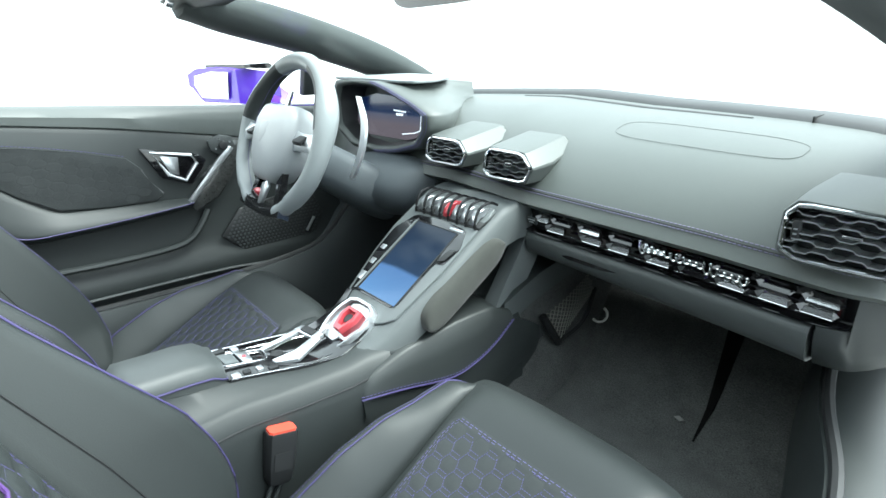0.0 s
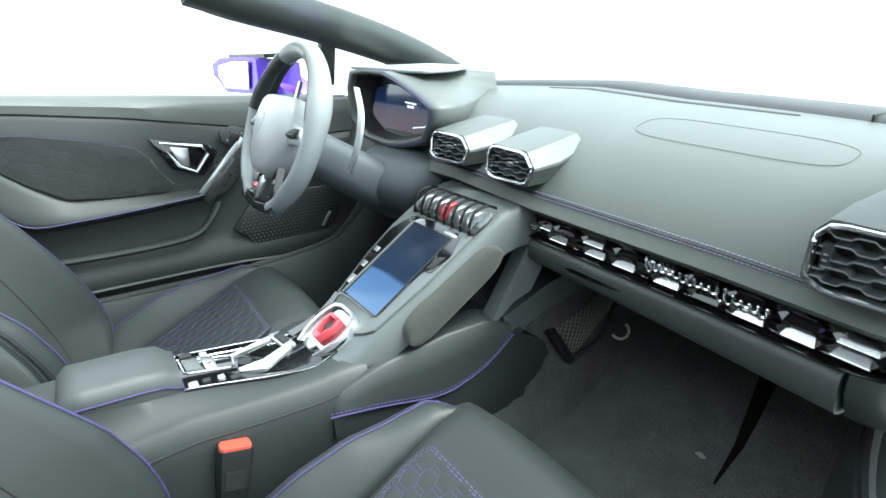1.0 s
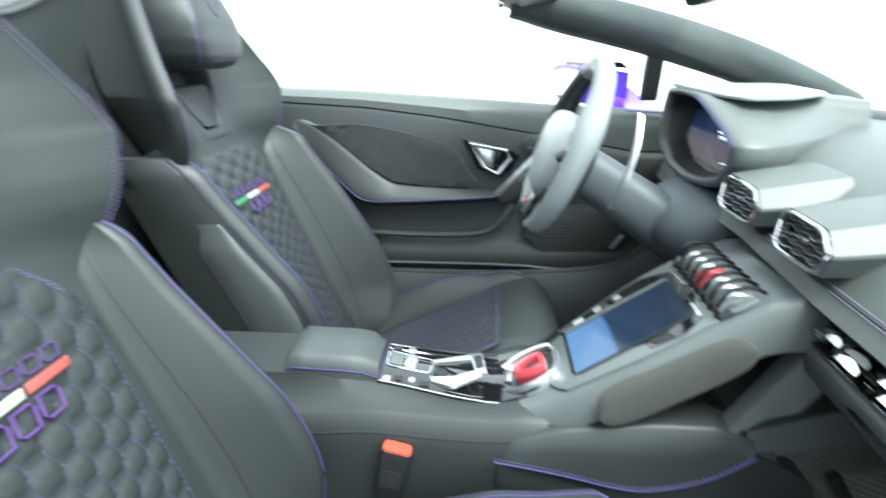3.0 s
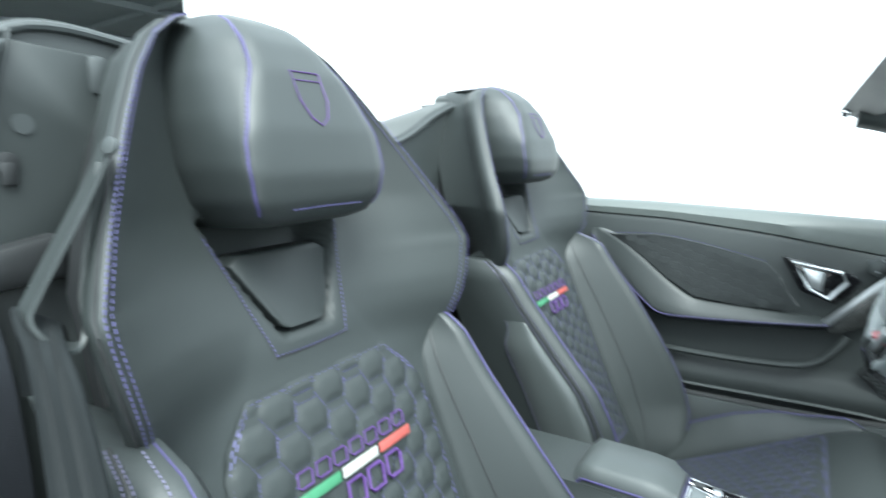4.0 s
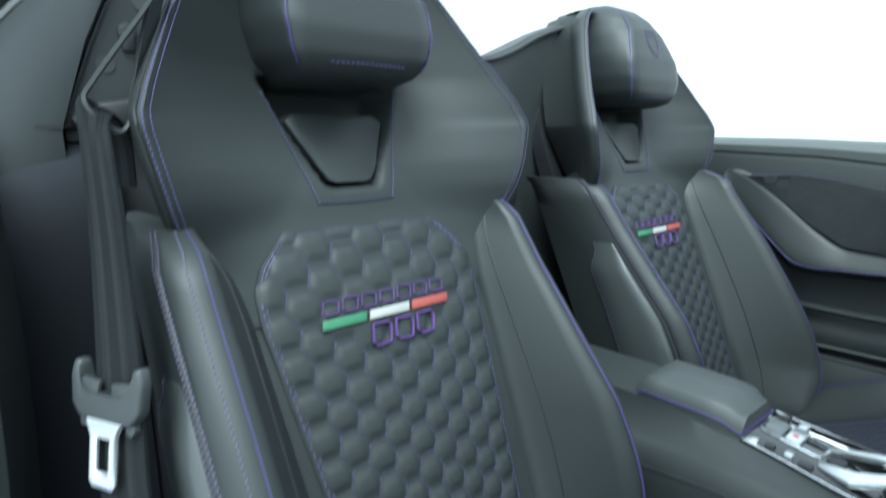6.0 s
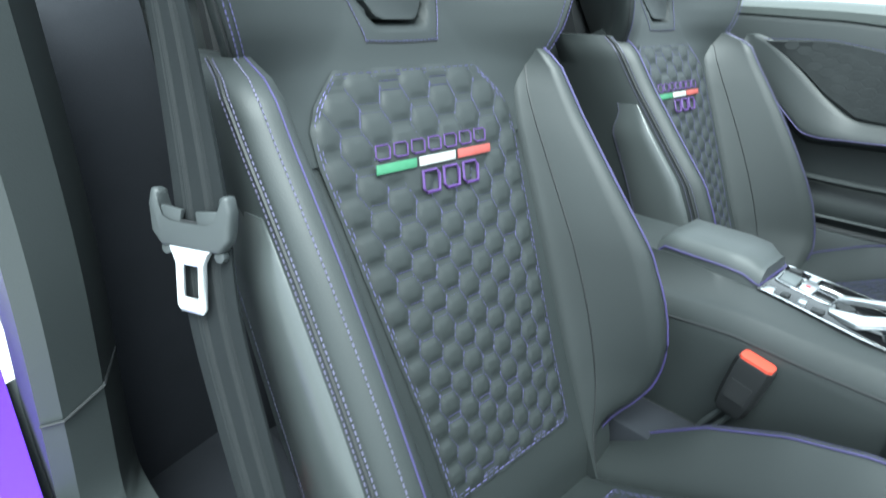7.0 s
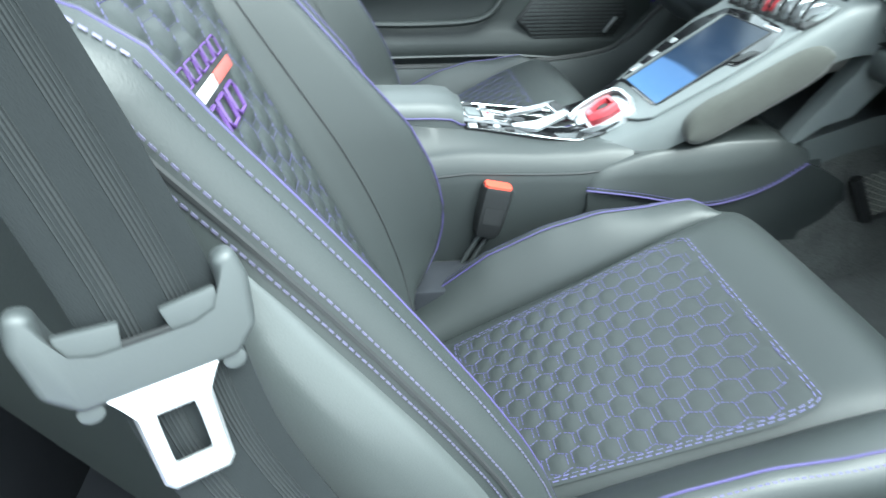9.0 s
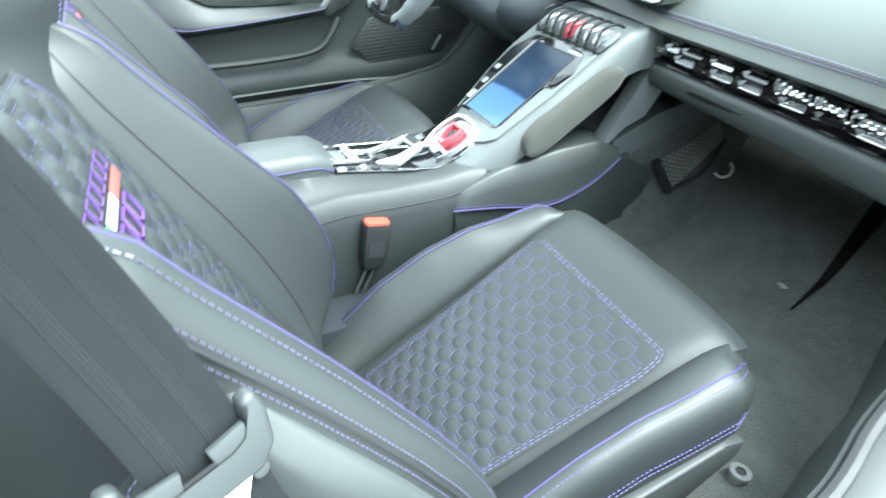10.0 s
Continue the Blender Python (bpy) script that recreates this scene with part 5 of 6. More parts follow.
bm = B()
box(bm, (-0.115, 0.742, 0.638), (0.050, 0.02, 0.016), 0.003)
part("start_panel", bm, GLOSS_BLACK, dash, "small black switch panel")
bm = B()
slab(bm, [(-0.118, 0.731, 0.632), (-0.104, 0.731, 0.632), (-0.110, 0.731, 0.642)], (0, 0.004, 0))
part("small_mark", bm, SATIN, dash, "pale triangular mark")

# ---- instrument binnacle ----
bin_ob = thing("instrument_binnacle", (-0.34, 0.80, 0.70), "leather instrument hood round a lit display", "instrument cluster")
mouth = [(-0.520, 0.800), (-0.500, 0.834), (-0.43, 0.840), (-0.345, 0.836), (-0.295, 0.824), (-0.215, 0.800), (-0.166, 0.780), (-0.170, 0.752), (-0.196, 0.722), (-0.270, 0.704), (-0.345, 0.695), (-0.45, 0.700), (-0.515, 0.735)]
mid = (-0.345, 0.768)


def bin_ring(g, y, up=1.0, slide=0.0):
    """The mouth's outline grown by g at depth y; slide draws its right side on into the dashboard."""
    out = []
    for a, b in mouth_line:
        right = max(0.0, (a - mid[0]) / 0.18)
        out.append((mid[0] + (a - mid[0]) * g + slide * right, y, min(mid[1] + (b - mid[1]) * (1 + (g - 1) * 1.4) * up, 0.843)))
    return out


mouth_line = [(p.x, p.y) for p in rounded([(a, b, 0) for a, b in mouth], 1, 0.10)]
rows = [bin_ring(0.90, 0.80), bin_ring(0.93, 0.750), bin_ring(0.955, 0.735), bin_ring(0.985, 0.7285), bin_ring(1.02, 0.7265), bin_ring(1.07, 0.7275), bin_ring(1.11, 0.733), bin_ring(1.135, 0.745), bin_ring(1.145, 0.770, 1.0, 0.0), bin_ring(1.13, 0.81, 0.99, -0.022), bin_ring(1.12, 0.86, 0.97, -0.062), bin_ring(1.06, 0.94, 0.94, -0.125), bin_ring(1.0, 1.03, 0.90, -0.175)]
hood = part("hood", loft(B(), rows), DASH_LEATHER, bin_ob, sharp=60)
bm = B()
n0 = len(mouth_line)
for i, g in ((4, 0.45), (5, 0.30)):
    line = [Vector(rows[i][k]).lerp(Vector(rows[i + 1][k]), g) + Vector((0, -0.0008, 0)) for k in range(n0)]
    start = max(range(n0), key=lambda k: mouth_line[k][1] - 0.5 * abs(mouth_line[k][0] + 0.36))
    line = [line[(start + k) % n0] for k in range(n0 - 4)]
    if line[3].x < line[0].x:
        line = [line[0]] + line[:0:-1]
    line = [p for p in line if p.x > -0.44]
    stitches(bm, line, r=0.0012, dash=0.0042, gap=0.0022)
part("hood_stitching", bm, THREAD, hood, "double purple stitching", smooth=False)
part("liner", loft(B(), [bin_ring(0.945, 0.737), bin_ring(0.922, 0.752), bin_ring(0.893, 0.80)], caps=False), DARK_PLASTIC, hood, "dark inner liner")
# The brow borrows the pale wheel leather to look lit from above.
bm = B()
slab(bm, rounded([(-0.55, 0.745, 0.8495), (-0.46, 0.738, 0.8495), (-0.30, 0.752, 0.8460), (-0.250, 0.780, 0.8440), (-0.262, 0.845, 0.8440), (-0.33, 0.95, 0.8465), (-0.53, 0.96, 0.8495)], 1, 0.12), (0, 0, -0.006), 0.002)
part("brow", bm, WHEEL_LEATHER, hood, "smooth brow panel, paled for the light on its top")
SCREEN = bpy.data.materials.new("display_glow")
SCREEN.use_nodes = True
st = SCREEN.node_tree
sb = st.nodes["Principled BSDF"]
sc = st.nodes.new("ShaderNodeTexCoord")
sm = st.nodes.new("ShaderNodeSeparateXYZ")
sr = st.nodes.new("ShaderNodeMapRange")
sr.inputs["From Min"].default_value, sr.inputs["From Max"].default_value = 0.745, 0.795
sk = st.nodes.new("ShaderNodeValToRGB")
sk.color_ramp.elements[0].color = (0.30, 0.24, 0.28, 1)
sk.color_ramp.elements[1].color = (0.010, 0.025, 0.09, 1)
mid_stop = sk.color_ramp.elements.new(0.42)
mid_stop.color = (0.20, 0.20, 0.30, 1)
mid_stop = sk.color_ramp.elements.new(0.52)
mid_stop.color = (0.02, 0.05, 0.16, 1)
st.links.new(sc.outputs["Object"], sm.inputs[0])
st.links.new(sm.outputs["Z"], sr.inputs["Value"])
st.links.new(sr.outputs["Result"], sk.inputs["Fac"])
st.links.new(sk.outputs["Color"], sb.inputs["Emission Color"])
sb.inputs["Base Color"].default_value = (0.01, 0.01, 0.012, 1)
sb.inputs["Roughness"].default_value = 0.12
sb.inputs["Emission Strength"].default_value = 0.12
bm = B()
slab(bm, [(-0.485, 0.775, 0.714), (-0.503, 0.777, 0.745), (-0.475, 0.779, 0.800), (-0.41, 0.780, 0.812), (-0.29, 0.780, 0.806), (-0.215, 0.779, 0.788), (-0.198, 0.777, 0.765), (-0.212, 0.775, 0.732), (-0.29, 0.774, 0.714)], (0, 0.006, 0))
part("display", bm, SCREEN, bin_ob, "lit instrument display, dark blue above and pale below", smooth=False)
DISPLAY_INK = material("display_ink", (0.7, 0.7, 0.75), 0.5, vary=0.0, bump=0.0, glow=(0.85, 0.88, 0.95, 0.3))
bm = B()
for k in range(7):
    box(bm, (-0.328 + 0.0068 * k, 0.772, 0.7785 - 0.0003 * k), (0.0046, 0.001, 0.0034))
part("display_print", bm, DISPLAY_INK, bin_ob, "white display print as bars", smooth=False)
bm = B()
for k in range(3):
    box(bm, (-0.318 + 0.0095 * k, 0.772, 0.7700), (0.0070, 0.001, 0.0052))
part("display_print", bm, DISPLAY_INK, bin_ob, "white display print as bars", smooth=False)
bm = B()
tube(bm, [(-0.24, 0.773, 0.790), (-0.228, 0.772, 0.775), (-0.232, 0.771, 0.740), (-0.255, 0.771, 0.733), (-0.30, 0.771, 0.727)], 0.0012, 5)
part("display_line", bm, DISPLAY_INK, bin_ob, "pale display line")

# ---- steering column and wheel ----
WC = Vector((-0.335, 0.497, 0.745))
WU = Vector((0, 0.375, 0.927))
WN = Vector((0, -0.927, 0.375))
WX = Vector((1, 0, 0))


def wheel_at(a, b, o=0.0):
    return WC + WX * a + WU * b + WN * o


column = thing("steering_column", (-0.34, 0.70, 0.68), "blue-grey plastic steering column cowl", "steering column")
rings = []
for q in span(0, 1, 9):
    c = wheel_at(0, -0.02 - 0.01 * q, -0.055 - 0.21 * q)
    w, h = 0.060 + 0.030 * ease(q, 0.3, 1.0), 0.045 + 0.010 * q
    rings.append([c + WX * (w * math.copysign(abs(math.cos(t)) ** 0.6, math.cos(t))) + WU * (h * math.copysign(abs(math.sin(t)) ** 0.7, math.sin(t)) - 0.03 * q) for t in span(0, 2 * math.pi * 23 / 24, 24)])
part("cowl", loft(B(), rings), COLUMN_PLASTIC, column, sharp=60)
rings = []
for x in span(-0.470, -0.150, 25):
    f = max(0.0, 1 - abs((x + 0.31) / 0.1601) ** 3.0) ** 0.5
    ring = []
    for y, z in ((0.790, 0.690), (0.735, 0.690), (0.690, 0.668), (0.662, 0.640), (0.652, 0.612), (0.662, 0.585), (0.692, 0.562), (0.74, 0.552), (0.79, 0.560)):
        ring.append((x, 0.79 + (y - 0.79) * f, 0.63 + (z - 0.63) * (0.35 + 0.65 * f)))
    rings.append(ring)
part("knee_cover", loft(B(), rings), COLUMN_PLASTIC, column, "smooth blue-grey knee cover", sharp=70)
for s in (-1, 1):
    bm = B()
    pts = curve_points([wheel_at(s * 0.158, -0.040, -0.084), wheel_at(s * 0.169, -0.015, -0.081), wheel_at(s * 0.175, 0.025, -0.078), wheel_at(s * 0.169, 0.07, -0.071), wheel_at(s * 0.143, 0.112, -0.062)], 5)
    rows = []
    for i, p in enumerate(pts):
        wd = 0.0055 + 0.003 * math.sin(math.pi * i / (len(pts) - 1))
        rows.append([p + WX * a + WN * b for a, b in ((-wd, 0.002), (wd, 0.002), (wd, -0.004), (-wd, -0.004))])
    part("shift_paddle", loft(B(), rows), SATIN, column, "long satin metal shift paddle", sharp=50)

wheel = thing("steering_wheel", WC, "flat-bottomed grey leather steering wheel with purple stitching", "steering wheel")
rim_line = []
for k in range(72):
    a = 2 * math.pi * k / 72
    x, y = 0.171 * math.sin(a), 0.158 * math.cos(a)
    y = max(y, -0.138 - 0.012 * (1 - min(1, abs(x) / 0.1)))
    x *= 1 - 0.08 * ease(-y, 0.06, 0.14)
    rim_line.append((x, y))
bm = B()
rings = []
n = len(rim_line)
for k in range(n):
    a, b = rim_line[k - 1], rim_line[(k + 1) % n]
    way = (WX * (b[0] - a[0]) + WU * (b[1] - a[1])).normalized()
    side = way.cross(WN).normalized()
    x, y = rim_line[k]
    grip = 0.0165 + 0.004 * math.exp(-((abs(x) - 0.155) ** 2 / 0.0016 + (y - 0.055) ** 2 / 0.0022)) - 0.002 * (y < -0.12)
    rings.append([wheel_at(x, y) + side * (math.cos(t) * grip) + WN * (math.sin(t) * grip * 1.15) for t in span(0, 2 * math.pi * 11 / 12, 12)])
rings.append(rings[0])
low_from, low_to = 31, 41
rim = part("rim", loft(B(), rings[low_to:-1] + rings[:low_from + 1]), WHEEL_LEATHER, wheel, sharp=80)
part("rim_base", loft(B(), [[wheel_at(*rim_line[k]) + (p - wheel_at(*rim_line[k])) * 0.93 for p in rings[k]] for k in range(low_from, low_to + 1)]), GLOSS_BLACK, wheel, "glossy black flat lower rim", sharp=80)
# The dark leather also paints the shade on the rim's inner face.
for first, last in ((5, 16), (56, 67)):
    part("thumb_grip", loft(B(), [[wheel_at(*rim_line[k]) + (p - wheel_at(*rim_line[k])) * 1.03 for p in rings[k][9:] + rings[k][:4]] for k in range(first, last + 1)]), LEATHER, rim, "dark perforated leather grip with the inner rim's shade", sharp=80)
bm = B()
stitches(bm, [r[0] + (r[0] - r[6]).normalized() * 0.0012 for r in rings[42:72] + rings[:31]], r=0.0009, dash=0.003, gap=0.002)
part("rim_stitching", bm, THREAD, rim, "purple inner rim stitching", smooth=False)
hub_out = [(-0.076, 0.036), (-0.056, 0.062), (0.056, 0.062), (0.076, 0.036), (0.080, -0.005), (0.066, -0.050), (0.034, -0.088), (-0.034, -0.088), (-0.066, -0.050), (-0.080, -0.005)]
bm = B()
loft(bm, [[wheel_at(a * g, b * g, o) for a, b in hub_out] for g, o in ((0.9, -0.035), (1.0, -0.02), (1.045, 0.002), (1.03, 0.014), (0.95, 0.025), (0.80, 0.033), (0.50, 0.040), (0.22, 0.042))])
hub = part("hub", bm, GLARE_VINYL, wheel, "airbag hub with rounded edges, paled for glare from above", sharp=50)
bm = B()
sh = [(-0.016, 0.020), (0.016, 0.020), (0.016, -0.002), (0.0, -0.024), (-0.016, -0.002)]
slab(bm, [wheel_at(a, b + 0.004, 0.0405) for a, b in sh], WN * 0.0022, 0.001)
part("hub_shield", bm, GLARE_VINYL, hub, "blank shield emblem")
for s in (-1, 1):
    bm = B()
    loft(bm, [[wheel_at(s * x, y, o) for y, o in ((0.022 * g, 0.008), (0.0, 0.014), (-0.022 * g, 0.008), (-0.020 * g, -0.01), (0.020 * g, -0.01))] for x, g in ((0.075, 0.9), (0.10, 0.75), (0.13, 0.75), (0.165, 0.9))])
    spoke = part("side_spoke", bm, SATIN, wheel, "satin silver side spoke")
    bm = B()
    box(bm, wheel_at(s * 0.112, 0.002, 0.014), (0.030, 0.022, 0.010), 0.003, pose(0, 0, 0, 22, 0, 0))
    part("spoke_buttons", bm, DARK_PLASTIC, spoke, "dark button block")
    bm = B()
    loft(bm, [[wheel_at(s * x + a, y, o) for a, o in ((-0.010, 0.006), (0.010, 0.006), (0.010, -0.008), (-0.010, -0.008))] for x, y in ((0.045, -0.062), (0.052, -0.10), (0.062, -0.135))])
    part("lower_spoke", bm, GLOSS_BLACK, wheel, "glossy black lower spoke")
bm = B()
loft(bm, [[wheel_at(x, y + b, o) for b, o in ((-0.010, 0.014), (0.012, 0.014), (0.014, -0.010), (-0.012, -0.010))] for x, y in ((-0.095, -0.140), (-0.05, -0.146), (0.0, -0.148), (0.05, -0.146), (0.095, -0.140))])
bridge = part("lower_bridge", bm, GLOSS_BLACK, wheel, "glossy black lower bridge")
bm = B()
box(bm, wheel_at(-0.012, -0.118, 0.012), (0.030, 0.012, 0.018), 0.003, pose(0, 0, 0, 22, 0, 0))
part("mode_switch", bm, RED, wheel, "red mode switch")
bm = B()
slab(bm, [wheel_at(a, b, 0.010) for a, b in [(0.0, -0.095), (0.022, -0.088), (0.030, -0.10), (0.018, -0.135), (0.0, -0.140)]], WN * 0.008, 0.003)
part("mode_cover", bm, SATIN, wheel, "satin silver switch surround")

# ---- centre console ----
console = thing("centre_console", (0.0, 0.4, 0.36), "grey leather centre console rising to the dashboard", "centre console")


def spine_z(y):
    return along([(-0.25, 0.440), (0.10, 0.455), (0.21, 0.466), (0.30, 0.460), (0.38, 0.458), (0.42, 0.464), (0.455, 0.482), (0.66, 0.622), (0.695, 0.644), (0.72, 0.652), (0.76, 0.655)], y)


def deck_z(y):
    """Height of the switch deck, which falls towards the dashboard."""
    return max(0.484 - 0.15 * (max(y, 0.12) - 0.215), spine_z(y) + 0.002 if y > 0.36 else 0)


# lower body
rings = []
for y in span(-0.25, 0.74, 45):
    z = min(spine_z(y), along([(0.36, 0.50), (0.42, 0.462), (0.5, 0.458), (0.64, 0.462), (0.74, 0.45)], y)) - 0.014
    half = [(0.112, 0.30), (0.110, z - 0.06), (0.106, z - 0.030), (0.1025, z - 0.014), (0.092, z + 0.006), (0.084, z + 0.011), (0.070, z + 0.015), (0.056, max(z + 0.016, deck_z(y) - 0.004) if y < 0.40 else z + 0.0135)]
    rings.append([(-a, y, b) for a, b in half] + [(a, y, b) for a, b in reversed(half)])
part("lower_body", loft(B(), rings), LEATHER, console, "charcoal leather lower body", sharp=60)
# upper body: a slim bridge up to the dashboard
rings = []
for y in span(0.395, 0.775, 40):
    z = spine_z(y) - 0.002
    w = along([(0.395, 0.062), (0.47, 0.076), (0.56, 0.088), (0.70, 0.091), (0.775, 0.094)], y)
    left = w + along([(0.395, 0.0), (0.47, 0.002), (0.56, 0.012), (0.70, 0.018)], y)
    deep = along([(0.395, 0.012), (0.46, 0.046), (0.6, 0.058), (0.775, 0.066)], y)
    half = ((0.0, 0.0), (0.006, -0.003), (0.011, -0.010), (0.017, -0.028), (0.018, -deep), (-0.012, -deep - 0.012))
    rings.append([(w + a, y, z + b) for a, b in half] + [(-left - a, y, z + b) for a, b in reversed(half)])
bridge_ob = part("bridge", loft(B(), rings), BRIDGE_LEATHER, console, "grey leather bridge", sharp=50)
# joint line along the side
for s in (-1, 1):
    bm = B()
    tube(bm, [(s * 0.1027, y, spine_z(y) - 0.0285) for y in span(-0.1, 0.40, 20)], 0.0016, 6)
    part("side_joint", bm, RUBBER, console, "dark joint line")
# armrest box
rings = []
for y in [0.080, 0.083, 0.092, 0.11, 0.14, 0.17, 0.195, 0.208, 0.214]:
    e = ease(y, 0.17, 0.214)
    z1 = 0.521 - 0.004 * ease(y, 0.0, 0.2) - 0.014 * e ** 3 - 0.012 * ease(0.092 - y, 0, 0.012)
    w = 0.049 - 0.008 * e ** 3
    z0 = 0.452
    rings.append([(-w, y, z0), (-w - 0.004, y, z0 + 0.02), (-w - 0.004, y, z1 - 0.018), (-w + 0.003, y, z1 - 0.005), (-w + 0.012, y, z1), (w - 0.012, y, z1 + 0.001), (w - 0.003, y, z1 - 0.005), (w + 0.004, y, z1 - 0.018), (w + 0.004, y, z0 + 0.02), (w, y, z0)])
arm = part("armrest", loft(B(), rings), ARM_LEATHER, console, "grey leather armrest box with purple piping", sharp=60)
bm = B()
side = [r[7] + 0 * Vector() if isinstance(r[7], Vector) else Vector(r[7]) for r in rings]
other = [Vector(r[2]) for r in rings]
loop_line = [p + Vector((0.001, 0, 0)) for p in side] + [p + Vector((-0.001, 0.002, 0)) for p in reversed(other)]
tube(bm, loop_line, 0.0014, 6)
part("piping", bm, PIPING, arm, "purple piping")
bm = B()
box(bm, (0.0, 0.147, 0.452), (0.120, 0.13, 0.006), 0.002)
part("armrest_joint", bm, RUBBER, arm)

# switch deck in gloss black behind the selector
rings = []
for y in span(0.214, 0.425, 14):
    z = deck_z(y)
    w = 0.051 + 0.008 * ease(y, 0.22, 0.34) - 0.012 * ease(y, 0.375, 0.425)
    rings.append([(-w, y, z - 0.016), (-w, y, z - 0.001), (-w + 0.0015, y, z), (w - 0.0015, y, z), (w, y, z - 0.001), (w, y, z - 0.016)])
deck = part("switch_deck", loft(B(), rings), GLOSS_BLACK, console, "glossy black switch deck", sharp=40)


def deck_p(x, y, up=0.0):
    return Vector((x, y, deck_z(y) + up))


# shallow tray with a bright rim, keys and a coin-sized knob
tray = [(-0.030, 0.219), (0.010, 0.221), (0.013, 0.284), (-0.022, 0.289)]
bm = B()
tube(bm, [deck_p(a, b, 0.001) for a, b in rounded_ring(tray, 1, 0.08)], 0.0013, 6, close=True)
part("tray_rim", bm, CHROME, deck, "thin chrome tray rim")
bm = B()
slab(bm, [deck_p(a, b, 0.0004) for a, b in [(-0.026, 0.222), (0.007, 0.224), (0.008, 0.244), (-0.025, 0.243)]], (0, 0, 0.0035), 0.001)
part("tray_key", bm, CONSOLE_GREY, deck, "grey rocker key")
bm = B()
slab(bm, [deck_p(a, b, 0.0004) for a, b in [(-0.024, 0.247), (0.009, 0.248), (0.010, 0.263), (-0.022, 0.264)]], (0, 0, 0.0040), 0.001)
part("bright_key", bm, SATIN, deck, "bright silver key")
bm = B()
box(bm, deck_p(-0.004, 0.255, 0.0045), (0.006, 0.006, 0.001), 0.0003)
part("red_key", bm, RED, deck, "small red mark")
bm = B()
disc(bm, deck_p(0.010, 0.300, 0.0), 0.010, 0.006, (0, 0, 1), 20, 0.0015)
part("knob", bm, DARK_PLASTIC, deck, "round dark knob")
for x, y, w, d, mat in ((0.044, 0.226, 0.012, 0.012, SATIN), (0.038, 0.262, 0.012, 0.009, SATIN), (-0.038, 0.253, 0.014, 0.010, SATIN), (0.040, 0.243, 0.010, 0.010, DARK_PLASTIC), (0.044, 0.280, 0.010, 0.014, DARK_PLASTIC), (-0.040, 0.230, 0.012, 0.016, DARK_PLASTIC)):
    bm = B()
    box(bm, deck_p(x, y, 0.0012), (w, d, 0.005), 0.0012)
    part("deck_button", bm, mat, deck)
for side in (-1, 1):
    bm = B()
    tube(bm, [deck_p(side * (0.0505 + 0.008 * ease(y, 0.22, 0.34)), y, 0.0006) for y in span(0.218, 0.385, 12)], 0.0008, 5)
    part("deck_trim", bm, CHROME, deck, "thin chrome edge")

# park brake lever: U-shaped satin bracket
for outline in ([(0.022, 0.286, 0.003), (0.034, 0.288, 0.003), (0.047, 0.318, 0.008), (0.038, 0.360, 0.030), (0.022, 0.362, 0.032), (0.029, 0.322, 0.012)],
                [(-0.022, 0.284, 0.003), (-0.013, 0.286, 0.003), (-0.006, 0.344, 0.026), (-0.018, 0.350, 0.028)],
                [(-0.019, 0.342, 0.0265), (0.034, 0.352, 0.028), (0.034, 0.368, 0.034), (-0.018, 0.360, 0.032)]):
    bm = B()
    slab(bm, [deck_p(*p) for p in outline], (0, 0.002, -0.007), 0.0016)
    part("brake_lever", bm, SATIN, deck, "satin silver lever arm")
bm = B()
box(bm, deck_p(0.008, 0.356, 0.0315), (0.030, 0.012, 0.004), 0.0015, pose(0, 0, 0, 14, 0, 8))
part("lever_pad", bm, DARK_PLASTIC, deck, "dark pad")

# start button under a red flap in a silver shield
NS = Vector((0, -0.52, 0.854)).normalized()


def shield(scale_a, scale_b, up, cy=0.428):
    line = [(0.0, -0.052), (0.024, -0.044), (0.040, -0.012), (0.041, 0.018), (0.030, 0.044), (-0.030, 0.044), (-0.041, 0.018), (-0.040, -0.012), (-0.024, -0.044)]
    c = Vector((-0.002, cy, 0.474))
    way = Vector((0, 0.854, 0.52))
    return rounded([c + Vector((a * scale_a, 0, 0)) + way * (b * scale_b) + NS * up for a, b in line], 1, 0.22)


bm = B()
slab(bm, [p + Vector((-0.008, -0.004, 0.0)) for p in shield(1.36, 1.18, -0.006)], NS * 0.006, 0.002)
part("shield_base", bm, GLOSS_BLACK, console, "glossy black surround")
bm = B()
loft(bm, [[(x, y, z + 0.006) for x, z in ((a, c - 0.008), (a, c), (b, c), (b, c - 0.008))] for y, a, b, c in ((0.385, -0.060, -0.040, 0.460), (0.41, -0.062, -0.044, 0.466), (0.44, -0.066, -0.050, 0.476), (0.465, -0.073, -0.058, 0.490), (0.478, -0.078, -0.064, 0.499))])
part("black_sweep", bm, GLOSS_BLACK, console, "glossy black strip up to the screen")
bm = B()
loft(bm, [shield(1.14, 1.14, -0.010), shield(1.15, 1.15, 0.004), shield(1.11, 1.12, 0.009), shield(0.99, 1.02, 0.008), shield(0.95, 0.99, -0.004)], caps=True)
frame_ob = part("start_frame", bm, SATIN, console, "satin silver shield-shaped frame", sharp=50)
bm = B()
slab(bm, shield(0.94, 0.97, 0.0005), NS * 0.002)
part("start_well", bm, BLACK_CHROME, frame_ob, "dark chrome recess")
c0 = Vector((-0.002, 0.434, 0.4775))
way0 = Vector((0, 0.854, 0.52))
bm = B()
hexa = [(-0.020, 0.026), (0.020, 0.026), (0.024, 0.004), (0.012, -0.028), (-0.012, -0.028), (-0.024, 0.004)]
hole = [(a * 0.58, b * 0.58 + 0.002) for a, b in hexa]
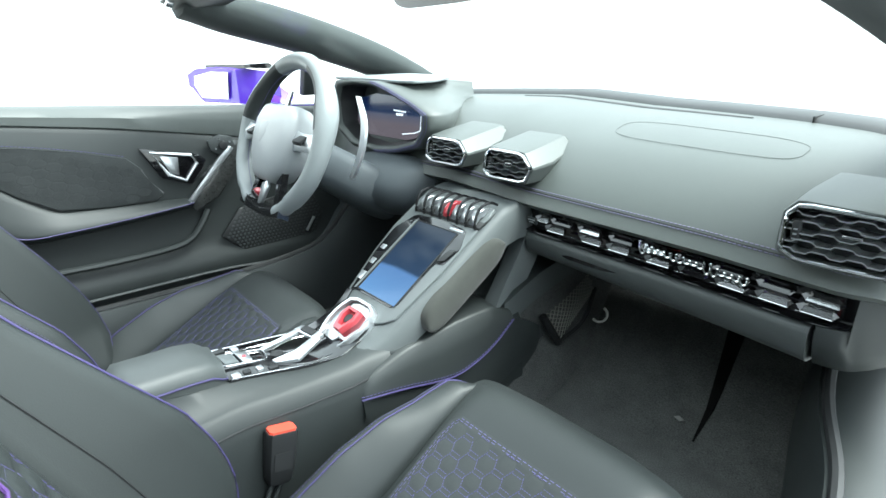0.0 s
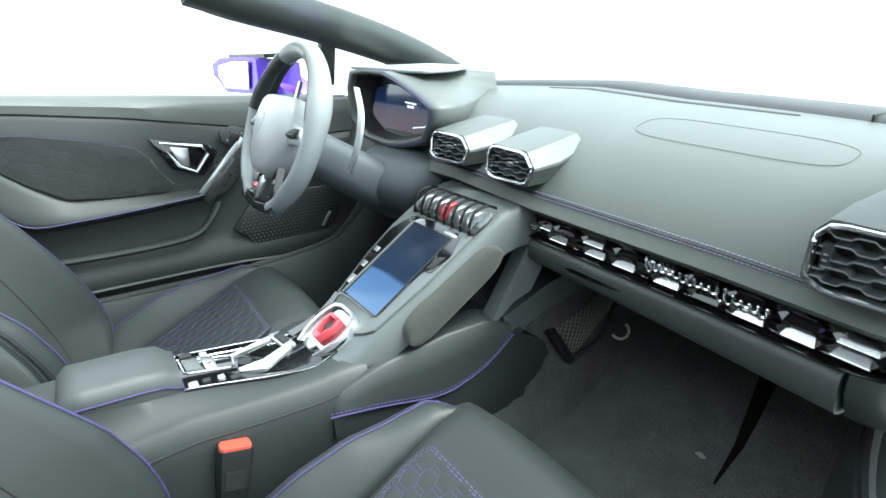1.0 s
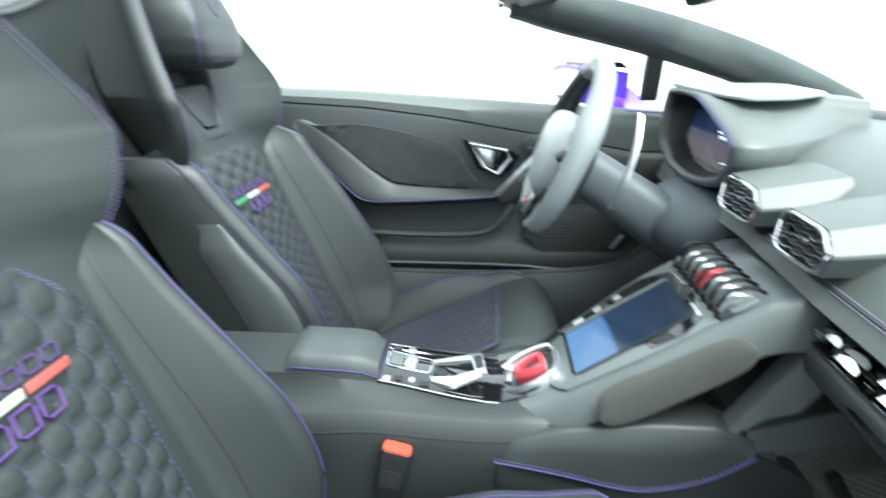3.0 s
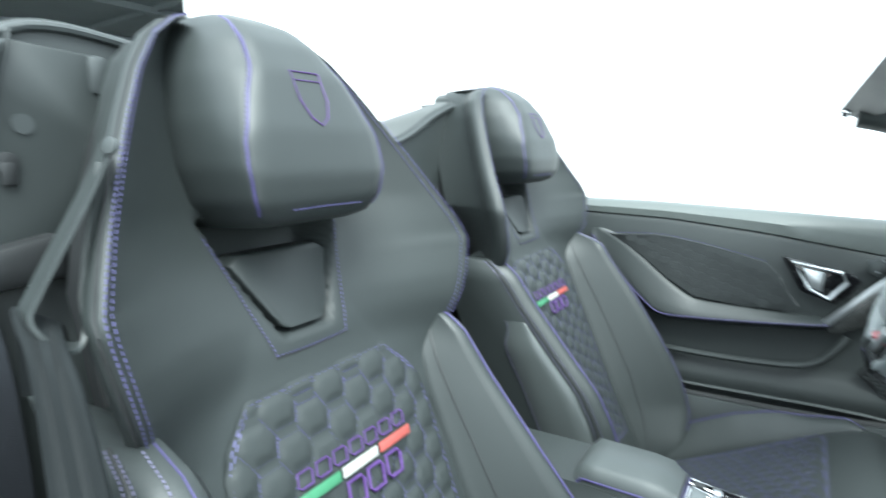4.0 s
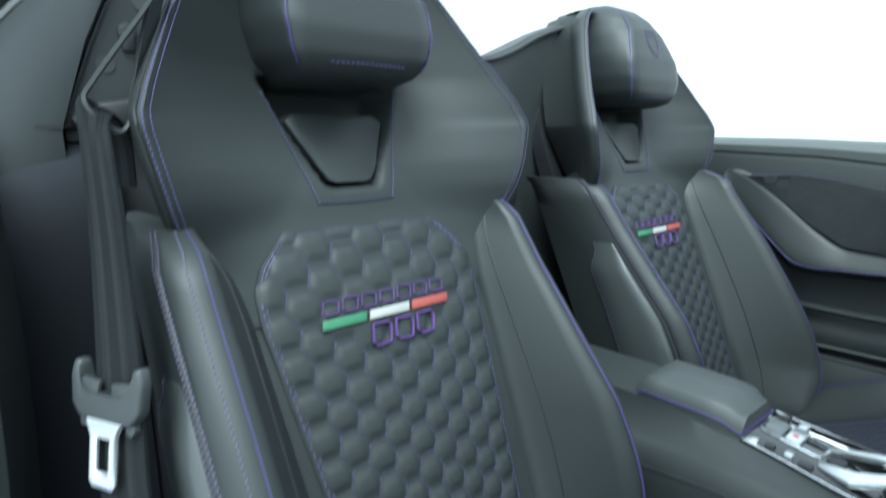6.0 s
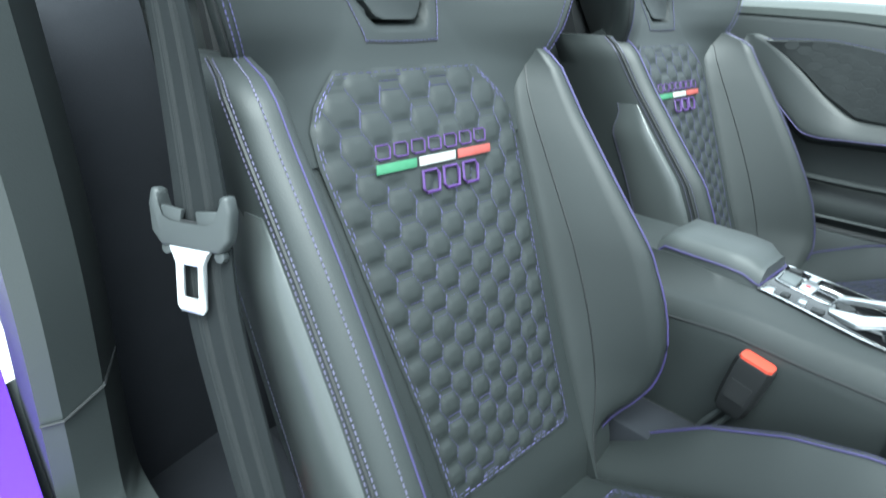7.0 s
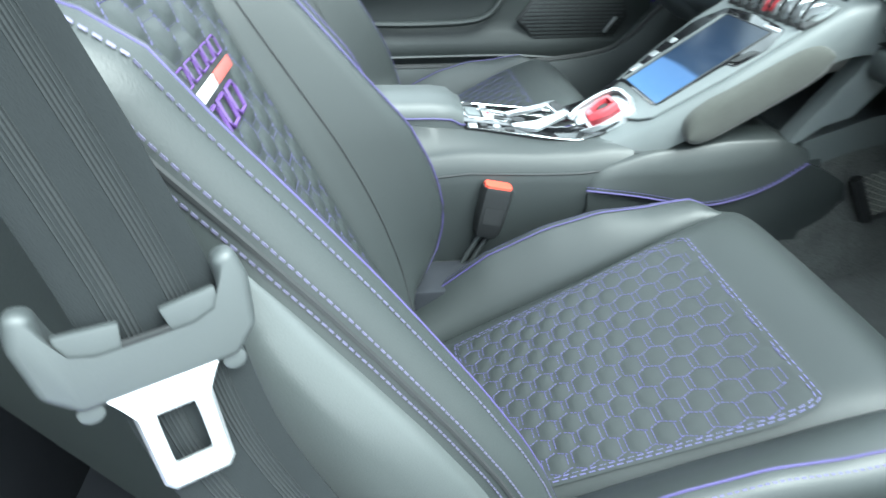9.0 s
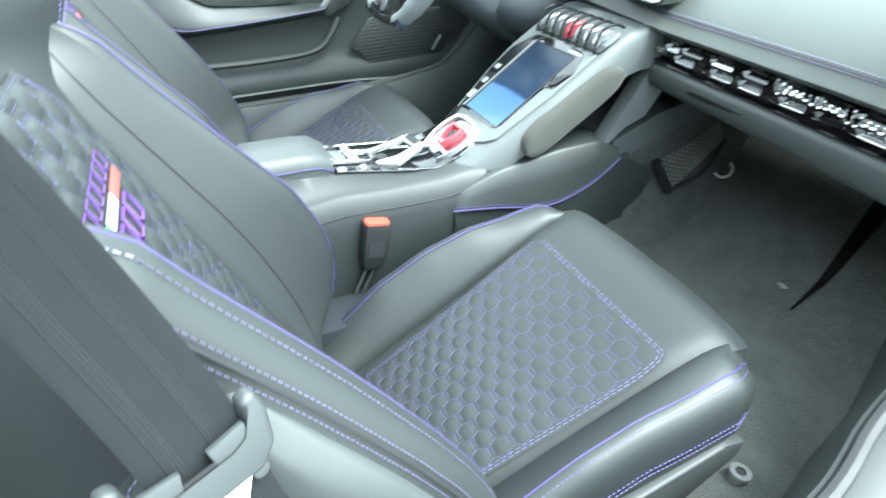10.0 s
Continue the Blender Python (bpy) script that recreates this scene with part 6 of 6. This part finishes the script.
loft(bm, [[c0 + Vector((a * g, 0, 0)) + way0 * (b * g) + NS * u for a, b in pts] for pts, g, u in ((hexa, 0.86, 0.002), (hexa, 0.86, 0.010), (hexa, 0.78, 0.014), (hole, 0.98, 0.013), (hole, 0.9, 0.004))], caps=True)
part("red_flap", bm, RED, frame_ob, "glossy red six-sided flap with a hole")
bm = B()
disc(bm, c0 + way0 * 0.003 + NS * 0.005, 0.009, 0.004, NS, 16, 0.001)
part("start_button", bm, DARK_PLASTIC, frame_ob, "dark button")
bm = B()
slab(bm, [c0 + Vector((a, 0, 0)) + way0 * b + NS * 0.006 for a, b in [(-0.018, -0.030), (0.018, -0.030), (0.012, -0.042), (-0.012, -0.042)]], NS * 0.004, 0.001)
part("lower_key", bm, SATIN, frame_ob, "silver key")

# touch screen in a black bezel
SC = Vector((0.0, 0.5593, 0.5535))
SW = Vector((0, 0.826, 0.5635)).normalized()
SN = Vector((0, -0.5635, 0.826)).normalized()


def on_screen(a, b, o=0.0):
    return SC + Vector((a, 0, 0)) + SW * b + SN * o


bm = B()
slab(bm, [on_screen(a, b, -0.008) for a, b in [(-0.070, -0.118), (-0.040, -0.126), (0.042, -0.126), (0.060, -0.116), (0.0745, -0.102), (0.087, 0.004), (0.0895, 0.135), (0.086, 0.156), (-0.104, 0.156), (-0.108, 0.06), (-0.101, -0.004), (-0.076, -0.108)]], SN * 0.0105, 0.0022, 3)
top_frame = part("top_frame", bm, CONSOLE_GREY, console, "satin grey frame round the screen", sharp=50)
bm = B()
slab(bm, rounded_plane([(-0.0605, -0.0895), (0.0575, -0.0895), (0.0605, 0.016), (0.080, 0.0185), (0.0865, 0.058), (0.0665, 0.0975), (-0.008, 0.1015), (-0.0765, 0.0965), (-0.1005, 0.054), (-0.095, -0.004), (-0.0700, -0.100)], on_screen, 0.0012), SN * 0.0022, 0.0006)
bezel = part("screen_bezel", bm, GLOSS_BLACK, console, "glossy black screen bezel")
bm = B()
slab(bm, [on_screen(a, b, 0.0035) for a, b in [(-0.0668, -0.088), (-0.0605, -0.086), (-0.0590, 0.086), (-0.0640, 0.078)]], SN * 0.0016, 0.0005)
part("bezel_strip", bm, CONSOLE_GREY, bezel, "narrow satin grey strip")
bm = B()
slab(bm, [on_screen(a, b, 0.0035) for a, b in [(0.0615, 0.020), (0.075, 0.026), (0.081, 0.052), (0.068, 0.048)]], SN * 0.0014, 0.0005)
part("bezel_key", bm, DARK_PLASTIC, bezel, "dark key")
# The glowing blue ramp paints the sky and dark header mirrored in the glass.
SCREEN_REFLECTION = bpy.data.materials.new("touch_screen")
SCREEN_REFLECTION.use_nodes = True
tt = SCREEN_REFLECTION.node_tree
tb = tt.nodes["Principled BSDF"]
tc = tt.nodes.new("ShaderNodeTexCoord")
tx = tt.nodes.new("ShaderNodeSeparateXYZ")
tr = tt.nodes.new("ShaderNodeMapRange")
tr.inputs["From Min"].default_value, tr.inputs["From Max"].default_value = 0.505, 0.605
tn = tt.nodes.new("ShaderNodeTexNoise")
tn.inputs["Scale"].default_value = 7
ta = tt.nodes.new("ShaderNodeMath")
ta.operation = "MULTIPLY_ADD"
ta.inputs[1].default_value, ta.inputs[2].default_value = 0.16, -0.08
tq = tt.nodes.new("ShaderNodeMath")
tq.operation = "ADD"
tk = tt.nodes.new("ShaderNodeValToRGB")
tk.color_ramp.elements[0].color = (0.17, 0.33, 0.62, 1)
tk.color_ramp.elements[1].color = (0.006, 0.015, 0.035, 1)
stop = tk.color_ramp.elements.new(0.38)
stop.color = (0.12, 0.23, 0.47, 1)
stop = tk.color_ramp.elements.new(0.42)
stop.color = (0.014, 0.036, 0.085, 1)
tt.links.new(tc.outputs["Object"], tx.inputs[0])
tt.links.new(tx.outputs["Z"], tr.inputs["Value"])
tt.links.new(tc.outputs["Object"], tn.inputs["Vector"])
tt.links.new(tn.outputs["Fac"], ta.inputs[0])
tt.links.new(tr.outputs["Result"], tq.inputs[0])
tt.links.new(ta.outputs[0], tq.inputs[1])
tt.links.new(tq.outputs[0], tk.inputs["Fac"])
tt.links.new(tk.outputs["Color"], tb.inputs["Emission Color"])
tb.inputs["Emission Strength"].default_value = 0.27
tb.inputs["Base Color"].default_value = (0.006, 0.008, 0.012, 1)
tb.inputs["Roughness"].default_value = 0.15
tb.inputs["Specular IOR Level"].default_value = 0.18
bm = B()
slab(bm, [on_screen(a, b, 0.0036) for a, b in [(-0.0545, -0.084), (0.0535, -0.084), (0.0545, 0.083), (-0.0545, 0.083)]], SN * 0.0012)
part("touch_screen", bm, SCREEN_REFLECTION, bezel, "portrait touch screen with a painted blue sky reflection", smooth=False)
bm = B()
tube(bm, [on_screen(a, b, 0.0042) for a, b in [(-0.056, -0.0855), (0.055, -0.0855), (0.056, 0.0845), (-0.056, 0.0845)]], 0.0011, 5, close=True)
part("screen_edge", bm, DARK_PLASTIC, bezel)
# Silver bar laid on as a glint of the glossy bezel.
bm = B()
box(bm, on_screen(0.046, 0.0905, 0.0036), (0.034, 0.005, 0.002), 0.0006, pose(0, 0, 0, 34.3, 0, 0))
part("bezel_glint", bm, SATIN, bezel, "small silver bar")
for k in range(3):
    bm = B()
    box(bm, on_screen(-0.0755 - 0.0045 * k, -0.060 + 0.034 * k, 0.0036), (0.013, (0.018, 0.012, 0.010)[k], 0.002), 0.0006, pose(0, 0, 0, 34.3, 0, 0))
    part("side_key", bm, SATIN, bezel, "small silver bar")

# row of toggle switches between upright guards
switches = thing("toggle_switches", (0.0, 0.67, 0.63), "row of seven silver toggles, one red, between black guards", "switch panel")
TY, TZ = 0.670, 0.636
for k in range(8):
    x = -0.083 + 0.0236 * k
    bm = B()
    tube(bm, curve_points([(x, TY - 0.027, TZ - 0.022), (x, TY - 0.026, TZ - 0.004), (x, TY - 0.014, TZ + 0.014), (x, TY + 0.008, TZ + 0.019), (x, TY + 0.026, TZ + 0.012)], 4), 0.0026, 6)
    part("guard", bm, DECK_BLACK, switches, "black upright guard")
    if k < 7:
        rows = []
        xx = x + 0.0118
        for y, z, w in ((TY - 0.024, TZ - 0.014, 0.0068), (TY - 0.021, TZ - 0.002, 0.0072), (TY - 0.012, TZ + 0.006, 0.0072), (TY + 0.004, TZ + 0.008, 0.0066), (TY + 0.020, TZ + 0.004, 0.0056)):
            rows.append([(xx - w, y + 0.002, z - 0.012), (xx + w, y + 0.002, z - 0.012), (xx + w, y, z - 0.0015), (xx + w - 0.0015, y, z), (xx - w + 0.0015, y, z), (xx - w, y, z - 0.0015)])
        part("toggle", loft(B(), rows), RED if k == 3 else SATIN, switches, "red toggle cover" if k == 3 else "satin silver toggle")
bm = B()
slab(bm, [(-0.092, TY - 0.026, TZ - 0.018), (0.090, TY - 0.026, TZ - 0.018), (0.091, TY + 0.03, TZ + 0.006), (-0.095, TY + 0.03, TZ + 0.006)], (0, 0, -0.006), 0.002)
part("base_plate", bm, DARK_PLASTIC, switches)

# knee pads along the flanks of the bridge
for s in (-1, 1):
    rings = []
    for q in [0.5 - 0.5 * math.cos(math.pi * k / 21) for k in range(22)]:
        y = 0.512 + 0.172 * q
        z = 0.480 + 0.108 * q
        r = 0.024 * (1 - (2 * q - 1) ** 6) ** 0.5 + 0.001
        rings.append([(s * (0.094 + 0.022 * max(0.0, math.cos(a)) ** 0.45), y - r * 0.5 * math.sin(a), z + r * math.sin(a)) for a in span(-1.57, 1.57, 11)])
    part("knee_pad", loft(B(), rings), KNEE_SUEDE, console, "brown-grey suede knee pad", sharp=70)
    # strut from the dashboard down to the tunnel
    bm = B()
    loft(bm, [[(s * (x + a), y + b, z + (0.85 * (b + 0.032) if z < 0.45 else 0.0)) for a, b in ((-0.018, -0.030), (0.014, -0.034), (0.018, 0.022), (-0.014, 0.03))] for x, y, z in ((0.085, 0.695, 0.440), (0.088, 0.73, 0.50), (0.092, 0.765, 0.56), (0.095, 0.79, 0.61))])
    part("strut", bm, CONSOLE_GREY, console, "grey plastic strut")
    # leather flank with curved purple piping
    low = curve_points([(0.380, 0.408, 0), (0.46, 0.394, 0), (0.555, 0.374, 0), (0.61, 0.380, 0), (0.66, 0.400, 0), (0.708, 0.434, 0)], 6)
    rings = []
    for p in low:
        y, z = p.x, p.y
        top = along([(0.38, 0.414), (0.392, 0.428), (0.41, 0.438), (0.47, 0.456), (0.58, 0.470), (0.66, 0.470), (0.708, 0.452)], y)
        rings.append([(s * 0.060, y, top + 0.004), (s * 0.100, y, top), (s * (0.106 - 0.006 * ease(0.40 - y, 0, 0.02)), y, top - 0.003), (s * (0.111 - 0.008 * ease(0.40 - y, 0, 0.02)), y, (top + z) / 2), (s * (0.115 - 0.010 * ease(0.40 - y, 0, 0.02)), y, z), (s * 0.060, y, z)])
    flank = part("flank", loft(B(), rings), LEATHER, console, "leather flank", sharp=60)
    bm = B()
    tube(bm, [(s * 0.1160, p.x, p.y + 0.001) for p in low], 0.0016, 6)
    part("piping", bm, PIPING, flank, "curved purple piping")
    bm = B()
    stitches(bm, [(s * 0.1172, p.x, p.y + 0.007) for p in low], r=0.0009, dash=0.0045, gap=0.0025)
    part("flank_stitching", bm, THREAD, flank, "purple stitching", smooth=False)
    bm = B()
    rings = []
    for y, top, bot in ((0.385, 0.402, 0.36), (0.46, 0.394, 0.27), (0.555, 0.374, 0.26), (0.61, 0.380, 0.262), (0.66, 0.400, 0.27), (0.69, 0.420, 0.28), (0.708, 0.434, 0.29), (0.74, 0.421, 0.31), (0.765, 0.408, 0.325), (0.782, 0.397, 0.340), (0.790, 0.385, 0.355), (0.793, 0.375, 0.366)):
        rings.append([(s * 0.03, y, top), (s * 0.111, y, top), (s * 0.116, y, (top + bot) / 2), (s * 0.108, y, bot), (s * 0.03, y, bot)])
    part("lower_flank", loft(B(), rings), LEATHER, console, "leather lower flank", sharp=60)
# shelf under the bridge
bm = B()
box(bm, (0, 0.60, 0.445), (0.19, 0.30, 0.02), 0.004)
part("shelf", bm, SUEDE, console, "dark shelf below the bridge")
bm = B()
loft(bm, [[(x, y, z) for x, y, z in ((-w0, y0, z0), (w0, y0, z0), (w0, y0, z0 - 0.05), (-w0, y0, z0 - 0.05))] for y0, z0, w0 in ((0.70, 0.462, 0.100), (0.80, 0.492, 0.092), (1.0, 0.520, 0.075), (1.2, 0.545, 0.06))])
part("tunnel_cover", bm, BRIDGE_LEATHER, console, "leather tunnel cover")

# ---- passenger footwell ----
net = thing("storage_net", (0.09, 0.95, 0.33), "black plastic pocket with a net front on the tunnel wall", "net pocket")
NP = [(0.084, 0.828, 0.388), (0.092, 0.872, 0.316), (0.085, 1.000, 0.402), (0.076, 0.985, 0.440)]
bm = B()
tube(bm, [NP[0], NP[1]], 0.009, 8)
part("end_bar", bm, DARK_PLASTIC, net)
bm = B()
tube(bm, curve_points([NP[1], (0.098, 0.945, 0.345), NP[2]], 6), 0.005, 8)
part("lower_bar", bm, DARK_PLASTIC, net)
bm = B()
a0, a1, b1, b0 = [Vector(p) for p in NP]
for k in range(-12, 27, 2):
    for lean in (1, -1):
        line = []
        for r in span(0, 1, 9):
            q = (k + (12 * r if lean > 0 else 12 * (1 - r))) / 26
            if 0 <= q <= 1:
                bulge = Vector((0.010 * math.sin(math.pi * q) * math.sin(math.pi * (0.2 + 0.8 * r)), 0, 0))
                line.append(a0.lerp(b0, q).lerp(a1.lerp(b1, q), r) + bulge)
        if len(line) > 1:
            tube(bm, line, 0.0009, 4)
part("netting", bm, NET_CORD, net, "grey elastic netting", smooth=False)["kind"] = "stuff"
hook = thing("hook_ring", (0.088, 1.01, 0.33), "small ivory plastic hook on the footwell wall", "hook")
bm = B()
tube(bm, [Vector((0.098, 1.005, 0.340)) + Vector((0.75, 0.65, 0)) * (0.017 * math.cos(a)) + Vector((-0.25, 0.3, 0.9)) * (0.017 * math.sin(a)) for a in span(-2.5, 1.0, 16)], 0.0030, 6)
part("ring", bm, IVORY, hook)
speck = thing("paper_scrap", (0.335, 0.945, 0.226), "tiny white scrap on the carpet", "scrap")
bm = B()
slab(bm, [(0.325, 0.940, 0.224), (0.340, 0.935, 0.224), (0.345, 0.944, 0.224), (0.331, 0.949, 0.224)], (0, 0, 0.002))
part("scrap", bm, WHITE, speck)
tread = thing("footwell_slit", (0.37, 1.06, 0.30), "dark slit in the footwell carpet", "carpet slit")
bm = B()
loft(bm, [[(a, y, floor_z(y) + 0.001), (a, y - 0.003, floor_z(y) + 0.004), (b, y - 0.003, floor_z(y) + 0.004), (b, y, floor_z(y) + 0.001)] for y, a, b in ((1.20, 0.314, 0.358), (1.16, 0.320, 0.360), (1.10, 0.336, 0.366), (1.03, 0.353, 0.372), (1.0, 0.360, 0.373), (0.97, 0.367, 0.375), (0.94, 0.373, 0.378), (0.915, 0.378, 0.380))])
part("slit", bm, SLIT_BLACK, tread, smooth=False)
plug = thing("fuse_socket", (-0.115, 0.80, 0.46), "small dark socket with red marks on the tunnel", "socket")
bm = B()
box(bm, (-0.30, 0.93, 0.50), (0.03, 0.02, 0.045), 0.004)
part("socket", bm, DARK_PLASTIC, plug)
for k in range(2):
    bm = B()
    box(bm, (-0.305 + 0.010 * k, 0.919, 0.50), (0.004, 0.002, 0.006))
    part("mark", bm, RED, plug, "red mark")

# ---- seat belt ----
belt = thing("seat_belt", (0.62, 0.0, 0.25), "dark grey seat belt with a steel tongue beside the seat", "seat belt")


def ribbon(points, wides, halves, thick=0.0016, n=6, at=0.0, share=1.0):
    pts = curve_points(points, n)
    ws = curve_points(wides, n)
    hs = [h.x for h in curve_points([(h, 0, 0) for h in halves], n)]
    rows = []
    for i, p in enumerate(pts):
        a, b = pts[max(0, i - 1)], pts[min(len(pts) - 1, i + 1)]
        w = ws[i].normalized() * hs[i]
        nrm = (b - a).cross(w).normalized() * thick
        w0, w = w * at, w * share
        rows.append([p + w0 + w * a + nrm * (0.7 if k in (0, 12) else 1.0 + 0.35 * (k % 2)) for k, a in enumerate(span(-1, 1, 13))] + [p + w0 + w - nrm, p + w0 - w - nrm])
    return loft(B(), rows)


upper = [(0.588, -0.115, 0.79), (0.591, -0.10, 0.83), (0.603, -0.072, 0.854), (0.613, -0.043, 0.849), (0.617, -0.0215, 0.826), (0.6193, -0.0072, 0.765), (0.626, 0.014, 0.675), (0.634, 0.0275, 0.59), (0.637, 0.055, 0.51), (0.638, 0.085, 0.43), (0.638, 0.115, 0.33), (0.638, 0.13, 0.26)]
wide = [(-0.85, 0.5, 0.0), (-0.85, 0.5, -0.2), (-0.70, 0.50, -0.50), (-0.62, 0.60, -0.50), (-0.48, 0.86, -0.16), (-0.38, 0.92, 0.0), (-0.42, 0.90, 0.0)] + [(-0.48, 0.86, 0.15)] * 5
halves = [0.014] * 4 + [0.0145, 0.0195, 0.0225] + [0.023] * 5
part("webbing", ribbon(upper, wide, halves), WEBBING, belt, "grey woven belt webbing", sharp=60)
for at in (-0.42, 0.42):
    part("woven_stripe", ribbon(upper, wide, halves, 0.00172, 6, at, 0.20), STRIPE, belt, "paler woven stripe", sharp=60)
# plastic carrier and steel tongue that hang on the webbing
KX = Vector((-0.42, 0.90, 0.02)).normalized()
KN = Vector((0.88, 0.42, 0.18)).normalized()
KD = KN.cross(KX).normalized()
if KD.z > 0:
    KD = -KD
KC = Vector((0.630, 0.013, 0.655))


def on_tongue(a, b, o):
    return KC + KX * a + KD * b + KN * o


bm = B()
cup = [(-0.026, -0.020), (-0.026, 0.000), (-0.016, 0.004), (0.016, 0.004), (0.026, 0.000), (0.026, -0.020), (0.034, -0.022), (0.037, -0.010), (0.035, 0.010), (0.026, 0.020), (-0.026, 0.020), (-0.035, 0.010), (-0.037, -0.010), (-0.034, -0.022)]
slab(bm, [on_tongue(a, b, -0.002) for a, b in cup], KN * 0.011, 0.0035, 3)
carrier = part("tongue_carrier", bm, PLASTIC, belt, "grey plastic tongue carrier", sharp=70)
bm = B()
slab(bm, [on_tongue(a, b, 0.0065) for a, b in [(-0.024, -0.003), (-0.006, -0.001), (0.006, -0.001), (0.024, -0.003), (0.024, 0.003), (0.006, 0.008), (-0.006, 0.008), (-0.024, 0.003)]], KN * 0.0012)
part("carrier_slot", bm, RUBBER, carrier, "dark slot")
for s in (-1, 1):
    bm = B()
    slab(bm, [on_tongue(s * a, b, 0.0042) for a, b in [(0.006, -0.008), (0.025, -0.010), (0.025, 0.002), (0.008, 0.003)]], KN * 0.004, 0.001)
    part("carrier_lip", bm, PLASTIC, carrier)
out = [(-0.019, 0.018), (0.019, 0.018), (0.0135, 0.028), (0.0130, 0.062), (0.010, 0.066), (-0.010, 0.066), (-0.0130, 0.062), (-0.0135, 0.028)]
inn = [(-0.0065, 0.031), (0.0065, 0.031), (0.0068, 0.036), (0.0068, 0.054), (0.006, 0.055), (-0.006, 0.055), (-0.0068, 0.054), (-0.0068, 0.036)]
mid_ring = [(a + (c - a) * 0.22, b + (d - b) * 0.22) for (a, b), (c, d) in zip(out, inn)]
near = [(a + (c - a) * 0.80, b + (d - b) * 0.80) for (a, b), (c, d) in zip(out, inn)]
bm = B()
loft(bm, [[on_tongue(a, b, o) for a, b in pts] for pts, o in ((inn, 0.006), (out, 0.006), (out, 0.0076), (mid_ring, 0.0092), (near, 0.0092), (inn, 0.0078), (inn, 0.006))], caps=False)
part("tongue", bm, STEEL, belt, "steel belt tongue with a square opening", sharp=30)
for s in (-1, 1):
    bm = B()
    disc(bm, on_tongue(s * 0.024, 0.022, 0.0), 0.0045, 0.006, KN, 12, 0.001)
    part("stop_button", bm, PLASTIC, belt, "small plastic stop button")
# loop that leads the belt at the shoulder of the seat
guide = thing("belt_loop", (0.535, -0.075, 0.95), "grey leather belt loop with a snap button", "belt loop")
ring_pts = curve_points([(0.546, -0.068, 0.960), (0.566, -0.060, 0.931), (0.590, -0.050, 0.900), (0.611, -0.043, 0.872), (0.618, -0.040, 0.860), (0.613, -0.037, 0.847), (0.601, -0.037, 0.836), (0.590, -0.044, 0.842), (0.583, -0.056, 0.865), (0.573, -0.062, 0.900), (0.557, -0.068, 0.948)], 5)
rows = []
for i, p in enumerate(ring_pts):
    way = (ring_pts[min(len(ring_pts) - 1, i + 1)] - ring_pts[max(0, i - 1)]).normalized()
    turn = min(1.0, max(0.0, (i / (len(ring_pts) - 1) - 0.42) / 0.3))
    deep = Vector((-0.16 - 0.50 * turn, -0.987 + 0.24 * turn, 0)) * (0.024 - 0.006 * turn)
    out = way.cross(deep).normalized() * 0.0014
    rows.append([p + out, p + deep + out, p + deep - out, p - out])
strap = part("strap", loft(B(), rows), LEATHER, guide)
bm = B()
disc(bm, (0.549, -0.064, 0.958), 0.0060, 0.004, (0.9, 0.35, 0.2), 16, 0.001)
part("snap_button", bm, PLASTIC, guide, "grey snap button")

# buckle on its stalk between seat and console
for dx, s in ((0.0, 1),):
    buckle = thing("belt_buckle", (0.135, 0.22, 0.30), "black belt buckle with an orange-red release button", "belt buckle")
    BT = Vector((0.118, 0.252, 0.424))
    BD = Vector((0.03, -0.20, -0.98)).normalized()
    BX = Vector((0.05, 0.84, -0.54)).normalized()
    BX = (BX - BD * BX.dot(BD)).normalized()
    BY = BD.cross(BX).normalized()
    if BY.x < 0:
        BY = -BY
    sec = lambda w, d, q: [BT + BD * q + BX * (w * a) + BY * (d * b) for a, b in ((-1, -0.6), (-0.8, -1), (0.8, -1), (1, -0.6), (1, 0.6), (0.8, 1), (-0.8, 1), (-1, 0.6))]
    bm = B()
    loft(bm, [sec(0.0205, 0.0120, 0.0), sec(0.0215, 0.0130, 0.006), sec(0.0205, 0.0125, 0.05), sec(0.018, 0.0115, 0.072), sec(0.014, 0.009, 0.078)])
    shell = part("body", bm, DARK_PLASTIC, buckle, "black plastic body", sharp=40)
    bm = B()
    loft(bm, [sec(0.0185, 0.0105, -0.003), sec(0.0195, 0.0110, 0.003)])
    part("release_button", bm, ORANGE, buckle, "orange-red release button")
    bm = B()
    q = [BT + BD * k + BX * a + BY * 0.0130 for a, k in ((-0.012, 0.028), (0.012, 0.028), (0.012, 0.054), (-0.012, 0.054))]
    slab(bm, q, BY * 0.0008)
    part("embossed_mark", bm, RUBBER, shell, "embossed square mark")
    bm = B()
    for off in (-0.006, 0.006):
        tube(bm, [BT + BD * 0.076 + BX * off, BT + BD * 0.115 + BX * (off - 0.012), BT + BD * 0.15 + BX * (off - 0.02)], 0.0035, 6)
    part("stalk", bm, PLASTIC, buckle, "twin wire stalk")

bolt = thing("floor_bolt", (0.567, 0.59, 0.22), "grey washer at the front of the seat rail", "washer")
bm = B()
loft(bm, [[Vector((0.575 + r * math.cos(a), 0.575 + r * math.sin(a) * 0.9, z)) for a in span(0, 2 * math.pi * 19 / 20, 20)] for r, z in ((0.007, 0.212), (0.014, 0.212), (0.014, 0.218), (0.007, 0.218), (0.007, 0.212))], caps=False)
part("washer", bm, SATIN, bolt)
